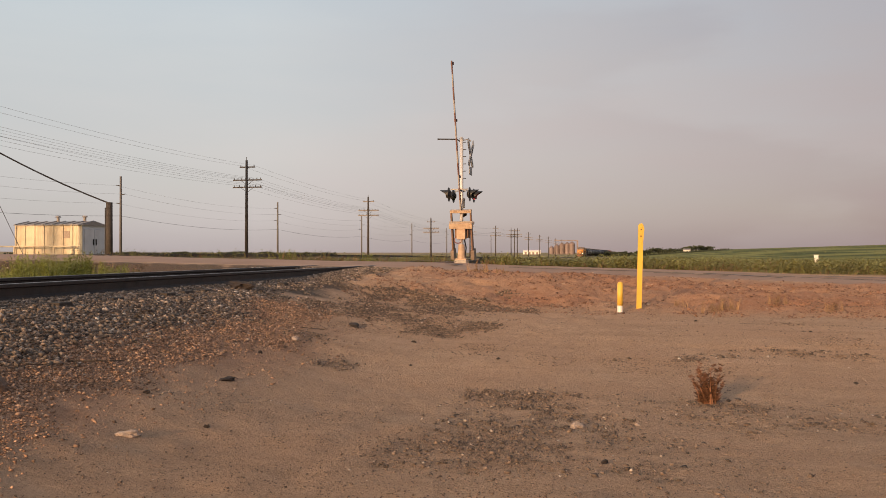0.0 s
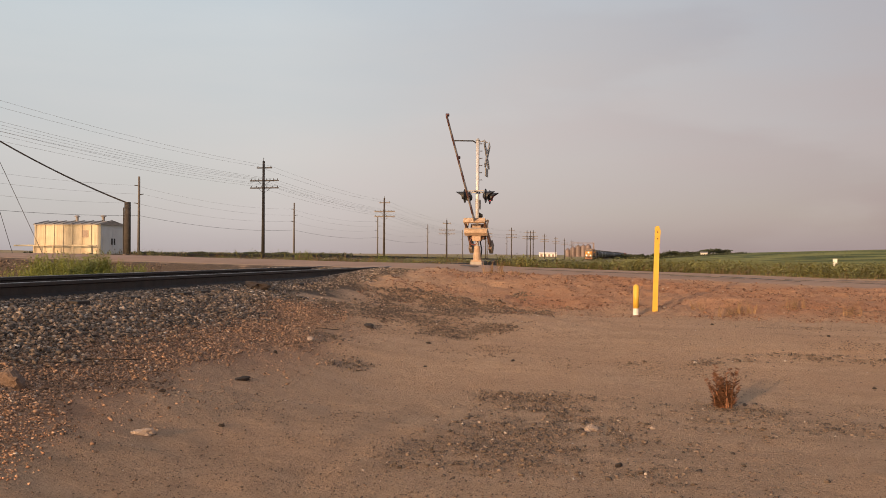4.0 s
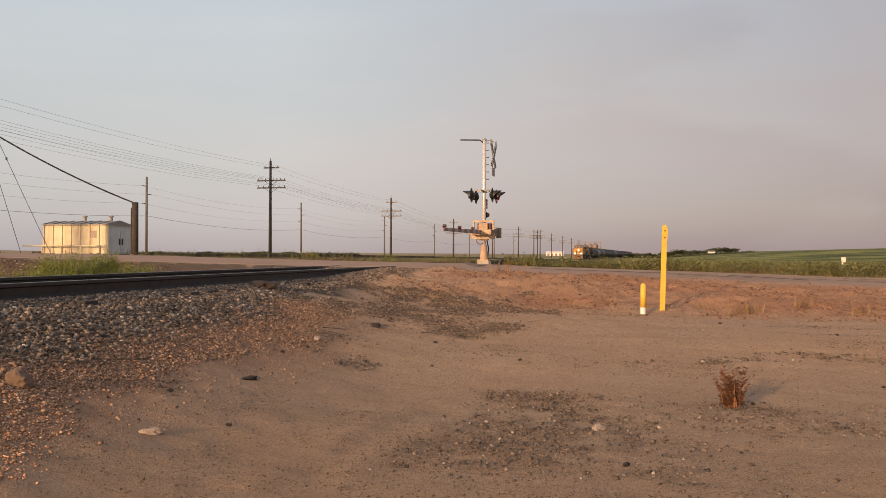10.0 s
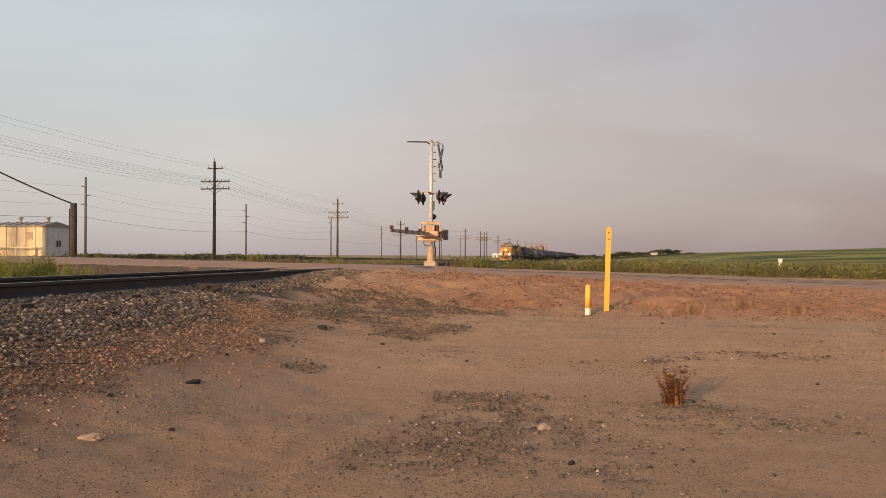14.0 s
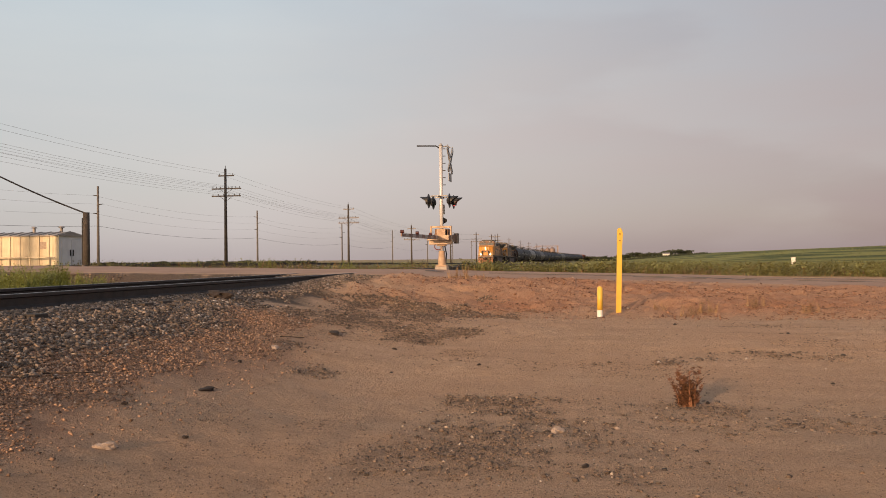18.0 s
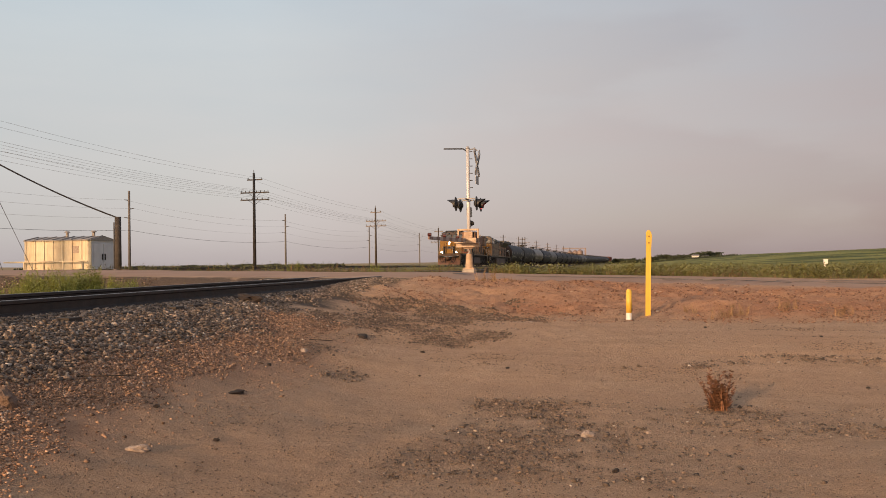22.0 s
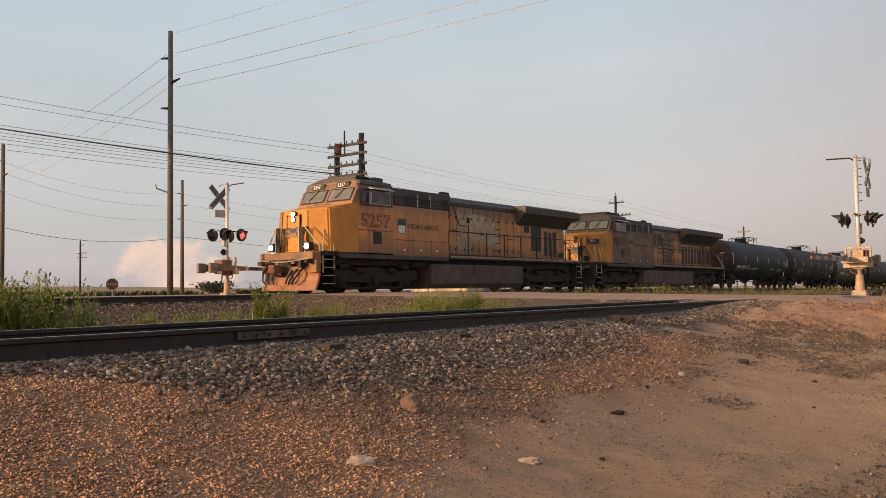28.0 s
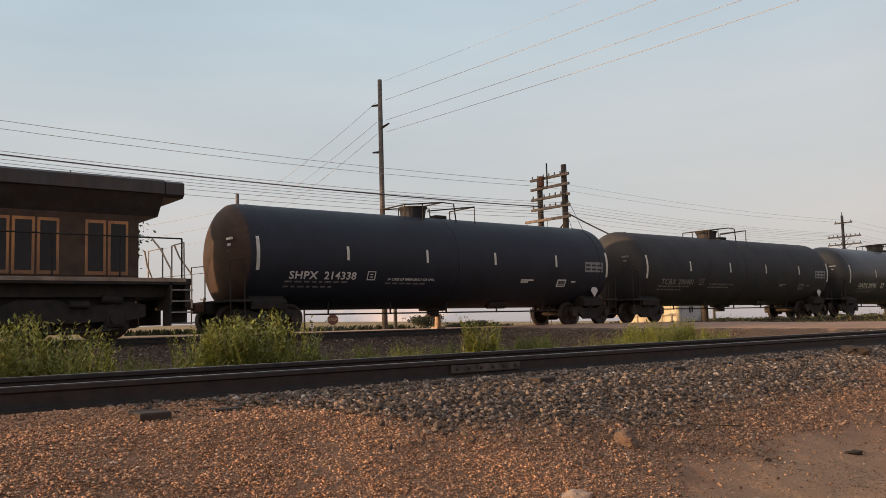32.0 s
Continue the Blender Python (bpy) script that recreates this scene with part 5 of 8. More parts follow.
LEAD = dict(front=0.4, nose=1.4, cabf=2.1, winb=2.95, rooff=3.35, cabr=5.2, sec=8.8, hood=19.75, wing0=15.0, wing1=20.55, tank0=7.65, tank1=14.76, win0=3.84, win1=5.05, num0=3.38, num1=5.28, end=21.2, axles=(2.6, 4.4, 6.25, 15.5, 17.5, 19.4))
TRAIL = dict(front=0.2, nose=1.55, cabf=2.3, winb=2.9, rooff=3.25, cabr=5.15, sec=8.9, hood=20.7, wing0=14.7, wing1=21.7, tank0=7.5, tank1=15.6, win0=3.7, win1=4.95, num0=3.25, num1=4.85, end=22.5, axles=(2.3, 4.1, 6.05, 16.2, 18.2, 20.05))
lead = locomotive("locomotive", "leading diesel locomotive, faded orange-yellow and grey, headlights lit", "5257", LEAD, True)
trail = locomotive("locomotive", "second diesel locomotive, grimy orange-yellow, behind the leader", "7071", TRAIL, False)


def four_wheel_truck(parent, yc):
    for sx in (1, -1):
        bm = B()
        prism(bm, [(yc - 1.10, 0.50), (yc - 1.05, 0.66), (yc - 0.6, 0.72), (yc - 0.3, 0.62), (yc + 0.3, 0.62), (yc + 0.6, 0.72), (yc + 1.05, 0.66), (yc + 1.10, 0.50), (yc + 0.75, 0.50), (yc + 0.32, 0.22), (yc - 0.32, 0.22), (yc - 0.75, 0.50)], "x", sx * 0.98, sx * 1.12)
        tf = part("truck_frame", bm, "under", parent)
        bm = B()
        for dy in (-0.14, 0.0, 0.14):
            cyl(bm, (sx * 1.06, yc + dy, 0.30), (sx * 1.06, yc + dy, 0.55), 0.06, seg=8)
        part("spring", bm, "under", tf)
        for dy in (-0.89, 0.89):
            part("journal_box", cyl(B(), (sx * 1.0, yc + dy, 0.44), (sx * 1.16, yc + dy, 0.44), 0.13, seg=14), "wheel", tf)
    part("bolster", box(B(), -1.1, 1.1, yc - 0.18, yc + 0.18, 0.46, 0.72), "under", parent)
    for dy in (-0.89, 0.89):
        wheelset(parent, yc + dy, 0.44)


def revolve(bm, prof, seg=40):
    """prof: (radius, y) rows, turned about the y axis."""
    rows = []
    for r, y in prof:
        rows.append([bm.verts.new((r * math.sin(2 * math.pi * i / seg), y, r * math.cos(2 * math.pi * i / seg))) for i in range(seg)] if r > 1e-4 else [bm.verts.new((0, y, 0))])
    for a, z in zip(rows[:-1], rows[1:]):
        for i in range(seg):
            j = (i + 1) % seg
            if len(a) == 1:
                bm.faces.new((a[0], z[i], z[j]))
            elif len(z) == 1:
                bm.faces.new((a[i], z[0], a[j]))
            else:
                bm.faces.new((a[i], z[i], z[j], a[j]))
    bmesh.ops.recalc_face_normals(bm, faces=bm.faces[:])
    return bm


CAR = 17.2
TANK_R, TANK_ZC = 1.57, 2.27


def round_mark(parent, name, y0, y1, z0, z1, material, label=""):
    """A thin plate that follows the barrel."""
    bm = B()
    r = TANK_R + 0.008
    n = 6
    a0, a1 = math.asin((z0 - TANK_ZC) / r), math.asin((z1 - TANK_ZC) / r)
    rows = []
    for i in range(n + 1):
        a = a0 + (a1 - a0) * i / n
        rows.append([bm.verts.new((q * math.cos(a), y, TANK_ZC + q * math.sin(a))) for q, y in ((r, y0), (r, y1), (r - 0.02, y1), (r - 0.02, y0))])
    for a, z in zip(rows[:-1], rows[1:]):
        for k in range(4):
            bm.faces.new((a[k], a[(k + 1) % 4], z[(k + 1) % 4], z[k]))
    bm.faces.new(rows[0][::-1])
    bm.faces.new(rows[-1])
    bmesh.ops.recalc_face_normals(bm, faces=bm.faces[:])
    return part(name, bm, material, parent, label)


def barrel_lettering(parent, body, size, y, z, material, spacing=1.05, bold=0.0, wide=1.0):
    """Letters that follow the barrel's curve; z is the height of their foot."""
    me = text_mesh(body, size, 0.003, spacing, bold)
    a0 = math.asin((z - TANK_ZC) / TANK_R)
    for v in me.vertices:
        u, h, d = v.co
        a = a0 + h / TANK_R
        q = TANK_R + 0.014 + d
        v.co = (q * math.cos(a), y + u * wide, TANK_ZC + q * math.sin(a))
    me.materials.clear()
    me.materials.append(M[material])
    ob = new("lettering", me)
    ob.parent = parent
    return ob


def tank_car(label, shade, mark="", number="", head="", detail=True):
    tc = thing("tank_car", label, "tank car", "tank cars of the train")
    y0, y1 = 0.62, CAR - 0.62
    prof = [(0, y0)]
    for k in range(1, 8):
        a = math.pi / 2 * k / 7
        prof.append((TANK_R * math.sin(a), y0 + 0.60 * (1 - math.cos(a))))
    prof += [(TANK_R, y0 + 2.6), (TANK_R, CAR / 2), (TANK_R, y1 - 2.6)] + [(r, CAR - y) for r, y in prof[::-1]]
    bm = revolve(B(), prof)
    bmesh.ops.translate(bm, verts=bm.verts[:], vec=(0, 0, TANK_ZC))
    barrel = part("tank_barrel", bm, shade, tc, smooth=True)
    if head:
        barrel.data.materials.append(M[head])
        for f in barrel.data.polygons:
            if f.center.y < y0 + 0.52:
                f.material_index = 1
    for y in (y0 + 0.95, CAR / 2, y1 - 0.95):
        bm = revolve(B(), [(TANK_R - 0.01, y - 0.03), (TANK_R + 0.012, y - 0.02), (TANK_R + 0.012, y + 0.02), (TANK_R - 0.01, y + 0.03)])
        bmesh.ops.translate(bm, verts=bm.verts[:], vec=(0, 0, TANK_ZC))
        part("weld_band", bm, shade, barrel, smooth=True)
    # stub sills, bolsters, couplers
    for a, d in ((0.0, 1), (CAR, -1)):
        bm = B()
        ya, yb = sorted((a + d * 0.3, a + d * 3.2))
        box(bm, -0.34, 0.34, ya, yb, 0.62, 0.95)
        part("draft_sill", bm, "under", tc)
        ya, yb = sorted((a + d * 0.02, a + d * 0.5))
        part("coupler", box(B(), -0.16, 0.16, ya, yb, 0.66, 0.92, 0.04), "rust", tc)
        ya, yb = sorted((a + d * 1.2, a + d * 2.3))
        bm = prism(B(), [(-1.30, 0.72), (1.30, 0.72), (1.34, 0.92), (1.0, 1.12), (-1.0, 1.12), (-1.34, 0.92)], "y", ya, yb)
        part("saddle", bm, "under", tc)
        ya, yb = sorted((a + d * 0.45, a + d * 1.25))
        part("end_platform", box(B(), -1.4, 1.4, ya, yb, 0.92, 0.98), "under", tc)
        for sx in (1, -1):
            yy = a + d * 0.55
            lad = part("end_ladder", tube(B(), [(sx * 1.38, yy, 0.35), (sx * 1.38, yy, 2.05), (sx * 1.38, yy + d * 0.9, 2.15)], 0.02), "under", tc)
            part("ladder_leg", tube(B(), [(sx * 1.38, yy + d * 0.42, 0.35), (sx * 1.38, yy + d * 0.42, 1.95)], 0.02), "under", lad)
            if detail:
                for k in range(3):
                    part("ladder_rung", tube(B(), [(sx * 1.38, yy, 0.4 + 0.28 * k), (sx * 1.38, yy + d * 0.42, 0.4 + 0.28 * k)], 0.016), "under", lad)
    part("side_rail", tube(B(), [(0.75, 3.2, 0.55), (0.75, CAR - 3.2, 0.55)], 0.025), "under", tc)
    for k in range(5):
        y = 4.0 + k * (CAR - 8.0) / 4
        part("hanger", tube(B(), [(0.75, y, 0.52), (0.75, y, 0.95)], 0.03), "under", tc)
    bm = cyl(B(), (0, CAR / 2, 0.42), (0, CAR / 2, 0.78), 0.22)
    box(bm, -0.3, 0.3, CAR / 2 - 0.4, CAR / 2 + 0.4, 0.62, 0.76, 0.04)
    part("outlet_valve", bm, "under", tc)
    part("brake_cylinder", cyl(B(), (0.6, 10.6, 0.82), (0.6, 11.4, 0.82), 0.16), "under", tc)
    four_wheel_truck(tc, 1.75)
    four_wheel_truck(tc, CAR - 1.75)
    # manway, platform and railing on top
    mc = CAR / 2 - 0.75
    zt = TANK_ZC + TANK_R
    zr = TANK_ZC + math.sqrt(TANK_R ** 2 - 0.49) - 0.02
    man = part("manway", cyl(B(), (0, mc, zt - 0.15), (0, mc, zt + 0.28), 0.40, 0.46, seg=20), shade, tc, "manway dome with bolted cover")
    part("cover", cyl(B(), (0, mc, zt + 0.28), (0, mc, zt + 0.34), 0.50, seg=20), "under", man)
    part("valve", box(B(), -0.2, 0.2, mc + 0.85, mc + 1.35, zt - 0.05, zt + 0.12, 0.04), "under", tc)
    for sx in (1, -1):
        rl = part("platform_rail", tube(B(), [(sx * 0.7, mc - 0.85, zr), (sx * 0.7, mc - 0.85, zt + 0.30), (sx * 0.7, mc + 0.75, zt + 0.48), (sx * 0.7, mc + 1.25, zt + 0.46), (sx * 0.7, mc + 1.35, zr)], 0.024), "under", tc)
        part("rail_post", tube(B(), [(sx * 0.7, mc - 0.1, zr), (sx * 0.7, mc - 0.1, zt + 0.38)], 0.02), "under", rl)
    for y, h in ((mc - 0.85, 0.30), (mc + 0.75, 0.48), (mc + 2.2, 0.42)):
        part("cross_rail", tube(B(), [(-0.7, y, zt + h), (0.7, y, zt + h)], 0.024), "under", tc)
    part("platform_rail", tube(B(), [(0.7, mc + 0.1, zt + 0.14), (0.7, mc + 2.2, zt + 0.42), (0.7, mc + 2.2, zr)], 0.024), "under", tc)
    part("platform_rail", tube(B(), [(-0.7, mc + 2.2, zt + 0.42), (-0.7, mc + 2.2, zr)], 0.024), "under", tc)
    # reflective plates and lettering on the viewer's side
    round_mark(barrel, "reflector_plate", 1.25, 1.35, 1.80, 2.75, "reflective")
    for y in (4.2, 7.2, 10.15, 13.15):
        round_mark(barrel, "reflector_plate", y, y + 0.085, 2.14, 2.56, "reflective")
    round_mark(barrel, "reflector_plate", CAR - 1.25, CAR - 1.15, 1.80, 2.75, "reflective")
    if detail and mark:
        paint = "white" if shade == "tank" else ("faded" if shade == "tank_b" else "reflective")
        barrel_lettering(barrel, mark, 0.33, 2.3, 1.58, paint, 1.08, 0.007, 1.12)
        barrel_lettering(barrel, number, 0.33, 3.46, 1.58, paint, 1.08, 0.007, 1.06)
        for q0, q1, w0_, w1_ in ((4.98, 5.28, 1.56, 1.585), (4.98, 5.28, 1.80, 1.825), (4.98, 5.005, 1.56, 1.825), (5.255, 5.28, 1.56, 1.825), (5.08, 5.18, 1.64, 1.665), (5.08, 5.18, 1.72, 1.745)):
            round_mark(barrel, "stencil_frame", q0, q1, w0_, w1_, paint)
        for row, (a, n) in enumerate(((2.2, 8), (2.2, 7))):
            y = a
            rr = random.Random(row + len(number))
            for k in range(n):
                w = rr.uniform(0.1, 0.26)
                round_mark(barrel, "stencil_bar", y, y + w, 1.47 - 0.14 * row, 1.51 - 0.14 * row, "faded")
                y += w + 0.09
        barrel_lettering(barrel, "IN CASE OF EMERGENCY OR SPILL", 0.11, 5.75, 1.57, paint, 1.05, 0.002, 1.05)
        for k in range(6):
            round_mark(barrel, "stencil_bar", 5.7 + 0.27 * k, 5.9 + 0.27 * k, 1.45, 1.49, "faded")
        for y, z, w in ((11.5, 1.62, 0.6), (11.5, 1.55, 0.35), (14.1, 1.58, 0.22)):
            round_mark(barrel, "stencil_bar", y, y + w, z, z + 0.045, paint)
        round_mark(barrel, "data_panel", 14.75, 15.75, 1.98, 2.36, "panel", "grey data panel with small stencils")
        for k in range(6):
            round_mark(barrel, "stencil_bar", 14.8 + 0.32 * (k % 3), 15.05 + 0.32 * (k % 3), 2.05 + 0.15 * (k // 3), 2.12 + 0.15 * (k // 3), "black")
        round_mark(barrel, "stencil_frame", 13.35, 13.8, 1.42, 1.68, paint)
        round_mark(barrel, "stencil_field", 13.39, 13.76, 1.46, 1.64, shade)
        bm = prism(B(), [(15.3, 1.30), (15.5, 1.55), (15.7, 1.30), (15.5, 1.05)], "x", 1.30, 1.315)
        part("placard", bm, "white", barrel, "diamond placard")
        for k in range(3):
            part("end_stencil", box(B(), 0.35 + 0.05 * k, 1.05 - 0.1 * k, y0 + 0.10, y0 + 0.16, 2.68 - 0.17 * k, 2.75 - 0.17 * k), paint, barrel)
    return tc


# brown tint stands for low sun on the black tank end
M["tankend_lit"] = mat("sunlit_tank_end", (0.06, 0.032, 0.022), 0.75, var=0.35, scale=2.5, dirt=(0.014, 0.012, 0.013), dirt_amt=0.8, dirt_scale=1.2)
M["tank_b"] = mat("tank_black_dusty", (0.028, 0.028, 0.032), 0.7, var=0.35, scale=1.1, dirt=(0.046, 0.042, 0.040), dirt_amt=0.7, dirt_scale=0.7)
M["tank_c"] = mat("tank_grey_black", (0.042, 0.043, 0.048), 0.38, var=0.25, scale=1.2, dirt=(0.08, 0.07, 0.06), dirt_amt=0.5, dirt_scale=0.8)
N_CARS = 30
CAR_0 = 43.7
tank_cars = [
    tank_car("black tank car with white lettering behind the engines", "tank", "SHPX", "214338", "tankend_lit"),
    tank_car("dusty black tank car with faded grey lettering", "tank_b", "TCBX", "290401"),
    tank_car("grey-black tank car with white lettering", "tank_c", "GATX", "20796"),
]
plain = tank_car("black tank car in the long string", "tank", detail=False)
tank_cars.append(plain)
pale = tank_car("grey tank car in the long string", "tankw", detail=False)
for k in range(4, N_CARS):
    tank_cars.append(pale if k == 4 else copy_thing(pale if k in (11, 12) else plain, Matrix()))


def hopper_car():
    hc = thing("freight_car", "red-brown covered freight car far back in the train", "freight car", "freight cars of the train")
    bm = prism(B(), [(-1.5, 1.2), (1.5, 1.2), (1.5, 4.0), (1.2, 4.4), (-1.2, 4.4), (-1.5, 4.0)], "y", 0.6, CAR - 0.6)
    body = part("body", bm, "carred", hc)
    for k in range(9):
        y = 1.4 + k * 1.7
        part("side_post", box(B(), 1.5, 1.56, y, y + 0.12, 1.25, 3.95), "carred", body)
    part("underframe", box(B(), -1.2, 1.2, 0.3, CAR - 0.3, 0.8, 1.2), "under", hc)
    four_wheel_truck(hc, 1.75)
    four_wheel_truck(hc, CAR - 1.75)
    return hc


first_hopper = hopper_car()
far_cars = [first_hopper] + [copy_thing(first_hopper, Matrix()) for _ in range(3)]


# ---- crossing signals ----
BACK_TEXT = Matrix(((0, 0, -1, 0), (-1, 0, 0, 0), (0, 1, 0, 0), (0, 0, 0, 1)))   # reads along -y on a face that looks to -x


def crossing_signal(name, label, facing):
    """Mast at the origin. facing 0: seen from behind by the viewer, arm to -y; 180: turned about."""
    cs = thing(name, label, "crossing signal", "crossing signals")
    bm = box(B(), -0.22, 0.22, -0.22, 0.22, -0.6, 0.06, 0.02)
    for dx in (-0.15, 0.15):
        for dy in (-0.15, 0.15):
            cyl(bm, (dx, dy, 0.06), (dx, dy, 0.13), 0.02, seg=6)
    part("foundation", bm, "concrete", cs)
    bm = cyl(B(), (0, 0, 0.06), (0, 0, 0.62), 0.15, 0.11, seg=14)
    box(bm, -0.2, 0.2, -0.2, 0.2, 0.06, 0.11, 0.01)
    part("base_casting", bm, "casting", cs, "base casting with warm sunlight in its tan colour")
    mast_ob = part("mast", cyl(B(), (0, 0, 0.3), (0, 0, 4.42), 0.066, seg=16), "mastpaint", cs, "aluminium mast", True)
    part("cap", cyl(B(), (0, 0, 4.42), (0, 0, 4.50), 0.09, 0.03, seg=14), "galv", mast_ob)
    for k in range(6):
        part("step_clip", tube(B(), [(0.07, 0.0, 3.0 + 0.26 * k), (0.17, 0.0, 3.0 + 0.26 * k)], 0.014), "under", mast_ob)
    # light arm at the top
    part("top_arm", tube(B(), [(0, 0, 4.30), (-0.15, -0.1, 4.40), (-0.85, -0.15, 4.42)], 0.024), "under", cs)
    part("sign_bracket", tube(B(), [(0, 0, 4.36), (0.22, 0.1, 4.42), (0.32, 0.16, 4.35)], 0.022), "galv", cs)
    # crossbuck, facing along the road
    cb = part("crossbuck", box(B(), -0.04, 0.04, -0.03, 0.03, 3.3, 4.4), "under", cs, "white crossbuck sign, seen from its grey back")
    for sgn in (1, -1):
        bm = box(B(), -0.012, 0.012, -0.60, 0.60, -0.115, 0.115, 0.004)
        bm.transform(Matrix.Translation((0.32 + 0.02 * sgn, 0.12, 3.92)) @ pose(0, 0, 0, sgn * 45))
        bl = part("blade", bm, "signback", cb)
        bm = box(B(), -0.004, 0.004, -0.59, 0.59, -0.105, 0.105)
        bm.transform(Matrix.Translation((0.32 + 0.02 * sgn + 0.014, 0.12, 3.92)) @ pose(0, 0, 0, sgn * 45))
        face = part("sign_face", bm, "white", bl)
        bm = box(B(), -0.004, 0.004, -0.59, 0.59, -0.105, 0.105)
        bm.transform(Matrix.Translation((0.32 + 0.02 * sgn - 0.014, 0.12, 3.92)) @ pose(0, 0, 0, sgn * 45))
        rear = part("sign_face", bm, "faded", bl)
        mr = Matrix.Translation((0.32 + 0.02 * sgn - 0.02, 0.12, 3.92)) @ pose(0, 0, 0, sgn * 45)
        if sgn < 0:
            lettering("CROSSING", 0.19, "black", rear, mr @ Matrix.Translation((0, 0.52, -0.065)) @ BACK_TEXT, 1.0, 0.004)
        else:
            lettering("RAIL", 0.19, "black", rear, mr @ Matrix.Translation((0, 0.54, -0.065)) @ BACK_TEXT, 1.0, 0.004)
            lettering("ROAD", 0.19, "black", rear, mr @ Matrix.Translation((0, -0.14, -0.065)) @ BACK_TEXT, 1.0, 0.004)
        m = Matrix.Translation((0.32 + 0.02 * sgn + 0.02, 0.12, 3.92)) @ pose(0, 0, 0, sgn * 45)
        if sgn > 0:
            lettering("CROSSING", 0.19, "black", face, m @ Matrix.Translation((0, -0.52, -0.065)) @ SIDE_TEXT, 1.0, 0.004)
        else:
            lettering("RAIL", 0.19, "black", face, m @ Matrix.Translation((0, -0.54, -0.065)) @ SIDE_TEXT, 1.0, 0.004)
            lettering("ROAD", 0.19, "black", face, m @ Matrix.Translation((0, 0.14, -0.065)) @ SIDE_TEXT, 1.0, 0.004)
    part("tracks_sign", box(B(), 0.30, 0.325, -0.16, 0.34, 3.12, 3.42, 0.01), "signback", cs, "small plate below the crossbuck")
    # flashing lights: two pairs back to back on a cross arm
    part("light_arm", tube(B(), [(0, -0.44, 2.56), (0, 0.44, 2.56)], 0.03), "under", cs)
    for sy in (-1, 1):
        part("light_arm", tube(B(), [(-0.33, sy * 0.40, 2.42), (-0.3, sy * 0.40, 2.58), (0.3, sy * 0.40, 2.58), (0.33, sy * 0.40, 2.42)], 0.022), "galv", cs)
    for sy in (-1, 1):
        for sx in (1, -1):
            y = sy * 0.40
            lu = part("light_unit", cyl(B(), (sx * 0.28, y, 2.40), (sx * 0.372, y, 2.40), 0.07, 0.19, seg=18), "black", cs, "black flasher with round backing and hood")
            part("backing_disc", cyl(B(), (sx * 0.372, y, 2.40), (sx * 0.384, y, 2.40), 0.255, seg=28), "black", lu)
            lit = (sy > 0) == (sx > 0)
            part("lens", cyl(B(), (sx * 0.384, y, 2.40), (sx * 0.395, y, 2.40), 0.145, seg=20), "lens_on" if lit else "lens_dark", lu, "red lens, lit" if lit else "red lens")
            bm = B()
            n = 14
            rows = []
            for i in range(n + 1):
                a = math.radians(-50 + 280 * i / n)
                k = 0.16
                rows.append([bm.verts.new((sx * (0.384 + d), y + math.cos(a) * q, 2.40 + math.sin(a) * q)) for d, q in ((0, k), (0.08 + 0.24 * max(0, math.sin(a)), k), (0.08 + 0.24 * max(0, math.sin(a)), k - 0.012), (0, k - 0.012))])
            for a, z in zip(rows[:-1], rows[1:]):
                for q in range(4):
                    bm.faces.new((a[q], z[q], z[(q + 1) % 4], a[(q + 1) % 4]))
            bmesh.ops.recalc_face_normals(bm, faces=bm.faces[:])
            part("hood", bm, "black", lu)
    part("junction_box", box(B(), -0.09, 0.09, 0.05, 0.22, 1.95, 2.3, 0.02), "galv", cs)
    part("bell", cyl(B(), (0.02, 0.16, 1.72), (0.16, 0.16, 1.72), 0.13, 0.05, seg=14), "under", cs)
    # gate mechanism
    mech = part("gate_mechanism", box(B(), -0.25, 0.25, -0.02, 0.44, 0.86, 1.42, 0.04), "drivebox", cs, "tan gate drive box")
    for dx in (-0.16, 0.02, 0.17):
        part("seam", box(B(), dx, dx + 0.03, -0.028, -0.018, 0.9, 1.38), "under", mech)
    part("cable_loop", tube(B(), [(-0.12 + 0.14 * math.cos(k * math.pi / 6), -0.05, 0.78 + 0.12 * math.sin(k * math.pi / 6)) for k in range(12)], 0.018, 6, True), "redline", mech)
    part("mount", box(B(), -0.16, 0.16, -0.14, 0.14, 0.80, 1.42, 0.02), "casting", mech)
    part("door_plate", box(B(), -0.262, 0.262, 0.08, 0.38, 0.95, 1.3, 0.01), "drivebox", mech)
    # the arm turns about the x axis through (0, 0.1, 1.09)
    arm = thing("gate_arm", "", "")
    for k in ("label", "category"):
        if k in arm:
            del arm[k]
    arm.parent = cs
    arm.location = (0, 0.10, 1.09)
    for sx in (1, -1):
        bm = B()
        prism(bm, [(0.95, -0.16), (0.95, 0.16), (0.55, 0.14), (-0.75, 0.06), (-0.75, -0.06), (0.55, -0.14)], "x", sx * 0.33, sx * 0.38)
        part("side_arm", bm, "drivebox", arm)
        part("counterweight", box(B(), sx * 0.30, sx * 0.44, 0.68, 1.02, -0.20, 0.18, 0.02), "weight", arm)
        part("yoke_post", box(B(), sx * 0.33, sx * 0.39, -0.26, -0.18, -0.10, 0.42, 0.01), "yoke", arm)
    part("yoke_bar", box(B(), -0.42, 0.42, -0.36, -0.16, -0.24, -0.06, 0.012), "yoke", arm, "channel across the front of the yoke, sunlight in its tan colour")
    part("yoke_lip", box(B(), -0.43, 0.43, -0.40, -0.36, -0.10, -0.05, 0.008), "armwhite", arm)
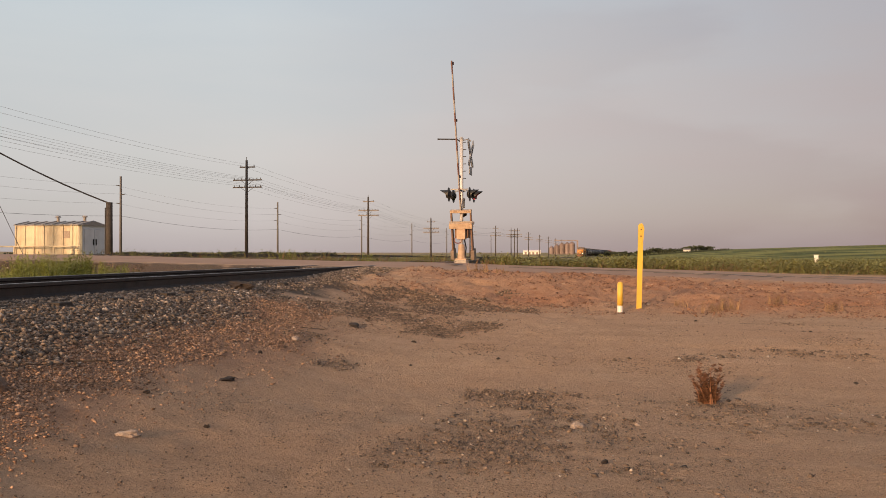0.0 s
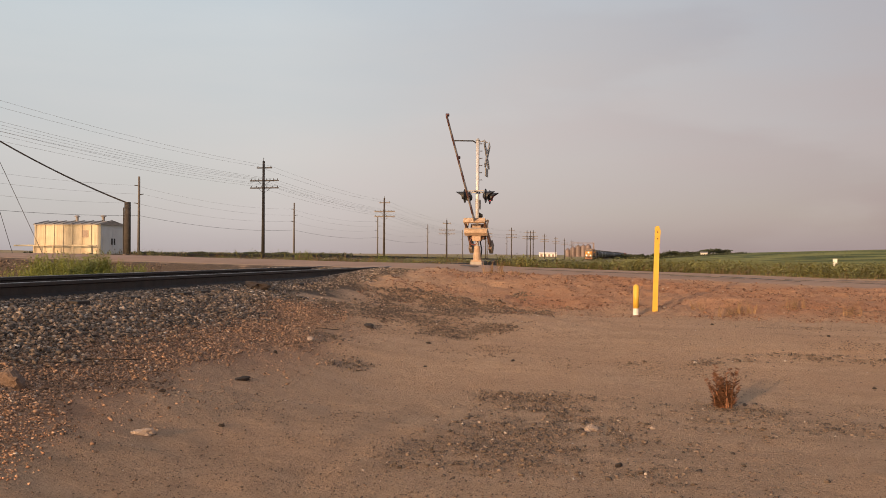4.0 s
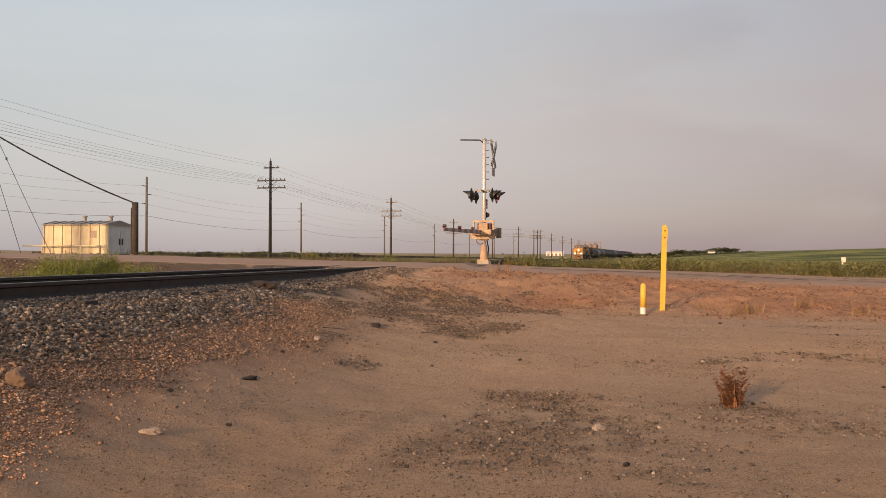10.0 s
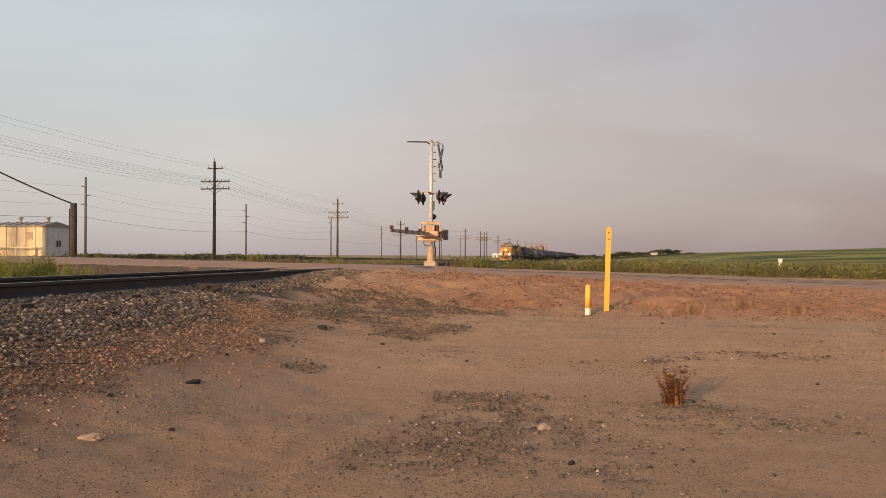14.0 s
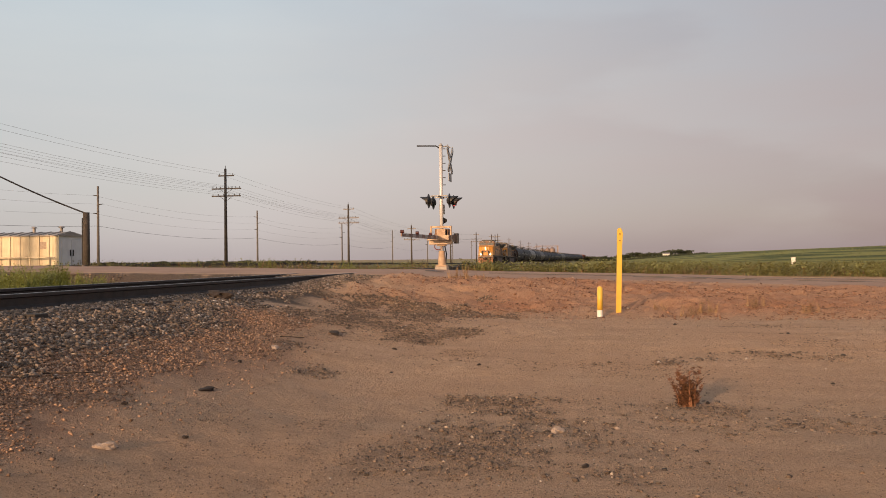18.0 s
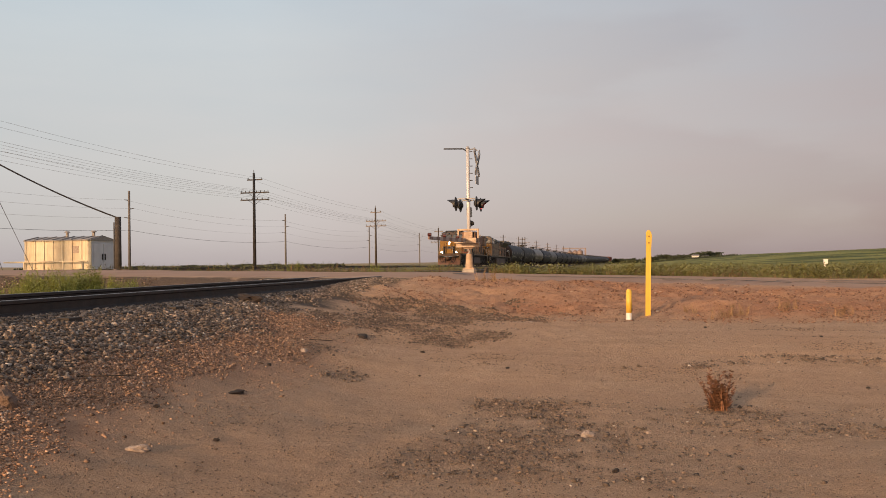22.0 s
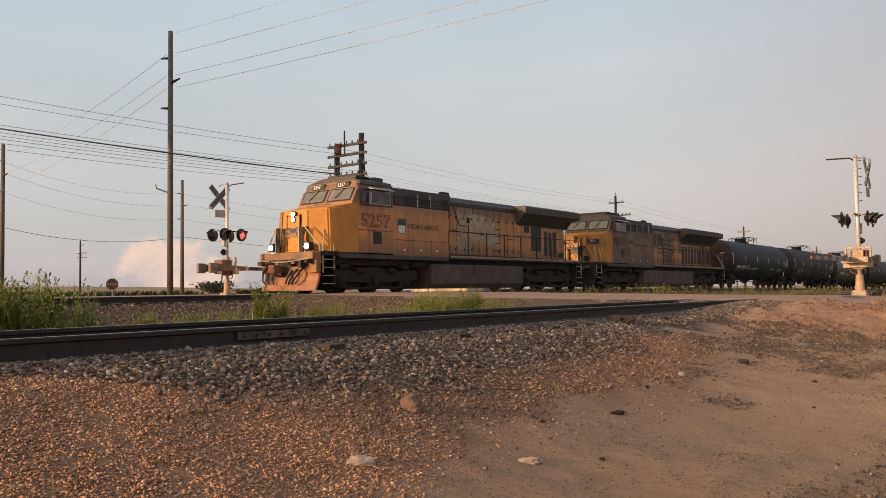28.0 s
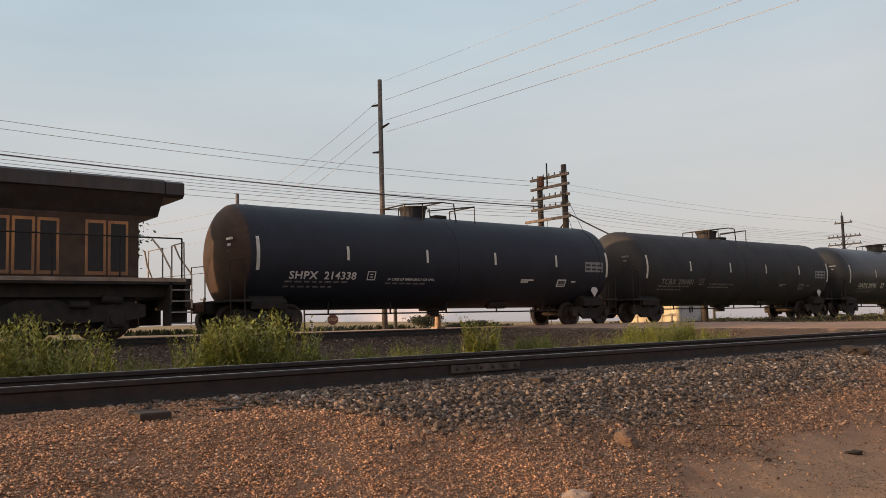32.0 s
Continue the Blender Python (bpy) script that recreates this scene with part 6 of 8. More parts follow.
    part("yoke_bar", box(B(), -0.39, 0.39, -0.24, -0.18, 0.36, 0.43, 0.01), "yoke", arm)
    part("arm_bracket", box(B(), -0.39, 0.39, -0.80, -0.70, -0.09, 0.09, 0.01), "yoke", arm)
    n = 12
    L0, L1 = 0.75, 6.05
    for k in range(n):
        a, z = L0 + (L1 - L0) * k / n, L0 + (L1 - L0) * (k + 1) / n
        h = 0.075 - 0.03 * k / n
        part("arm_stripe", box(B(), -0.02, 0.02, -z, -a, -h, h, 0.004), "armred" if k % 2 else "armwhite", arm)
    for k in (2.0, 4.0, 5.95):
        part("arm_lamp", cyl(B(), (-0.05, -k, 0.10), (0.05, -k, 0.10), 0.05, seg=12), "lens_dark", arm)
    part("conduit", tube(B(), [(0.1, 0.12, 0.1), (0.14, 0.16, 0.5), (0.05, 0.2, 0.9), (0.1, 0.1, 1.1)], 0.025), "black", cs)
    cs.rotation_euler = (0, 0, radians(facing))
    return cs, arm


# tan base colour holds warm sunlight on bare metal; the dirt is separate
M["casting"] = mat("sunlit_casting", (0.47, 0.34, 0.24), 0.6, var=0.2, scale=6, dirt=(0.26, 0.15, 0.09), dirt_amt=0.6, dirt_scale=4)
M["weight"] = mat("weight_paint", (0.23, 0.185, 0.155), 0.6, var=0.2, scale=6, dirt=(0.16, 0.10, 0.07), dirt_amt=0.6, dirt_scale=4)
M["mastpaint"] = mat("mast_paint", (0.60, 0.60, 0.62), 0.4, 0.25, var=0.06, scale=5)
# galvanised yoke, with the sun's warm reflection put into its colour
M["yoke"] = mat("sunlit_yoke_steel", (0.50, 0.38, 0.27), 0.55, var=0.2, scale=6, dirt=(0.25, 0.13, 0.08), dirt_amt=0.6, dirt_scale=5)
M["drivebox"] = mat("drive_box_paint", (0.20, 0.105, 0.065), 0.6, var=0.25, scale=6, dirt=(0.14, 0.09, 0.06), dirt_amt=0.7, dirt_scale=4)
M["concrete"] = mat("concrete", (0.40, 0.36, 0.32), 0.9, var=0.15, scale=5, bump=0.3)
M["signback"] = mat("sign_back", (0.30, 0.29, 0.28), 0.5, 0.4, var=0.1)
M["armred"] = mat("arm_red", (0.17, 0.085, 0.07), 0.5, var=0.1)
M["armwhite"] = mat("arm_white", (0.34, 0.30, 0.27), 0.5, var=0.1)
sig_near, arm_near = crossing_signal("crossing_signal", "crossing signal with aluminium mast, red flashers and gate arm", 0)
sig_near.location = (-5.9, 29.5, 1.06)
sig_far, arm_far = crossing_signal("crossing_signal", "crossing signal beyond the main line, gate arm down", 180)
sig_far.location = (-24.75, 19.2, 1.27)
sig_far.scale = (0.92, 0.92, 0.915)


# ---- poles ----
def place(az, d):
    """A spot d metres off in a direction counted to the left of the tracks' run."""
    return -math.sin(radians(az)) * d, math.cos(radians(az)) * d


def telegraph_pole(x, y, h, label):
    tp = thing("telegraph_pole", label, "utility pole", "telegraph poles", at=pose(x, y, land_z(x, y)))
    part("pole", cyl(B(), (0, 0, -0.5), (0, 0, h), 0.17, 0.11, seg=12), "wood", tp, smooth=True)
    part("pole_top_pin", cyl(B(), (0, 0, h), (0, 0, h + 0.3), 0.03), "insul", tp)
    for z, w, n in ((h - 0.65, 0.80, 2), (h - 1.9, 1.5, 8), (h - 2.6, 1.5, 6)):
        ca = part("crossarm", box(B(), -w, w, 0.12, 0.22, z - 0.06, z + 0.06, 0.01), "woodgrey", tp)
        for k in range(n):
            xx = -w + 0.12 + (2 * w - 0.24) * k / (n - 1)
            part("insulator", cyl(B(), (xx, 0.17, z + 0.06), (xx, 0.17, z + 0.22), 0.045, 0.03, seg=8), "insul", ca)
        if w > 1:
            part("brace", tube(B(), [(-0.7, 0.1, z), (0, 0.12, z - 0.5), (0.7, 0.1, z)], 0.02), "wire", ca)
    return tp


M["woodpale"] = mat("weathered_pole", (0.125, 0.115, 0.112), 0.85, var=0.25, scale=4, bump=0.4, bscale=25)
LINE_X = -36.0
pole_ys = [74.4, 112.8, 151, 190, 228, 267, 305, 344, 382, 421, 460]
POLE_H = {112.8: 8.5, 151: 7.3, 190: 7.9, 228: 8.8}
for y in pole_ys:
    telegraph_pole(LINE_X, y, POLE_H.get(y, 9.25), "wooden telegraph pole with three crossarms and insulators")


def h_frame():
    x, y = LINE_X, 37.3
    hp = thing("h_frame_pole", "twin wooden poles tied by five crossarms and an X brace", "utility pole", at=pose(x, y, land_z(x, y), 0, 0, 0))
    part("pole", cyl(B(), (-1.05, 0, -0.5), (-1.05, 0, 9.35), 0.22, 0.17, seg=14), "wood", hp, smooth=True)
    part("pole", cyl(B(), (1.05, 0, -0.5), (1.05, 0, 9.85), 0.22, 0.17, seg=14), "wood", hp, smooth=True)
    for k, z in enumerate((9.2, 8.6, 7.95, 7.3, 6.6)):
        a = -1.6 if k < 4 else -2.2
        ca = part("crossarm", box(B(), a, 1.65, -0.30, -0.16, z - 0.08, z + 0.08, 0.012), "woodgrey", hp)
        if k in (0, 2, 3):
            for q in range(7):
                part("insulator", cyl(B(), (-1.45 + 0.48 * q, -0.22, z + 0.08), (-1.45 + 0.48 * q, -0.22, z + 0.26), 0.05, 0.03, seg=8), "insul", ca)
    part("x_brace", tube(B(), [(-1.0, -0.1, 6.2), (1.0, -0.1, 4.6)], 0.05), "wood", hp)
    part("x_brace", tube(B(), [(1.0, -0.12, 6.2), (-1.0, -0.12, 4.6)], 0.05), "wood", hp)
    part("transformer", cyl(B(), (-0.5, -0.45, 8.7), (-0.5, -0.45, 9.3), 0.2, seg=14), "rust", hp)
    part("aerial", cyl(B(), (-0.1, -0.3, 8.6), (-0.1, -0.3, 10.1), 0.05), "wire", hp)
    part("terminal_box", box(B(), 1.15, 1.42, -0.35, -0.1, 7.35, 8.0), "under", hp)
    for p, q in (((1.1, 0, 8.0), (3.9, 2.0, 0.0)), ((1.1, 0, 7.0), (2.3, 1.6, 0.0)), ((-2.1, -0.2, 6.5), (-2.1, -0.2, 0.1)), ((-0.3, -0.2, 6.5), (-0.3, -0.2, 0.1))):
        g = part("guy_wire", tube(B(), [p, q], 0.014), "wire", hp)
        m = [a + (b - a) * 0.35 for a, b in zip(p, q)]
        part("strain_insulator", cyl(B(), (m[0], m[1], m[2] - 0.08), (m[0], m[1], m[2] + 0.08), 0.05, seg=8), "insul", g)
    return hp


h_frame()


def power_pole(x, y, h, label, thick=0.15, lean=0.0):
    pp = thing("power_pole", label, "utility pole", "power line poles", at=pose(x, y, land_z(x, y), 0, lean, 0))
    part("pole", cyl(B(), (0, 0, -0.5), (0, 0, h), thick * 1.35, thick, seg=12), "woodpale", pp, smooth=True)
    for k, z in enumerate((h - 1.5, h - 2.9, h - 4.3)):
        sx = 1 if k % 2 else -1
        part("insulator", cyl(B(), (0, 0, z), (sx * 0.85, 0, z + 0.12), 0.085, 0.05, seg=8), "under", pp)
    return pp


for y in (54.8, 117, 177, 238, 297, 357, 417, 477):
    power_pole(-78, y, 12.6, "tall wooden power pole with side insulators", 0.16)
px, py = place(44.4 + 11.32, 48)
TALL = (px, py)
tall_pole = power_pole(px, py, 14.6, "very tall grey power pole beside the road", 0.125)
px, py = place(49.7 + 11.32, 140)
pp = telegraph_pole(px, py, 8.6, "distant wooden pole with short crossarms")
PW = place(23.05 + 11.32, 50)
po = thing("stub_pole", "short thick wooden pole beside the metal shed", "utility pole", at=pose(PW[0], PW[1], land_z(*PW)))
part("pole", cyl(B(), (0, 0, -0.4), (0, 0, 3.0), 0.19, 0.17, seg=14), "wood", po, smooth=True)
part("cable_riser", tube(B(), [(-0.25, 0, 0), (-0.25, 0, 2.7)], 0.03), "wire", po)


# ---- metal shed ----
def shed():
    a, b = place(28.35 + 11.32, 60), place(24.65 + 11.32, 57)
    ang = math.degrees(math.atan2(b[1] - a[1], b[0] - a[0]))
    L = math.hypot(b[0] - a[0], b[1] - a[1])
    Wd = 2.4
    h = 1.95
    sh = thing("metal_shed", "cream ribbed metal equipment shed with grey door end", "shed", at=pose(a[0], a[1], land_z(*a) - 0.05, 0, 0, ang))
    part("wall", box(B(), 0, L, 0, 0.06, 0, h), "cream", sh, "cream front wall")
    part("wall", box(B(), 0, L, Wd - 0.06, Wd, 0, h), "cream", sh)
    part("wall", box(B(), 0, 0.06, 0.06, Wd - 0.06, 0, h), "cream", sh)
    part("end_wall", box(B(), L - 0.06, L, 0.06, Wd - 0.06, 0, h), "shedgrey", sh, "grey end wall")
    n = 7
    for k in range(n + 1):
        x = L * k / n
        part("wall_rib", box(B(), x - 0.05, x + 0.05, -0.05, 0.0, 0.02, h - 0.02, 0.01), "cream", sh)
    bm = prism(B(), [(-0.1, h), (Wd + 0.1, h), (Wd + 0.1, h + 0.05), (Wd / 2, h + 0.30), (-0.1, h + 0.05)], "x", -0.1, L + 0.1)
    rf = part("roof", bm, "shedroof", sh, "low grey metal roof")
    for k in range(n + 1):
        x = L * k / n
        bm = box(B(), -0.03, 0.03, 0, Wd / 2 + 0.1, 0, 0.05)
        bm.transform(Matrix.Translation((x, -0.1, h + 0.05)) @ pose(0, 0, 0, math.degrees(math.atan2(0.25, Wd / 2 + 0.1))))
        part("roof_seam", bm, "shedroof", rf)
    for x in (L * 0.45, L * 0.86):
        v = part("roof_vent", cyl(B(), (x, Wd / 2, h + 0.2), (x, Wd / 2, h + 0.56), 0.09), "shedroof", rf)
        part("vent_cap", cyl(B(), (x, Wd / 2, h + 0.56), (x, Wd / 2, h + 0.66), 0.2, 0.12), "shedroof", v)
    for k in range(2):
        y0 = 0.25 + k * 0.97
        d = part("door", box(B(), L, L + 0.04, y0, y0 + 0.93, 0.08, 1.72, 0.01), "shedgrey", sh)
        part("door_handle", box(B(), L + 0.04, L + 0.09, y0 + (0.78 if k == 0 else 0.08), y0 + (0.86 if k == 0 else 0.16), 0.7, 1.1), "black", d)
    part("notice", box(B(), L * 0.73, L * 0.82, -0.02, -0.005, 1.15, 1.6), "rock_pale", sh)
    part("pipe_rail", tube(B(), [(-1.2, -0.5, 0.62), (L + 0.1, -0.5, 0.62)], 0.05), "cream", sh, "cream pipe rail in front")
    for k in range(4):
        x = 0.3 + (L - 0.5) * k / 3
        part("rail_post", tube(B(), [(x, -0.5, -0.2), (x, -0.5, 0.62)], 0.05), "cream", sh)
    return sh


shed()


# ---- yellow markers ----
def markers():
    x, y = place(-11.93 + 11.32, 15.4)
    z = land_z(x, y)
    mk = thing("marker_post", "tall yellow utility marker post with a folded top", "marker post", at=pose(x, y, z, 0, 1.5, 12))
    bm = prism(B(), [(-0.055, -0.02), (0.055, -0.02), (0.055, 0.0), (0.02, 0.012), (-0.02, 0.012), (-0.055, 0.0)], "z", -0.3, 1.50)
    for v in bm.verts:
        v.co.x *= 0.82
    part("post", bm, "marker", mk)
    part("head", prism(B(), [(-0.045, 1.18), (0.0, 1.16), (0.045, 1.22), (0.056, 1.44), (0.016, 1.53), (-0.037, 1.52)], "y", -0.03, -0.02), "marker", mk)
    for k in range(2):
        part("bolt", cyl(B(), (0, -0.04, 1.30 + k * 0.12), (0, -0.02, 1.30 + k * 0.12), 0.012, seg=8), "rust", mk)
    x, y = place(-10.7 + 11.32, 15.0)
    z = land_z(x, y)
    st = thing("marker_stub", "short yellow round marker with a white base", "marker post", at=pose(x, y, z, 0, 0.6, 0))
    bm = cyl(B(), (0, 0, 0.13), (0, 0, 0.50), 0.05, seg=16)
    bmesh.ops.create_uvsphere(bm, u_segments=16, v_segments=8, radius=0.05, matrix=Matrix.Translation((0, 0, 0.50)))
    part("post", bm, "marker", st, smooth=True)
    part("base_band", cyl(B(), (0, 0, -0.2), (0, 0, 0.13), 0.049, seg=16), "white", st)


markers()




# ---- wires ----
def wire(a, z, sag, r=0.014, material="wirethin", seg=14):
    bm = B()
    a, z = Vector(a), Vector(z)
    pts = []
    for k in range(seg + 1):
        t = k / seg
        p = a.lerp(z, t)
        p.z -= sag * 4 * t * (1 - t)
        pts.append(p)
    tube(bm, pts, r, 5)
    label = "thin overhead wire between poles" if material == "wirethin" else "thick black overhead cable between poles"
    return solid("overhead_wire", bm, material, label, "wire", "overhead wires")


def pole_base(x, y):
    return land_z(x, y)


line = [0.2, 37.3] + pole_ys[:6]
telegraph_pole(LINE_X, 0.2, 9.25, "wooden telegraph pole with three crossarms and insulators")
for a, z in zip(line[:-1], line[1:]):
    ba, bz = pole_base(LINE_X, a) + POLE_H.get(a, 9.25) - 9.25, pole_base(LINE_X, z) + POLE_H.get(z, 9.25) - 9.25
    for h, offs in ((8.75, (-0.7, 0.7)), (7.5, (-1.38, -0.6, 0.2, 0.98)), (6.85, (-1.0, 0.45, 1.38))):
        for dx in offs:
            wire((LINE_X + dx, a + 0.17, ba + h), (LINE_X + dx, z + 0.17, bz + h), 0.35, 0.011 if a < 30 else 0.007)
bh = pole_base(LINE_X, 37.3)
wire((LINE_X - 1.0, 37.1, bh + 7.5), (LINE_X - 1.0, 0.2, pole_base(LINE_X, 0.2) + 7.75), 0.25, 0.035, "wire")
wire((LINE_X + 1.5, 37.1, bh + 6.75), (PW[0], PW[1], pole_base(*PW) + 2.95), 0.22, 0.045, "wire")

# power line behind
corner = (-78.0, 35.7)
cp = power_pole(*corner, 14.0, "tall corner power pole with a street lamp arm", 0.17)
arm_l = part("lamp_arm", tube(B(), [(0, 0, 5.2), (-1.2, -0.9, 5.9), (-2.3, -1.6, 5.9)], 0.05), "galv", cp)
part("lamp_head", box(B(), -2.9, -2.2, -1.9, -1.4, 5.82, 5.97, 0.04), "galv", arm_l)
ys = [35.7, 54.8, 117, 177, 238, 297, 357, 417]
for a, z in zip(ys[:-1], ys[1:]):
    ba = pole_base(-78, a) + (1.4 if a < 40 else 0)
    bz = pole_base(-78, z)
    for k in range(3):
        h = 12.6 - 1.4 - 1.4 * k
        sx = 0.75 if k % 2 else -0.75
        wire((-78 + sx, a, ba + h), (-78 + sx, z, bz + h), 1.0, 0.012)
    wire((-78, a, pole_base(-78, a) + 6.4), (-78, z, bz + 6.4), 0.9, 0.022, "wire")
wire((-78, 35.7, pole_base(-78, 35.7) + 6.4), (-120, 12, 7.6), 0.6, 0.03, "wire")
for k in range(3):
    wire((-78 - 0.6, 35.7, pole_base(-78, 35.7) + 12.6 - 1.4 * k), (-130, 16, 13.5 - 1.4 * k), 0.8, 0.016)
# wires along the road from the tall pole, passing overhead to the far side of the lot
tb = pole_base(*TALL)
end_pole = power_pole(34.0, 27.5, 14.6, "tall power pole across the lot", 0.15)
cb = pole_base(-78, 35.7)
for k, h in enumerate((14.5, 13.35, 12.15, 11.45)):
    r = 0.007 if k == 0 else 0.012
    wire((TALL[0] + 0.3, 27.2, tb + h), (34.0, 27.2, pole_base(34, 27.5) + h + 0.9), 0.5, r, "wirethin", 24)
    if k:
        wire((TALL[0] - 0.4, TALL[1], tb + h), (-78, 35.7, cb + 12.6 - 1.4 * k + 1.4), 0.5, r, "wirethin")
part("line_switch", tube(B(), [(0, 0, 5.6), (-0.7, -0.4, 5.9), (-0.75, -0.42, 6.15)], 0.04), "insul", tall_pole)
for dx in (-1.0, 1.0):
    telegraph_pole(LINE_X + dx, 266, 9.4, "one of two paired telegraph poles far down the line")


# ---- plants ----
def blades(name, pts, heights, widths, lean, material, label, category, group="", kind="stuff", leaves=0, seed=1, leaf=1.0, fat=0.22):
    """Tapered ribbons bent over, with optional small leaves up the stem; pts are root places."""
    rg = np.random.RandomState(seed)
    n = len(pts)
    ang = rg.uniform(0, 2 * np.pi, n)
    dirx, diry = np.cos(ang), np.sin(ang)
    wa = rg.uniform(0, 2 * np.pi, n)
    wx, wy = np.cos(wa), np.sin(wa)
    V, Fc = [], []
    lev = (0.0, 0.4, 0.75, 1.0)
    rows = []
    for t in lev:
        off = lean * heights * t * t
        c = np.stack([pts[:, 0] + dirx * off, pts[:, 1] + diry * off, pts[:, 2] + heights * t * (1 - 0.25 * (lean * t) ** 2)], 1)
        w = widths * (1 - 0.85 * t)
        d = np.stack([wx * w, wy * w, np.zeros(n)], 1)
        rows.append((c - d, c + d, c))
    for a in range(4):
        V += [rows[a][0], rows[a][1]]
    Vv = np.concatenate(V)
    i = np.arange(n)
    for a in range(3):
        Fc.append(np.stack([i + 2 * a * n, i + (2 * a + 1) * n, i + (2 * a + 3) * n, i + (2 * a + 2) * n], 1))
    base = len(Vv)
    if leaves:
        extra, fe = [], []
        for k in range(leaves):
            t = rg.uniform(0.15, 1.0, n)
            off = lean * heights * t * t
            c = np.stack([pts[:, 0] + dirx * off, pts[:, 1] + diry * off, pts[:, 2] + heights * t * (1 - 0.25 * (lean * t) ** 2)], 1)
            a2 = rg.uniform(0, 2 * np.pi, n)
            L = leaf * heights * rg.uniform(0.05, 0.14, n) * (1.2 - 0.6 * t)
            d = np.stack([np.cos(a2) * L, np.sin(a2) * L, L * rg.uniform(0.1, 0.9, n)], 1)
            s2 = np.stack([-np.sin(a2) * L * fat, np.cos(a2) * L * fat, np.zeros(n)], 1)
            o = base + len(extra) * n
            extra += [c, c + d * 0.5 + s2, c + d, c + d * 0.5 - s2]
            fe.append(np.stack([i + o, i + o + n, i + o + 2 * n, i + o + 3 * n], 1))
        Vv = np.concatenate([Vv] + extra)
        Fc += fe
    me = arrays_mesh(name, Vv, np.concatenate(Fc), material)
    if label is None:
        return me
    return tagged(new(name, me), label, category, group, kind)


def clump_mesh(seed, r, h, n, material="leaf"):
    rg = np.random.RandomState(seed)
    rad = r * np.sqrt(rg.uniform(0, 1, n)) * 0.75
    a = rg.uniform(0, 2 * np.pi, n)
    pts = np.stack([rad * np.cos(a), rad * np.sin(a), np.full(n, -0.06)], 1)
    hh = h * rg.uniform(0.55, 1.0, n) * (1 - 0.35 * (rad / r) ** 2)
    return blades("weed_clump", pts, hh, np.full(n, 0.004) + h * 0.003, 0.30, material, None, "", leaves=17, seed=seed, leaf=0.95)


CLUMPS = [clump_mesh(11, 0.72, 0.85, 300), clump_mesh(12, 0.5, 0.6, 160), clump_mesh(13, 0.35, 0.4, 80), clump_mesh(14, 0.40, 0.8, 240)]
DRY = [clump_mesh(21, 0.25, 0.32, 45, "grassdry")]


def weed(x, y, k, s, label="bushy green weed between the tracks", dry=False):
    ob = new("weed_clump", (DRY if dry else CLUMPS)[k])
    ob.matrix_basis = pose(x, y, land_z(x, y) - 0.02, 0, 0, (x * 977 + y * 131) % 360) @ Matrix.Diagonal((s * 1.15, s * 1.15, s * 1.5, 1))
    return tagged(ob, label, "weed", "weeds beside the tracks")


for x, y, k, s in ((-11.2, 2.3, 0, 1.0), (-10.6, 1.5, 0, 0.95), (-11.8, 3.1, 1, 1.2), (-11.0, 4.65, 0, 0.9), (-10.9, 5.35, 0, 1.0), (-11.2, 5.0, 0, 0.95), (-11.0, 6.1, 3, 0.62), (-10.8, 6.5, 2, 1.1),
                   (-11.2, 7.9, 1, 0.75), (-11.6, 8.3, 2, 0.9), (-11.0, 9.3, 3, 0.92), (-11.2, 9.75, 1, 0.8), (-10.9, 10.7, 2, 0.8), (-11.2, 12.0, 2, 0.9), (-11.0, 13.8, 0, 0.72), (-10.8, 14.7, 0, 0.75), (-11.3, 15.2, 0, 0.7), (-11.6, 14.3, 0, 0.7), (-12.4, 16.2, 0, 0.6), (-12.6, 17.4, 0, 0.6), (-11.6, 16.9, 1, 0.8), (-10.6, 13.0, 1, 0.7),
                   (-10.6, 15.8, 2, 1.1), (-11.0, 16.5, 1, 0.75), (-11.8, 13.2, 2, 1.2), (-12.2, 14.4, 1, 0.7), (-13.5, 6.5, 2, 0.9), (-14.5, 9.5, 2, 0.8), (-15.5, 12.5, 2, 0.9), (-13.0, 3.6, 1, 0.8), (-14.0, 1.5, 1, 1.0), (-16.0, 7.5, 2, 0.8), (-12.6, 10.2, 2, 0.7), (-16.5, 15.0, 2, 0.8)):
    weed(x, y, k, s)
for k in range(46):
    rr = random.Random(1900 + k)
    weed(rr.uniform(-18.5, -9.8), rr.uniform(2.5, 18.5), rr.choice((2, 2, 1)), rr.uniform(0.45, 0.85), "low yellow-green weed in the ballast")
for k in range(26):
    rr = random.Random(900 + k)
    weed(rr.uniform(-20.8, -9.5), rr.uniform(29.6, 38), rr.choice((1, 2, 2)), rr.uniform(0.6, 1.0), "low green weed by the road")
for x, y, s in ((-3.4, 19.1, 1.2), (1.4, 15.2, 0.9), (1.7, 15.4, 0.8), (2.6, 15.9, 0.8), (3.4, 15.3, 0.7), (0.9, 15.7, 0.6), (-2.8, 18.6, 0.7), (5.2, 15.6, 0.8)):
    weed(x, y, 0, s, "tuft of dry straw-coloured grass", True)
rust = new("dead_weed", blades("dead_weed", np.array([[0.018 * (k % 7) - 0.06, 0.02 * math.sin(k), -0.03] for k in range(40)]), np.concatenate([np.linspace(0.26, 0.42, 16), np.linspace(0.14, 0.3, 24)]), np.full(40, 0.006), 0.3, "weedred", None, "", leaves=34, seed=5, leaf=1.3, fat=0.34))
rust.matrix_basis = pose(0.72, 8.15, land_z(0.72, 8.15)) @ Matrix.Diagonal((1.25, 1.1, 1.0, 1))
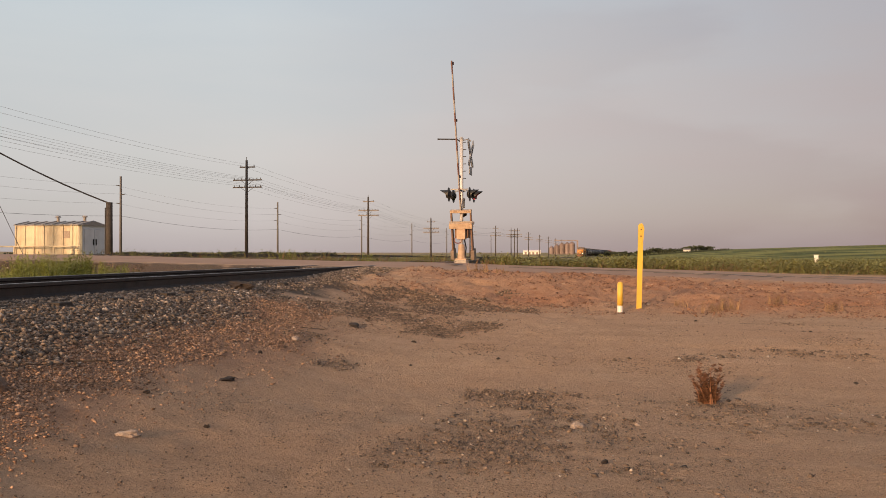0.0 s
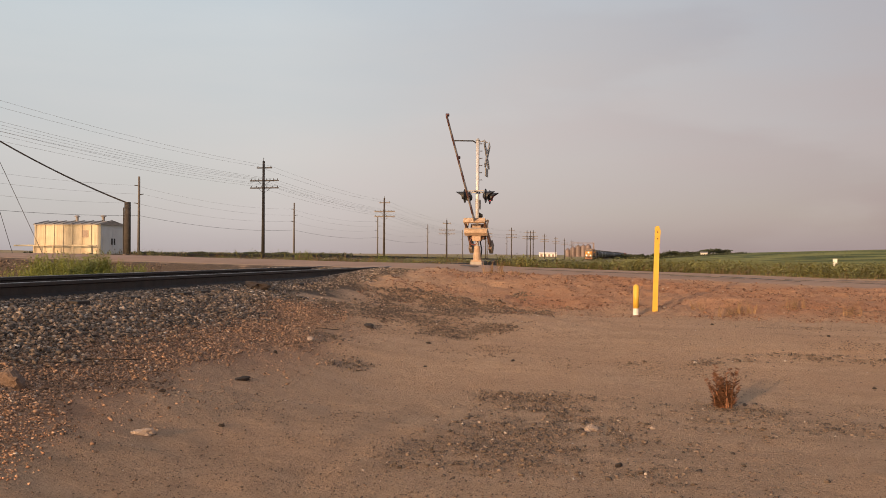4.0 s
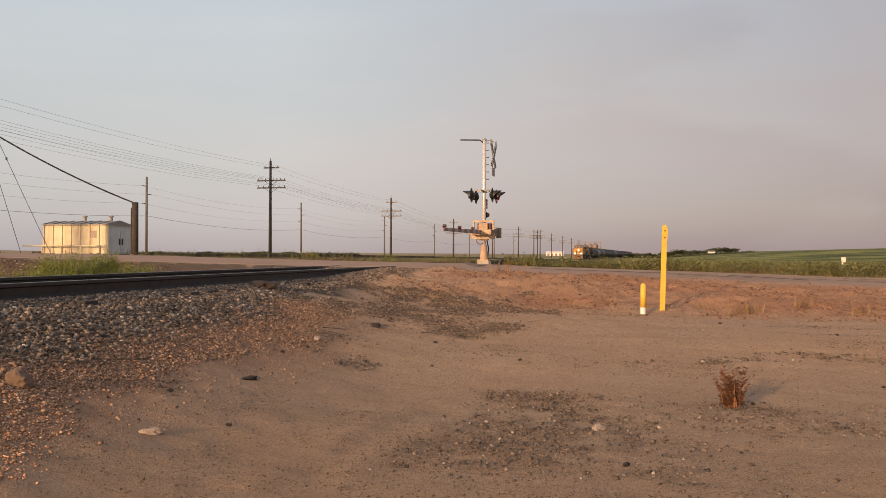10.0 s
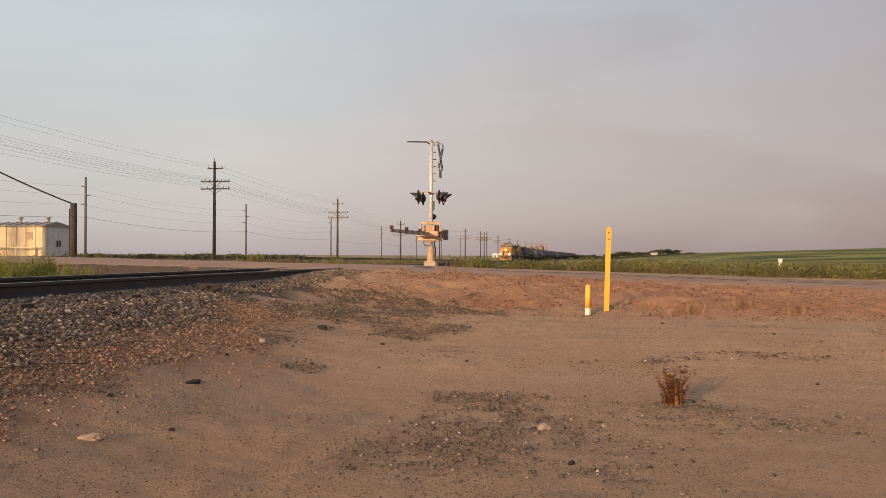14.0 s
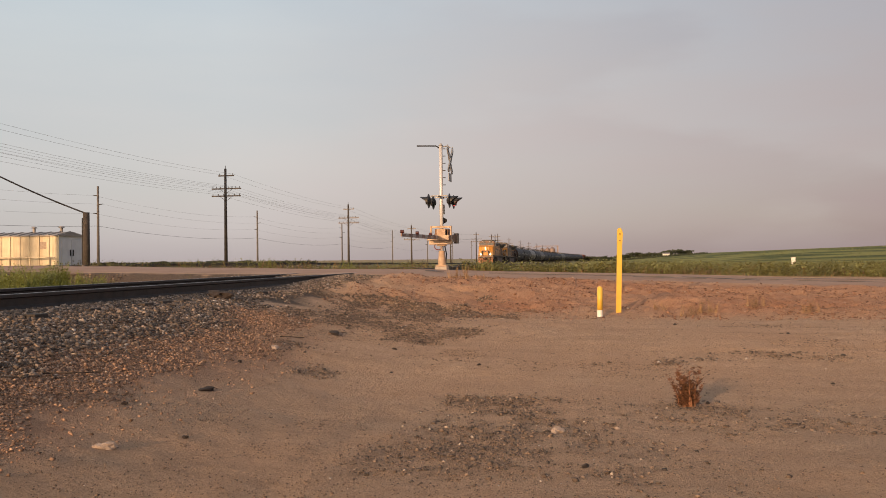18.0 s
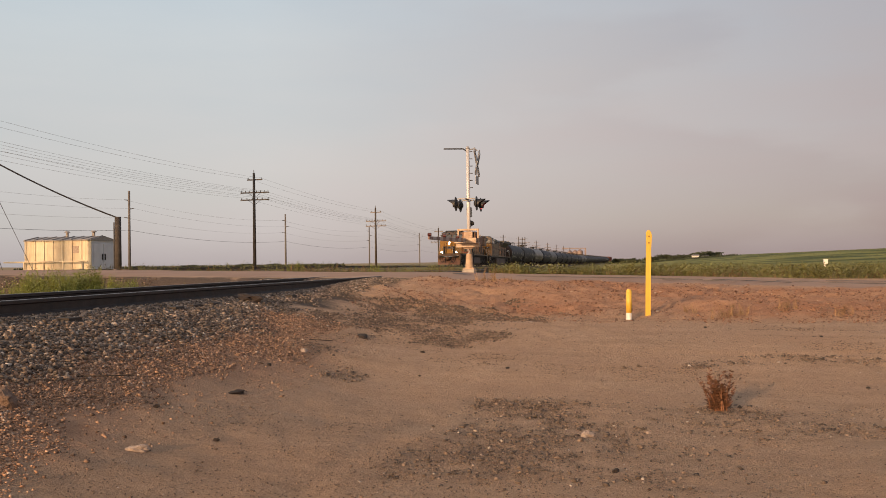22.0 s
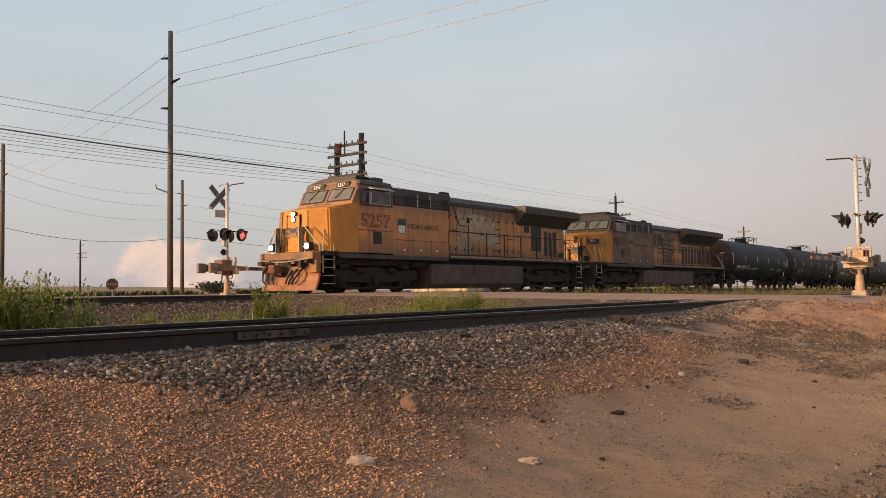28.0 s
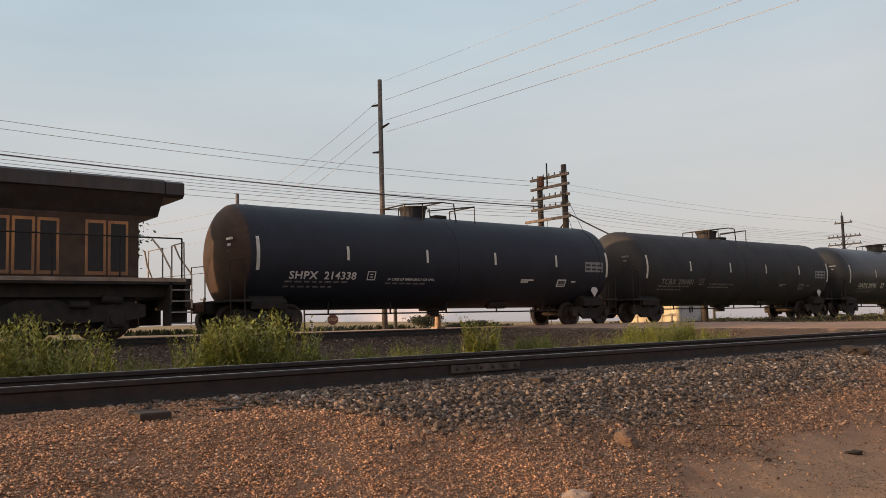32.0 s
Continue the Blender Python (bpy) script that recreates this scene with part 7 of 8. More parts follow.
tagged(rust, "dead rust-red weed standing alone in the dirt", "weed")

# verge and field
M["bank_clod"] = stone_mat("red_clod", ((0, (0.10, 0.05, 0.033)), (0.6, (0.22, 0.115, 0.072)), (0.97, (0.32, 0.18, 0.115)), (1, (0.5, 0.39, 0.31))))
M["leaffar"] = mat("far_leaf", (0.036, 0.045, 0.022), 0.8, var=0.35, scale=1.0, island=0.4)
M["leafmid"] = mat("verge_green", (0.165, 0.165, 0.055), 0.8, var=0.4, scale=0.6, island=0.45)
M["weedbrown"] = mat("verge_brown", (0.17, 0.095, 0.05), 0.85, var=0.3, scale=2, island=0.4)


def scatter(n, x0, x1, y0, y1, hmin, hmax, name, material, label, leaves=2, width=0.012, seed=1, lean=0.4, leaf=1.0, fat=0.22):
    r = np.random.RandomState(seed)
    x, y = r.uniform(x0, x1, n), r.uniform(y0, y1, n)
    keep = hash_noise(x * 0.9, y * 0.9, seed) + 0.5 > r.uniform(0, 0.75, n)
    x, y = x[keep], y[keep]
    z = land(x, y)[0]
    h = r.uniform(hmin, hmax, len(x)) * (0.75 + 0.5 * (hash_noise(x * 0.35, y * 0.35, seed + 1) + 0.5))
    blades(name, np.stack([x, y, z - 0.03], 1), h, np.full(len(x), width), lean, material, label, "grass", kind="stuff", leaves=leaves, seed=seed, leaf=leaf, fat=fat)


scatter(5000, -21, -6.4, 29.0, 37, 0.15, 0.45, "track_weeds", "leafmid", "green and brown weeds between the tracks beyond the road", 14, 0.005, 41, 0.5, 1.5, 0.34)
scatter(1500, -21, -6.4, 29.0, 37, 0.15, 0.4, "track_weeds", "weedbrown", "rusty brown weeds between the tracks beyond the road", 7, 0.012, 42)
scatter(13000, -5.3, 14, 29.8, 36, 0.2, 0.55, "verge_grass", "leafmid", "green weeds along the far road edge", 9, 0.006, 31, 0.5, 1.9, 0.36)
scatter(2500, -5.3, 46, 29.5, 33, 0.15, 0.4, "verge_weeds", "weedbrown", "rusty brown weeds along the far road edge", 11, 0.005, 30, 0.5, 1.4, 0.3)
scatter(700, -5.3, 14, 29.3, 33, 0.10, 0.22, "dry_grass", "grassdry", "dry grass along the far road edge", 2, 0.012, 32)
scatter(9000, 12, 46, 29.4, 36, 0.08, 0.26, "verge_grass", "leafmid", "green weeds along the far road edge", 8, 0.006, 33, 0.6, 1.9, 0.36)
scatter(1200, 12, 46, 29.2, 33, 0.08, 0.16, "dry_grass", "grassdry", "dry grass along the far road edge", 3, 0.016, 34)
scatter(9000, -6, 60, 35, 75, 0.1, 0.25, "field_crop", "leafmid", "low green crop in the field", 9, 0.01, 35, 0.7, 2.0, 0.4)
scatter(3500, -4, 130, 75, 190, 0.15, 0.4, "field_crop", "leafmid", "low green crop in the field", 7, 0.02, 36, 0.8, 2.5, 0.45)
scatter(2200, 10, 230, 190, 420, 0.3, 0.7, "field_crop", "leafmid", "low green crop in the far field", 6, 0.05, 37, 0.9, 3.0, 0.5)
scatter(2500, -21, -6.5, 29.2, 60, 0.07, 0.2, "track_grass", "grassdry", "sparse dry grass between the tracks", 2, 0.007, 38)
scatter(2200, -20, -9.0, 0.5, 19, 0.06, 0.2, "track_grass", "leaf", "sparse green shoots in the gravel", 3, 0.006, 39)


# ---- trees ----
def tree(x, y, h, w, seed, label, leaves=5000, leaf=0.16, low=False, high=False):
    rg_ = np.random.RandomState(seed)
    t = thing("tree", label, "tree", at=pose(x, y, land_z(x, y) - 0.05))
    bm = cyl(B(), (0, 0, 0), (0.1, 0, h * (0.68 if high else 0.35)), h * 0.025, h * 0.018, seg=8)
    tips = []
    for k in range(7):
        a = 2 * math.pi * k / 7 + rg_.uniform(-0.3, 0.3)
        p = Vector((0.1, 0, h * (rg_.uniform(0.56, 0.66) if high else rg_.uniform(0.2, 0.36))))
        q = Vector((math.cos(a) * w * 0.32, math.sin(a) * w * 0.32, h * (rg_.uniform(0.15, 0.6) if low else rg_.uniform(0.74, 0.84) if high else rg_.uniform(0.5, 0.75))))
        cyl(bm, p, q, h * 0.012, h * 0.006, seg=6)
        tips.append(q)
        for j in range(2):
            q2 = q + Vector((rg_.uniform(-0.25, 0.25) * w, rg_.uniform(-0.25, 0.25) * w, h * (rg_.uniform(0.02, 0.10) if high else rg_.uniform(0.08, 0.22))))
            cyl(bm, q, q2, h * 0.006, h * 0.003, seg=5)
            tips.append(q2)
    part("trunk", bm, "bark", t)
    cen = np.array([tuple(q) for q in tips])
    k = rg_.randint(0, len(cen), leaves)
    sp = rg_.normal(0, 1, (leaves, 3)) * np.array([w * 0.11, w * 0.11, h * (0.03 if high else 0.075)])
    c = cen[k] + sp
    d1 = rg_.normal(0, 1, (leaves, 3))
    d1 /= np.linalg.norm(d1, axis=1)[:, None]
    d2 = np.cross(d1, rg_.normal(0, 1, (leaves, 3)))
    d2 /= np.linalg.norm(d2, axis=1)[:, None]
    L = leaf * rg_.uniform(0.6, 1.3, leaves)[:, None]
    V = np.concatenate([c - d1 * L, c - d2 * L * 0.55, c + d1 * L, c + d2 * L * 0.55])
    i = np.arange(leaves)
    cr = new("crown", arrays_mesh("crown", V, np.stack([i, i + leaves, i + 2 * leaves, i + 3 * leaves], 1), "leaffar" if low else "leafdark"))
    cr.parent = t
    return t


tx, ty = place(76.0, 60)
tree(tx, ty, 9.6, 6.0, 4, "leafy tree beyond the main line", 15000, 0.12)
# unseen tall trees, added to throw shade on the main line beyond the crossing
for x, y, h, w, k in ((-43.5, 0.5, 18.5, 9, 80), (-47.5, 0.5, 20.5, 9, 81), (-51.5, -1, 22.5, 9, 82), (-55.5, 0.5, 24.5, 9, 83), (-59.5, -1, 26.5, 9, 84), (-63.5, 1, 28.5, 9, 85), (-67.5, 0, 30.5, 9, 86)):
    tree(x, y - 3.5, h, w, k, "unseen tall tree added to shade the main line", 7000, 0.42, high=True)
for az, d, h, w in ((53.2, 210, 4.2, 6), (52.5, 215, 4.4, 6.5), (50.6, 220, 2.0, 5), (49.4, 215, 2.5, 5.5), (48.6, 225, 2.3, 5), (47.6, 240, 1.8, 5)):
    x, y = place(az, d)
    tree(x, y, h, w, int(az * 10), "small round tree on the far side of the plain", 900, 0.26, True)
for k, (az, d, h, w) in enumerate(((-0.9, 640, 4.5, 12), (-1.8, 650, 5.5, 11), (-2.6, 690, 4.2, 10), (-3.6, 700, 4.8, 12), (-4.3, 690, 5.2, 13), (-4.9, 700, 4.0, 11), (0.3, 660, 4.0, 12), (1.2, 700, 4.0, 12), (30, 900, 6, 14), (26.5, 900, 6, 16), (24.5, 950, 6, 14), (33, 900, 6, 12))):
    x, y = place(az, d)
    tree(x, y, (h if az < 10 else h * 0.6), w, 40 + k, "distant dark tree clump on the horizon", 700, 0.7, True)


def hedge(az0, az1, d, h, seed):
    rg_ = np.random.RandomState(seed)
    n = 1500
    az = np.radians(rg_.uniform(az0, az1, n))
    x, y = -np.sin(az) * d + rg_.normal(0, 3, n), np.cos(az) * d + rg_.normal(0, 3, n)
    z = land(x, y)[0]
    blades("hedgerow", np.stack([x, y, z], 1), rg_.uniform(0.4, 1.0, n) * h, np.full(n, h * 0.25), 0.4, "leaffar", "dark line of scrub across the plain", "hedge", kind="stuff", leaves=3, seed=seed)


hedge(54, 72, 420, 3.6, 71)
hedge(20, 40, 700, 3.0, 72)
hedge(-6, 3, 560, 1.5, 73)
hedge(42, 56, 500, 2.0, 74)


# ---- far buildings and signs ----
def grain_elevator():
    x, y = place(4.6, 900)
    ge = thing("grain_elevator", "grain elevator with steel bins far down the line", "grain elevator", at=pose(x, y, land_z(x, y), 0, 0, 4))
    for k, (dx, r, h) in enumerate(((-9, 2.8, 7), (-3.5, 2.8, 9), (2, 2.8, 10.5), (7.5, 2.8, 11), (12.5, 3.2, 11.5))):
        bn = part("grain_bin", cyl(B(), (dx, 0, 0), (dx, 0, h), r, seg=24), "bin", ge, smooth=False)
        part("cone_roof", cyl(B(), (dx, 0, h), (dx, 0, h + 2.2), r, 0.5, seg=24), "bin", bn)
    leg = part("elevator_leg", box(B(), 17.5, 19, -0.7, 0.7, 0, 15), "bin", ge)
    part("conveyor", box(B(), -6, 18, -0.4, 0.4, 14.2, 15), "bin", leg)
    x, y = place(6.5, 880)
    wb = thing("white_building", "long low white building beside the grain bins", "building", at=pose(x, y, land_z(x, y), 0, 0, 4))
    part("wall", box(B(), -9, 9, -4, 4, 0, 3.2), "binwhite", wb)
    part("roof", prism(B(), [(-4.3, 3.2), (4.3, 3.2), (0, 4.6)], "x", -9.3, 9.3), "binwhite", wb)
    for k in range(4):
        part("door", box(B(), -7.5 + 4 * k, -5.3 + 4 * k, -4.05, -3.98, 0, 2.4), "bin", wb)


grain_elevator()
x, y = place(-3.7, 640)
fb = thing("farm_building", "small white farm building among far trees", "building", at=pose(x, y, land_z(x, y)))
part("wall", box(B(), -2.4, 2.4, -3, 3, 0, 1.7), "binwhite", fb)
part("roof", prism(B(), [(-3.4, 1.7), (3.4, 1.7), (0, 2.7)], "x", -2.6, 2.6), "shedroof", fb)
x, y = place(-11.5, 62)
ub = thing("utility_box", "small white utility box standing in the green field", "utility box", at=pose(x, y, land_z(x, y)))
part("body", box(B(), -0.13, 0.13, -0.1, 0.1, -0.1, 0.52, 0.03), "white", ub)
part("lid", box(B(), -0.15, 0.15, -0.12, 0.12, 0.52, 0.56, 0.01), "white", ub)


def stop_sign():
    x, y = place(59.2, 58)
    yaw = 59.2
    ss = thing("stop_sign", "red octagonal stop sign on a post by the far road", "road sign", at=pose(x, y, land_z(x, y), 0, 0, yaw - 8))
    part("post", box(B(), -0.03, 0.03, 0.0, 0.04, -0.2, 0.95), "galv", ss)
    pts = [(0.40 * math.cos(math.pi / 8 + k * math.pi / 4), 0.80 + 0.40 * math.sin(math.pi / 8 + k * math.pi / 4)) for k in range(8)]
    pl = part("plate", prism(B(), pts, "y", -0.02, 0.0), "faded", ss)
    pts = [(0.365 * math.cos(math.pi / 8 + k * math.pi / 4), 0.80 + 0.365 * math.sin(math.pi / 8 + k * math.pi / 4)) for k in range(8)]
    part("red_field", prism(B(), pts, "y", -0.025, -0.018), "signred", pl)
    lettering("STOP", 0.25, "faded", pl, Matrix.Translation((-0.30, -0.028, 0.71)) @ FRONT_TEXT, 1.0, 0.006)
    x, y = place(60.6, 58)
    tp = thing("track_marker", "small white marker board on a post", "marker post", at=pose(x, y, land_z(x, y), 0, 0, 55))
    part("post", box(B(), -0.03, 0.03, 0.0, 0.04, -0.2, 0.6), "galv", tp)
    part("board", box(B(), -0.14, 0.14, -0.02, 0.0, 0.3, 0.75), "white", tp)
    for k in range(3):
        part("dark_bar", box(B(), -0.09, 0.09, -0.026, -0.018, 0.36 + 0.13 * k, 0.42 + 0.13 * k), "black", tp)


stop_sign()


# ---- stones ----
def rock_base(seed, sub=False):
    bm = B()
    bmesh.ops.create_icosphere(bm, subdivisions=3 if sub else 1, radius=1.0)
    r = random.Random(seed)
    off = Vector((seed * 3.7, seed * 1.9, seed * 5.3))
    for v in bm.verts:
        if sub:
            v.co *= 1 + 0.45 * noise.noise(v.co * 1.1 + off) + 0.22 * noise.noise(v.co * 2.6 + off) + 0.08 * noise.noise(v.co * 7 + off)
        else:
            v.co *= r.uniform(0.72, 1.12)
    return bm


def rock_arrays(seed):
    bm = rock_base(seed)
    bm.verts.ensure_lookup_table()
    V = np.array([tuple(v.co) for v in bm.verts])
    Fr = np.array([[v.index for v in f.verts] for f in bm.faces])
    bm.free()
    return V, Fr


OCT_V = np.array([[1, 0, 0], [-1, 0, 0], [0, 1, 0], [0, -1, 0], [0, 0, 1], [0, 0, -1]], float)
OCT_F = np.array([[0, 2, 4], [2, 1, 4], [1, 3, 4], [3, 0, 4], [2, 0, 5], [1, 2, 5], [3, 1, 5], [0, 3, 5]])


def stones(name, x, y, size, material, label, seed, coarse=False, category="gravel"):
    rg_ = np.random.RandomState(seed)
    n = len(x)
    z = land(x, y)[0]
    V0, F0 = (OCT_V, OCT_F) if coarse else rock_arrays(seed)
    q = rg_.normal(0, 1, (n, 4))
    q /= np.linalg.norm(q, axis=1)[:, None]
    w, a, b, c = q.T
    R = np.stack([1 - 2 * (b * b + c * c), 2 * (a * b - c * w), 2 * (a * c + b * w), 2 * (a * b + c * w), 1 - 2 * (a * a + c * c), 2 * (b * c - a * w), 2 * (a * c - b * w), 2 * (b * c + a * w), 1 - 2 * (a * a + b * b)], 1).reshape(n, 3, 3)
    s = size[:, None] * rg_.uniform(0.4, 1.5, (n, 3))
    jit = 1 + rg_.uniform(-0.28, 0.28, (n, len(V0), 1))
    P = np.einsum("nij,nkj->nki", R, V0[None] * s[:, None, :] * jit)
    P[:, :, 2] *= 0.7
    P += np.stack([x, y, z + size * 0.22], 1)[:, None, :]
    Fn = (F0[None] + (np.arange(n) * len(V0))[:, None, None]).reshape(-1, 3)
    return tagged(new(name, arrays_mesh(name, P.reshape(-1, 3), Fn, material)), label, category, kind="stuff")


def spread(n, x0, x1, y0, y1, seed, weight=None):
    r = np.random.RandomState(seed)
    x, y = r.uniform(x0, x1, n), r.uniform(y0, y1, n)
    if weight is not None:
        k = r.uniform(0, 1, n) < weight(x, y)
        x, y = x[k], y[k]
    return x, y, r


def shore(x, y):
    """How far the grey ballast reaches down the slope: less towards the near end, where red gravel covers it."""
    return 4.9 + 1.5 * (1 - sstep(2.2, 4.2, y)) - 0.1 * sstep(6.0, 8.0, y) + 0.7 * sstep(9, 13.5, y) + 0.6 * hash_noise(x * 1.5, y * 1.5, 8) + 0.35 * hash_noise(x * 5, y * 5, 18)


x, y, r = spread(74000, -6.33, -3.9, -1.0, 19.3, 101, lambda x, y: sstep(-0.25, 0.45, -x - shore(x, y)))
siding_ballast = stones("ballast", x, y, r.uniform(0.013, 0.024, len(x)) * r.choice([1, 1, 1, 1.5], len(x)), "stone_grey", "dark grey crushed-rock ballast beside the siding", 101, True)
x, y, r = spread(7500, -9.4, -6.48, -1.0, 19.3, 102)
stones("ballast", x, y, r.uniform(0.018, 0.035, len(x)), "stone_grey", "dark grey crushed-rock ballast in the siding", 102, True)
x, y, r = spread(215000, -6.35, -3.0, 0.6, 12.5, 103, lambda x, y: (1 - 0.85 * sstep(4.0, 5.4, y)) * (0.004 + 0.996 * sstep(3.55, 4.25, -x - 0.16 * (y - 5.0) + 0.8 * hash_noise(x * 1.3, y * 1.3, 12))) * (1 - 0.93 * sstep(-0.35, 0.5, -x - shore(x, y))) * (1 - 0.8 * sstep(7.0, 10.5, y)))
stones("gravel", x, y, r.uniform(0.0045, 0.0100, len(x)) * r.choice([1, 1, 1, 1.5], len(x)), "stone_red", "reddish loose gravel below the ballast", 103, True)
x, y, r = spread(120000, -6.0, -3.3, 3.8, 12.0, 110, lambda x, y: sstep(4.0, 5.2, y) * (0.03 + 0.97 * sstep(3.6, 4.4, -x - 0.05 * (y - 5.0) + 0.9 * hash_noise(x * 1.3, y * 1.3, 12))) * (1 - 0.9 * sstep(-0.35, 0.5, -x - shore(x, y))))
stones("gravel", x, y, r.uniform(0.005, 0.0115, len(x)) * r.choice([1, 1, 1, 1.8], len(x)), "stone_brown", "brown fine gravel and dirt crumbs below the ballast", 110, True)
x, y, r = spread(46000, -4.4, 8.5, 3.2, 19, 104, lambda x, y: 0.25 + 0.75 * (hash_noise(x * 0.8, y * 0.8, 14) > 0.1))
stones("pebbles", x, y, r.uniform(0.003, 0.007, len(x)) * r.choice([1, 1, 1, 1, 1, 1.9], len(x)), "stone_lot", "small pebbles scattered on the dirt lot", 104, True)
x, y, r = spread(120000, -4.6, 9.5, 3.4, 16.0, 109, lambda x, y: 0.05 + 0.75 * (hash_noise(x * 0.55 + y * 0.2, y * 1.1, 25) > 0.12) * (hash_noise(x * 2.1, y * 2.1, 26) > -0.1))
stones("crumbs", x, y, r.uniform(0.003, 0.009, len(x)) * (0.65 + 0.065 * y), "stone_lot", "dark crumbs of earth strewn over the dirt lot", 109, True)
x, y, r = spread(420000, -6.0, 4.6, 4.2, 18.0, 105, lambda x, y: (0.22 + 0.033 * y) * spill(x, y) ** 1.5)
stones("gravel", x, y, r.uniform(0.005, 0.0125, len(x)) * (0.75 + 0.045 * y) * r.choice([1, 1, 1, 1.7], len(x)), "stone_dark", "dark gravel patches spilled over the dirt lot", 105, True)
x, y, r = spread(26000, -5.2, 11, 14.6, 19.9, 106, lambda x, y: 0.12 + 0.88 * (hash_noise(x * 0.9, y * 1.6, 15) + 0.6 * hash_noise(x * 3.1, y * 4, 16) > 0.08))
stones("bank_clods", x, y, r.uniform(0.006, 0.019, len(x)) * r.choice([1, 1, 1, 1, 1.8], len(x)), "bank_clod", "clods and stones on the red road bank", 106, True)
x, y, r = spread(36000, -21.9, -12.0, -1, 19.3, 107, lambda x, y: 0.45 + 0.55 * sstep(14, 17.5, -x))
stones("ballast", x, y, r.uniform(0.022, 0.045, len(x)), "stone_dark", "dark brown ballast on the main line's shoulder", 107, True)
x, y, r = spread(7000, -21.9, -17.5, 28.8, 62, 108)
stones("ballast", x, y, r.uniform(0.035, 0.07, len(x)), "stone_grey", "grey-brown ballast beyond the crossing", 108, True)


# a short pole with one crossarm far across the plain
px, py = place(67.55, 150)
sp_ = thing("telegraph_pole", "distant wooden pole with one crossarm", "utility pole", "telegraph poles", at=pose(px, py, land_z(px, py)))
part("pole", cyl(B(), (0, 0, -0.5), (0, 0, 6.3), 0.17, 0.13, seg=10), "wood", sp_)
ca = part("crossarm", box(B(), -1.3, 1.3, -0.2, -0.08, 5.85, 5.99), "wood", sp_)
for k in range(4):
    part("insulator", cyl(B(), (-1.2 + 0.8 * k, -0.14, 5.99), (-1.2 + 0.8 * k, -0.14, 6.2), 0.06, 0.04, seg=8), "insul", ca)


# single rocks and clods that stand out
M["rockbrown"] = mat("brown_rock", (0.20, 0.135, 0.098), 0.9, var=0.25, scale=14, bump=0.6, bscale=40)
def rock(name, x, y, sx, sy, sz, material, label, seed, category="rock"):
    bm = rock_base(seed, True)
    ob = solid(name, bm, material, label, category, smooth=False)
    ob.matrix_basis = pose(x, y, land_z(x, y) + sz * 0.35, 0, 0, seed * 37 % 360) @ Matrix.Diagonal((sx, sy, sz, 1))
    return ob


rock("rock", -3.35, 5.11, 0.068, 0.042, 0.03, "rock_pale", "pale flat rock lying on the dirt", 1)
rock("dirt_clod", -3.67, 7.19, 0.09, 0.05, 0.022, "clod", "flat dark clod on the dirt", 2, "clod")
rock("dirt_clod", -3.86, 11.42, 0.17, 0.07, 0.035, "clod", "dark slab-like clod on the dirt", 3, "clod")
rock("dirt_clod", -6.0, 12.1, 0.34, 0.18, 0.08, "clod", "dark heap of earth beside the siding", 4, "clod")
rock("rock", -4.45, 5.14, 0.10, 0.08, 0.085, "rockbrown", "upright brown rock on the gravel slope", 5)
rock("rock", -3.9, 3.95, 0.10, 0.05, 0.035, "rock_pale", "grey flat rock at the foot of the slope", 6)
rock("rock", -0.42, 6.79, 0.07, 0.05, 0.03, "rock_pale", "small pale rock in the gravel", 7)
rock("rock", -4.0, 9.6, 0.06, 0.04, 0.03, "rock_pale", "small pale rock on the dirt", 8)
for k in range(22):
    rr = random.Random(700 + k)
    rock("rock", rr.uniform(-5.6, 5), rr.uniform(4, 15), rr.uniform(0.015, 0.035), rr.uniform(0.015, 0.03), rr.uniform(0.01, 0.02), rr.choice(("rock_pale", "clod", "clod", "clod")), "small loose stone on the ground", 50 + k)
for k, (x, y, L, a) in enumerate(((-4.55, 6.2, 0.75, 35), (-4.7, 5.7, 0.35, 20), (-5.4, 8.5, 0.3, 50), (-4.1, 10.3, 0.4, 10))):
    bm = tube(B(), [(-L / 2, 0, 0.02), (-L / 6, 0.05, 0.03), (L / 5, -0.04, 0.025), (L / 2, 0.03, 0.01)], 0.006)
    solid("twig", bm, "clod", "dry brown twig lying on the gravel", "twig", at=pose(x, y, land_z(x, y), 0, 0, a))


# dark tar and rut marks on the road
def tar(pts, w):
    bm = B()
    L = []
    for k, (x, y) in enumerate(pts):
        z = float(np.interp(-x, ROAD_S, ROAD_Z)) + 0.058
        a, b = pts[max(0, k - 1)], pts[min(len(pts) - 1, k + 1)]
        d = Vector((b[0] - a[0], b[1] - a[1])).normalized()
        ww = w * (0.6 + 0.8 * random.Random(k + int(x * 10)).random())
        L.append((bm.verts.new((x - d.y * ww, y + d.x * ww, z)), bm.verts.new((x + d.y * ww, y - d.x * ww, z))))
    for a, b in zip(L[:-1], L[1:]):
        bm.faces.new((a[0], a[1], b[1], b[0]))
    r = bmesh.ops.extrude_face_region(bm, geom=bm.faces[:])
    bmesh.ops.translate(bm, verts=[v for v in r["geom"] if isinstance(v, bmesh.types.BMVert)], vec=(0, 0, 0.012))
    bmesh.ops.recalc_face_normals(bm, faces=bm.faces[:])
    solid("tar_patch", bm, "tar", "dark tar smear on the dusty road", "tar patch")


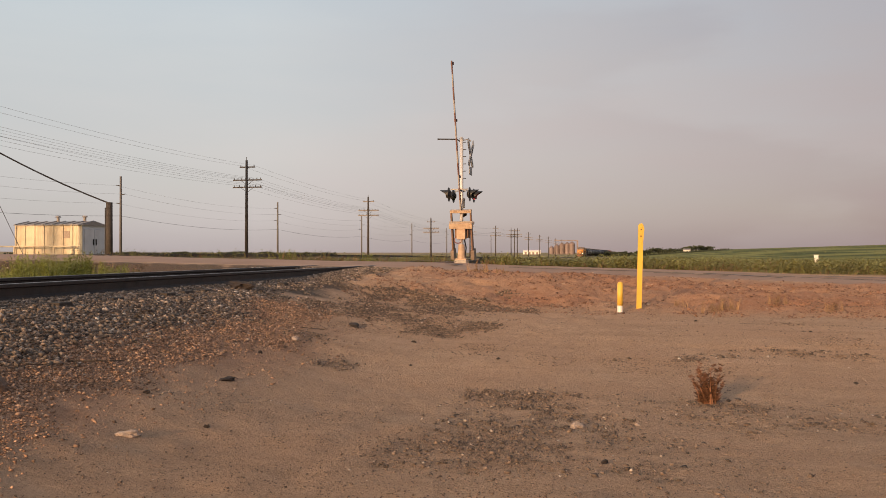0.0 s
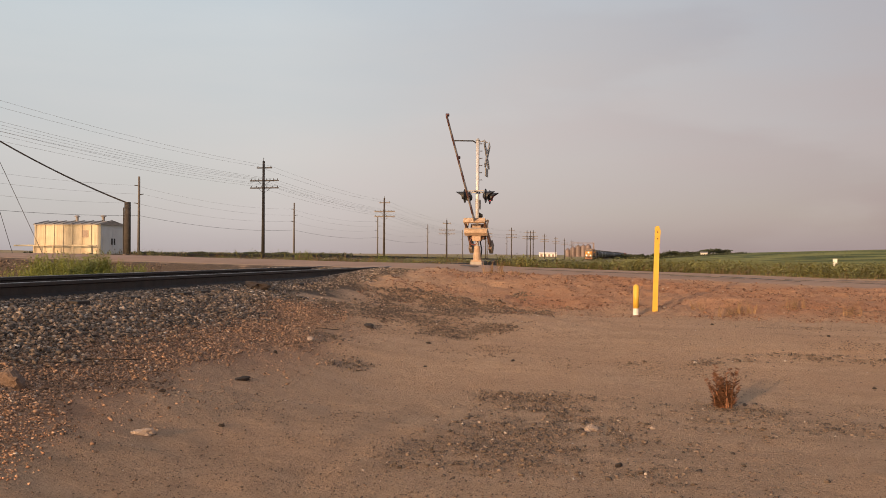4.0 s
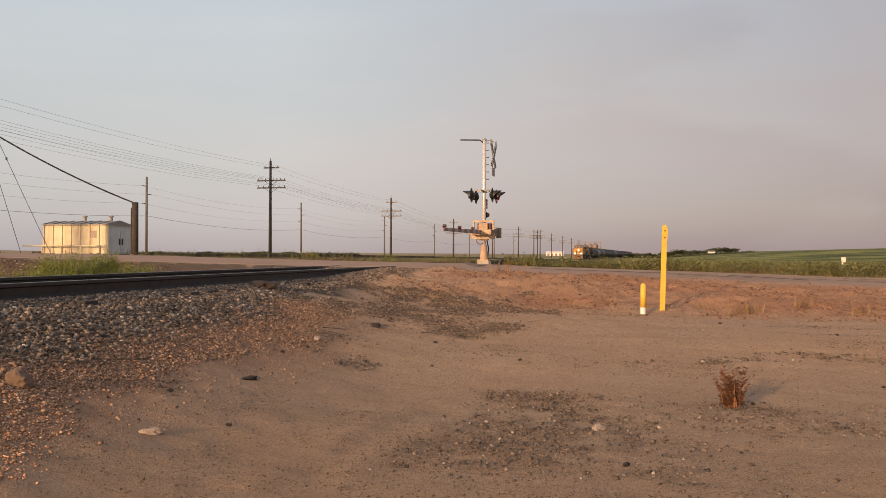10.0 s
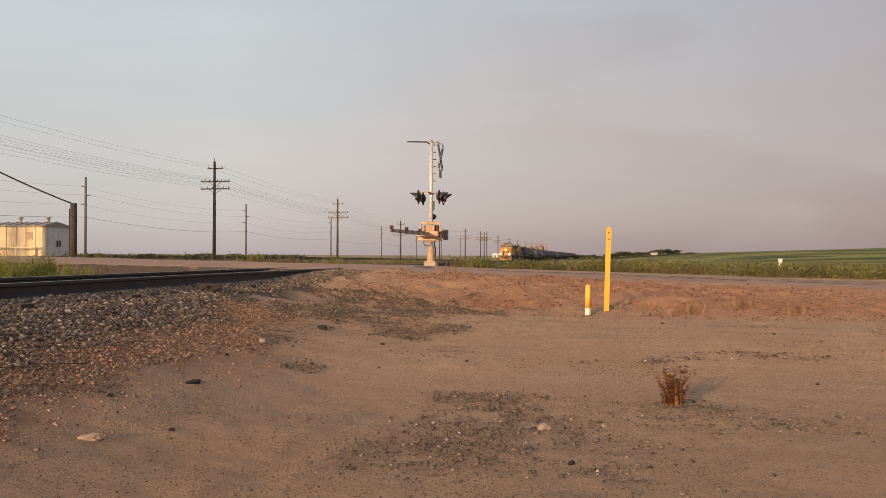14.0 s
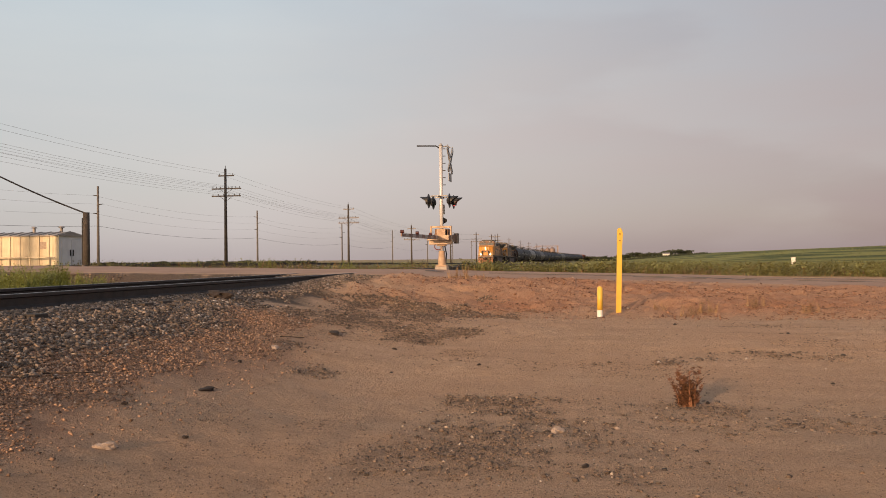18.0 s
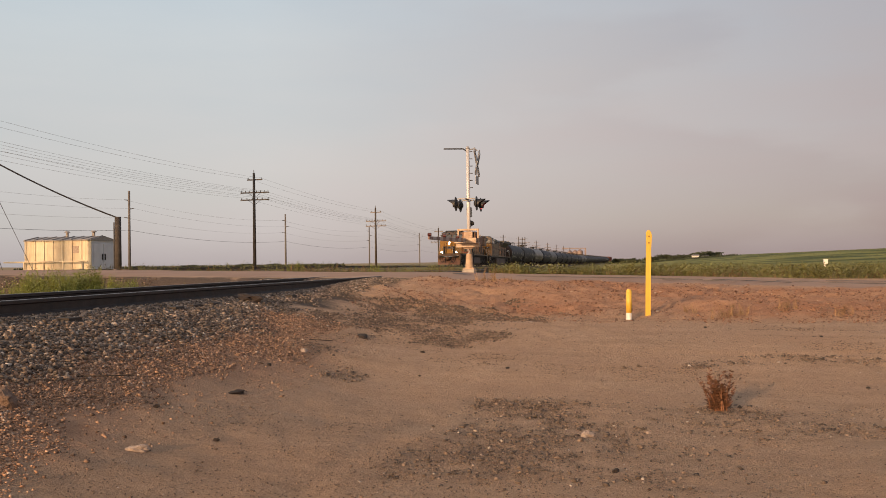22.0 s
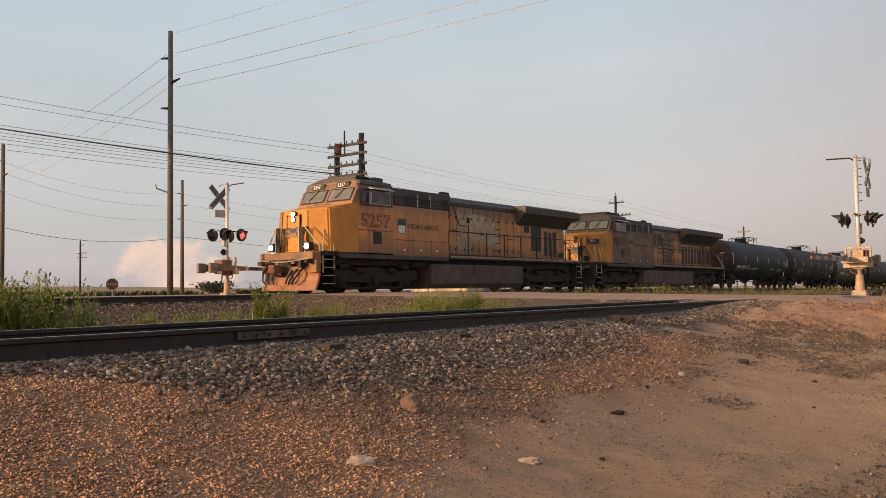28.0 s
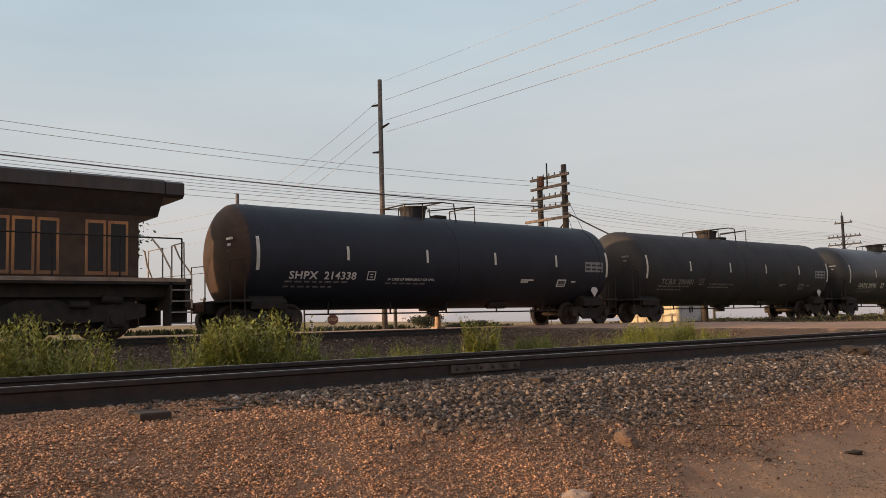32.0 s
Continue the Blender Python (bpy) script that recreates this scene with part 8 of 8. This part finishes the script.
tar([(-3.2, 22.6), (-1.6, 22.2), (0.2, 22.5), (1.6, 22.1)], 0.05)
tar([(0.6, 21.4), (1.5, 21.2), (2.3, 21.0)], 0.06)
tar([(1.9, 22.6), (2.6, 22.0), (3.1, 21.3), (3.5, 21.0)], 0.06)
tar([(3.4, 22.4), (5.0, 22.0), (6.6, 22.2), (8.5, 21.6)], 0.05)
tar([(-7.6, 29.0), (-6.6, 28.1), (-5.8, 28.0)], 0.05)
tar([(-5.2, 24.0), (-4.7, 23.3)], 0.08)
tar([(5.0, 24.6), (8.0, 23.9), (11.0, 24.3)], 0.05)


# ---- the nearest ballast stones, one by one ----
one_mat = mat("single_stone", (0.19, 0.148, 0.118), 0.92, var=0.25, scale=20, bump=0.4, bscale=50, rnd=0.6)
single = [mesh_of(rock_base(300 + k), "stone", one_mat) for k in range(6)]
rs = random.Random(77)
for k in range(300):
    x, y = -rs.uniform(4.7, 5.9), rs.uniform(3.2, 8.0)
    q = rs.uniform(0.02, 0.034)
    o = new("stone", single[k % 6])
    o.parent = siding_ballast
    o.matrix_basis = pose(x, y, land_z(x, y) + q * 0.45, rs.uniform(0, 360), rs.uniform(0, 360), rs.uniform(0, 360)) @ Matrix.Diagonal((q * rs.uniform(0.8, 1.3), q, q * rs.uniform(0.6, 0.9), 1))

M["jointbar"] = mat("joint_bar_steel", (0.06, 0.05, 0.045), 0.6, 0.2, var=0.5, scale=9, dirt=(0.17, 0.145, 0.13), dirt_amt=0.7, dirt_scale=9)
# splice on the near siding rail
jb = bpy.data.objects["track_siding"]
bar = part("joint_bar", box(B(), SIDE_X + 0.755 + 0.012, SIDE_X + 0.755 + 0.036, 4.95, 5.85, SIDE_TOP - 0.13, SIDE_TOP - 0.05, 0.008), "jointbar", jb, "bolted joint bar, worn bright")
for k in range(6):
    y = 5.02 + 0.152 * k
    part("bolt", cyl(B(), (SIDE_X + 0.78, y, SIDE_TOP - 0.09), (SIDE_X + 0.81, y, SIDE_TOP - 0.09), 0.013, seg=6), "rail", bar)


# ---- what moves ----
def front_y(t):
    return 19.47 - 13.56 * (t - 28) + 0.007 * (t - 28) ** 2


def train_rows(offset, length):
    rows = []
    for k in range(33):
        t = float(k)
        y = front_y(t) + offset
        za, zb = main_top(y), main_top(y + length)
        rows.append((t, pose(MAIN_X, y, za, math.degrees(math.atan2(zb - za, length)))))
    return rows


def motions():
    walk(lead, train_rows(0, 21.2))
    walk(trail, train_rows(21.2, 22.5))
    for k, car in enumerate(tank_cars):
        walk(car, train_rows(CAR_0 + CAR * k, CAR))
    for k, car in enumerate(far_cars):
        walk(car, train_rows(CAR_0 + CAR * (N_CARS + k), CAR))
    # wheels of the engines and of the first tank cars roll at the train's speed
    for carrier in (lead, trail, tank_cars[0], tank_cars[1]):
        for ax, y, r in AXLES[carrier.name]:
            rows = []
            for k in range(32 * 30 + 1):
                t = k / 30
                rows.append((t, pose(0, y, r, math.degrees((front_y(0) - front_y(t)) / r) % 360)))
            walk(ax, rows)
    for arm in (arm_near, arm_far):
        walk(arm, [(t, pose(0, 0.10, 1.09, -a)) for t, a in ARM])


ARM = [(0, 72.5), (1, 62), (2, 53), (3, 44), (3.5, 39.4), (4.5, 30.5), (5.5, 22.6), (6, 18.8), (6.5, 15.3), (7, 12.1), (7.5, 9.2), (8, 6.2), (8.5, 3.3), (9, 1.2), (9.5, -0.6), (10, -0.6), (11, -0.4), (32, -0.4)]
motions()
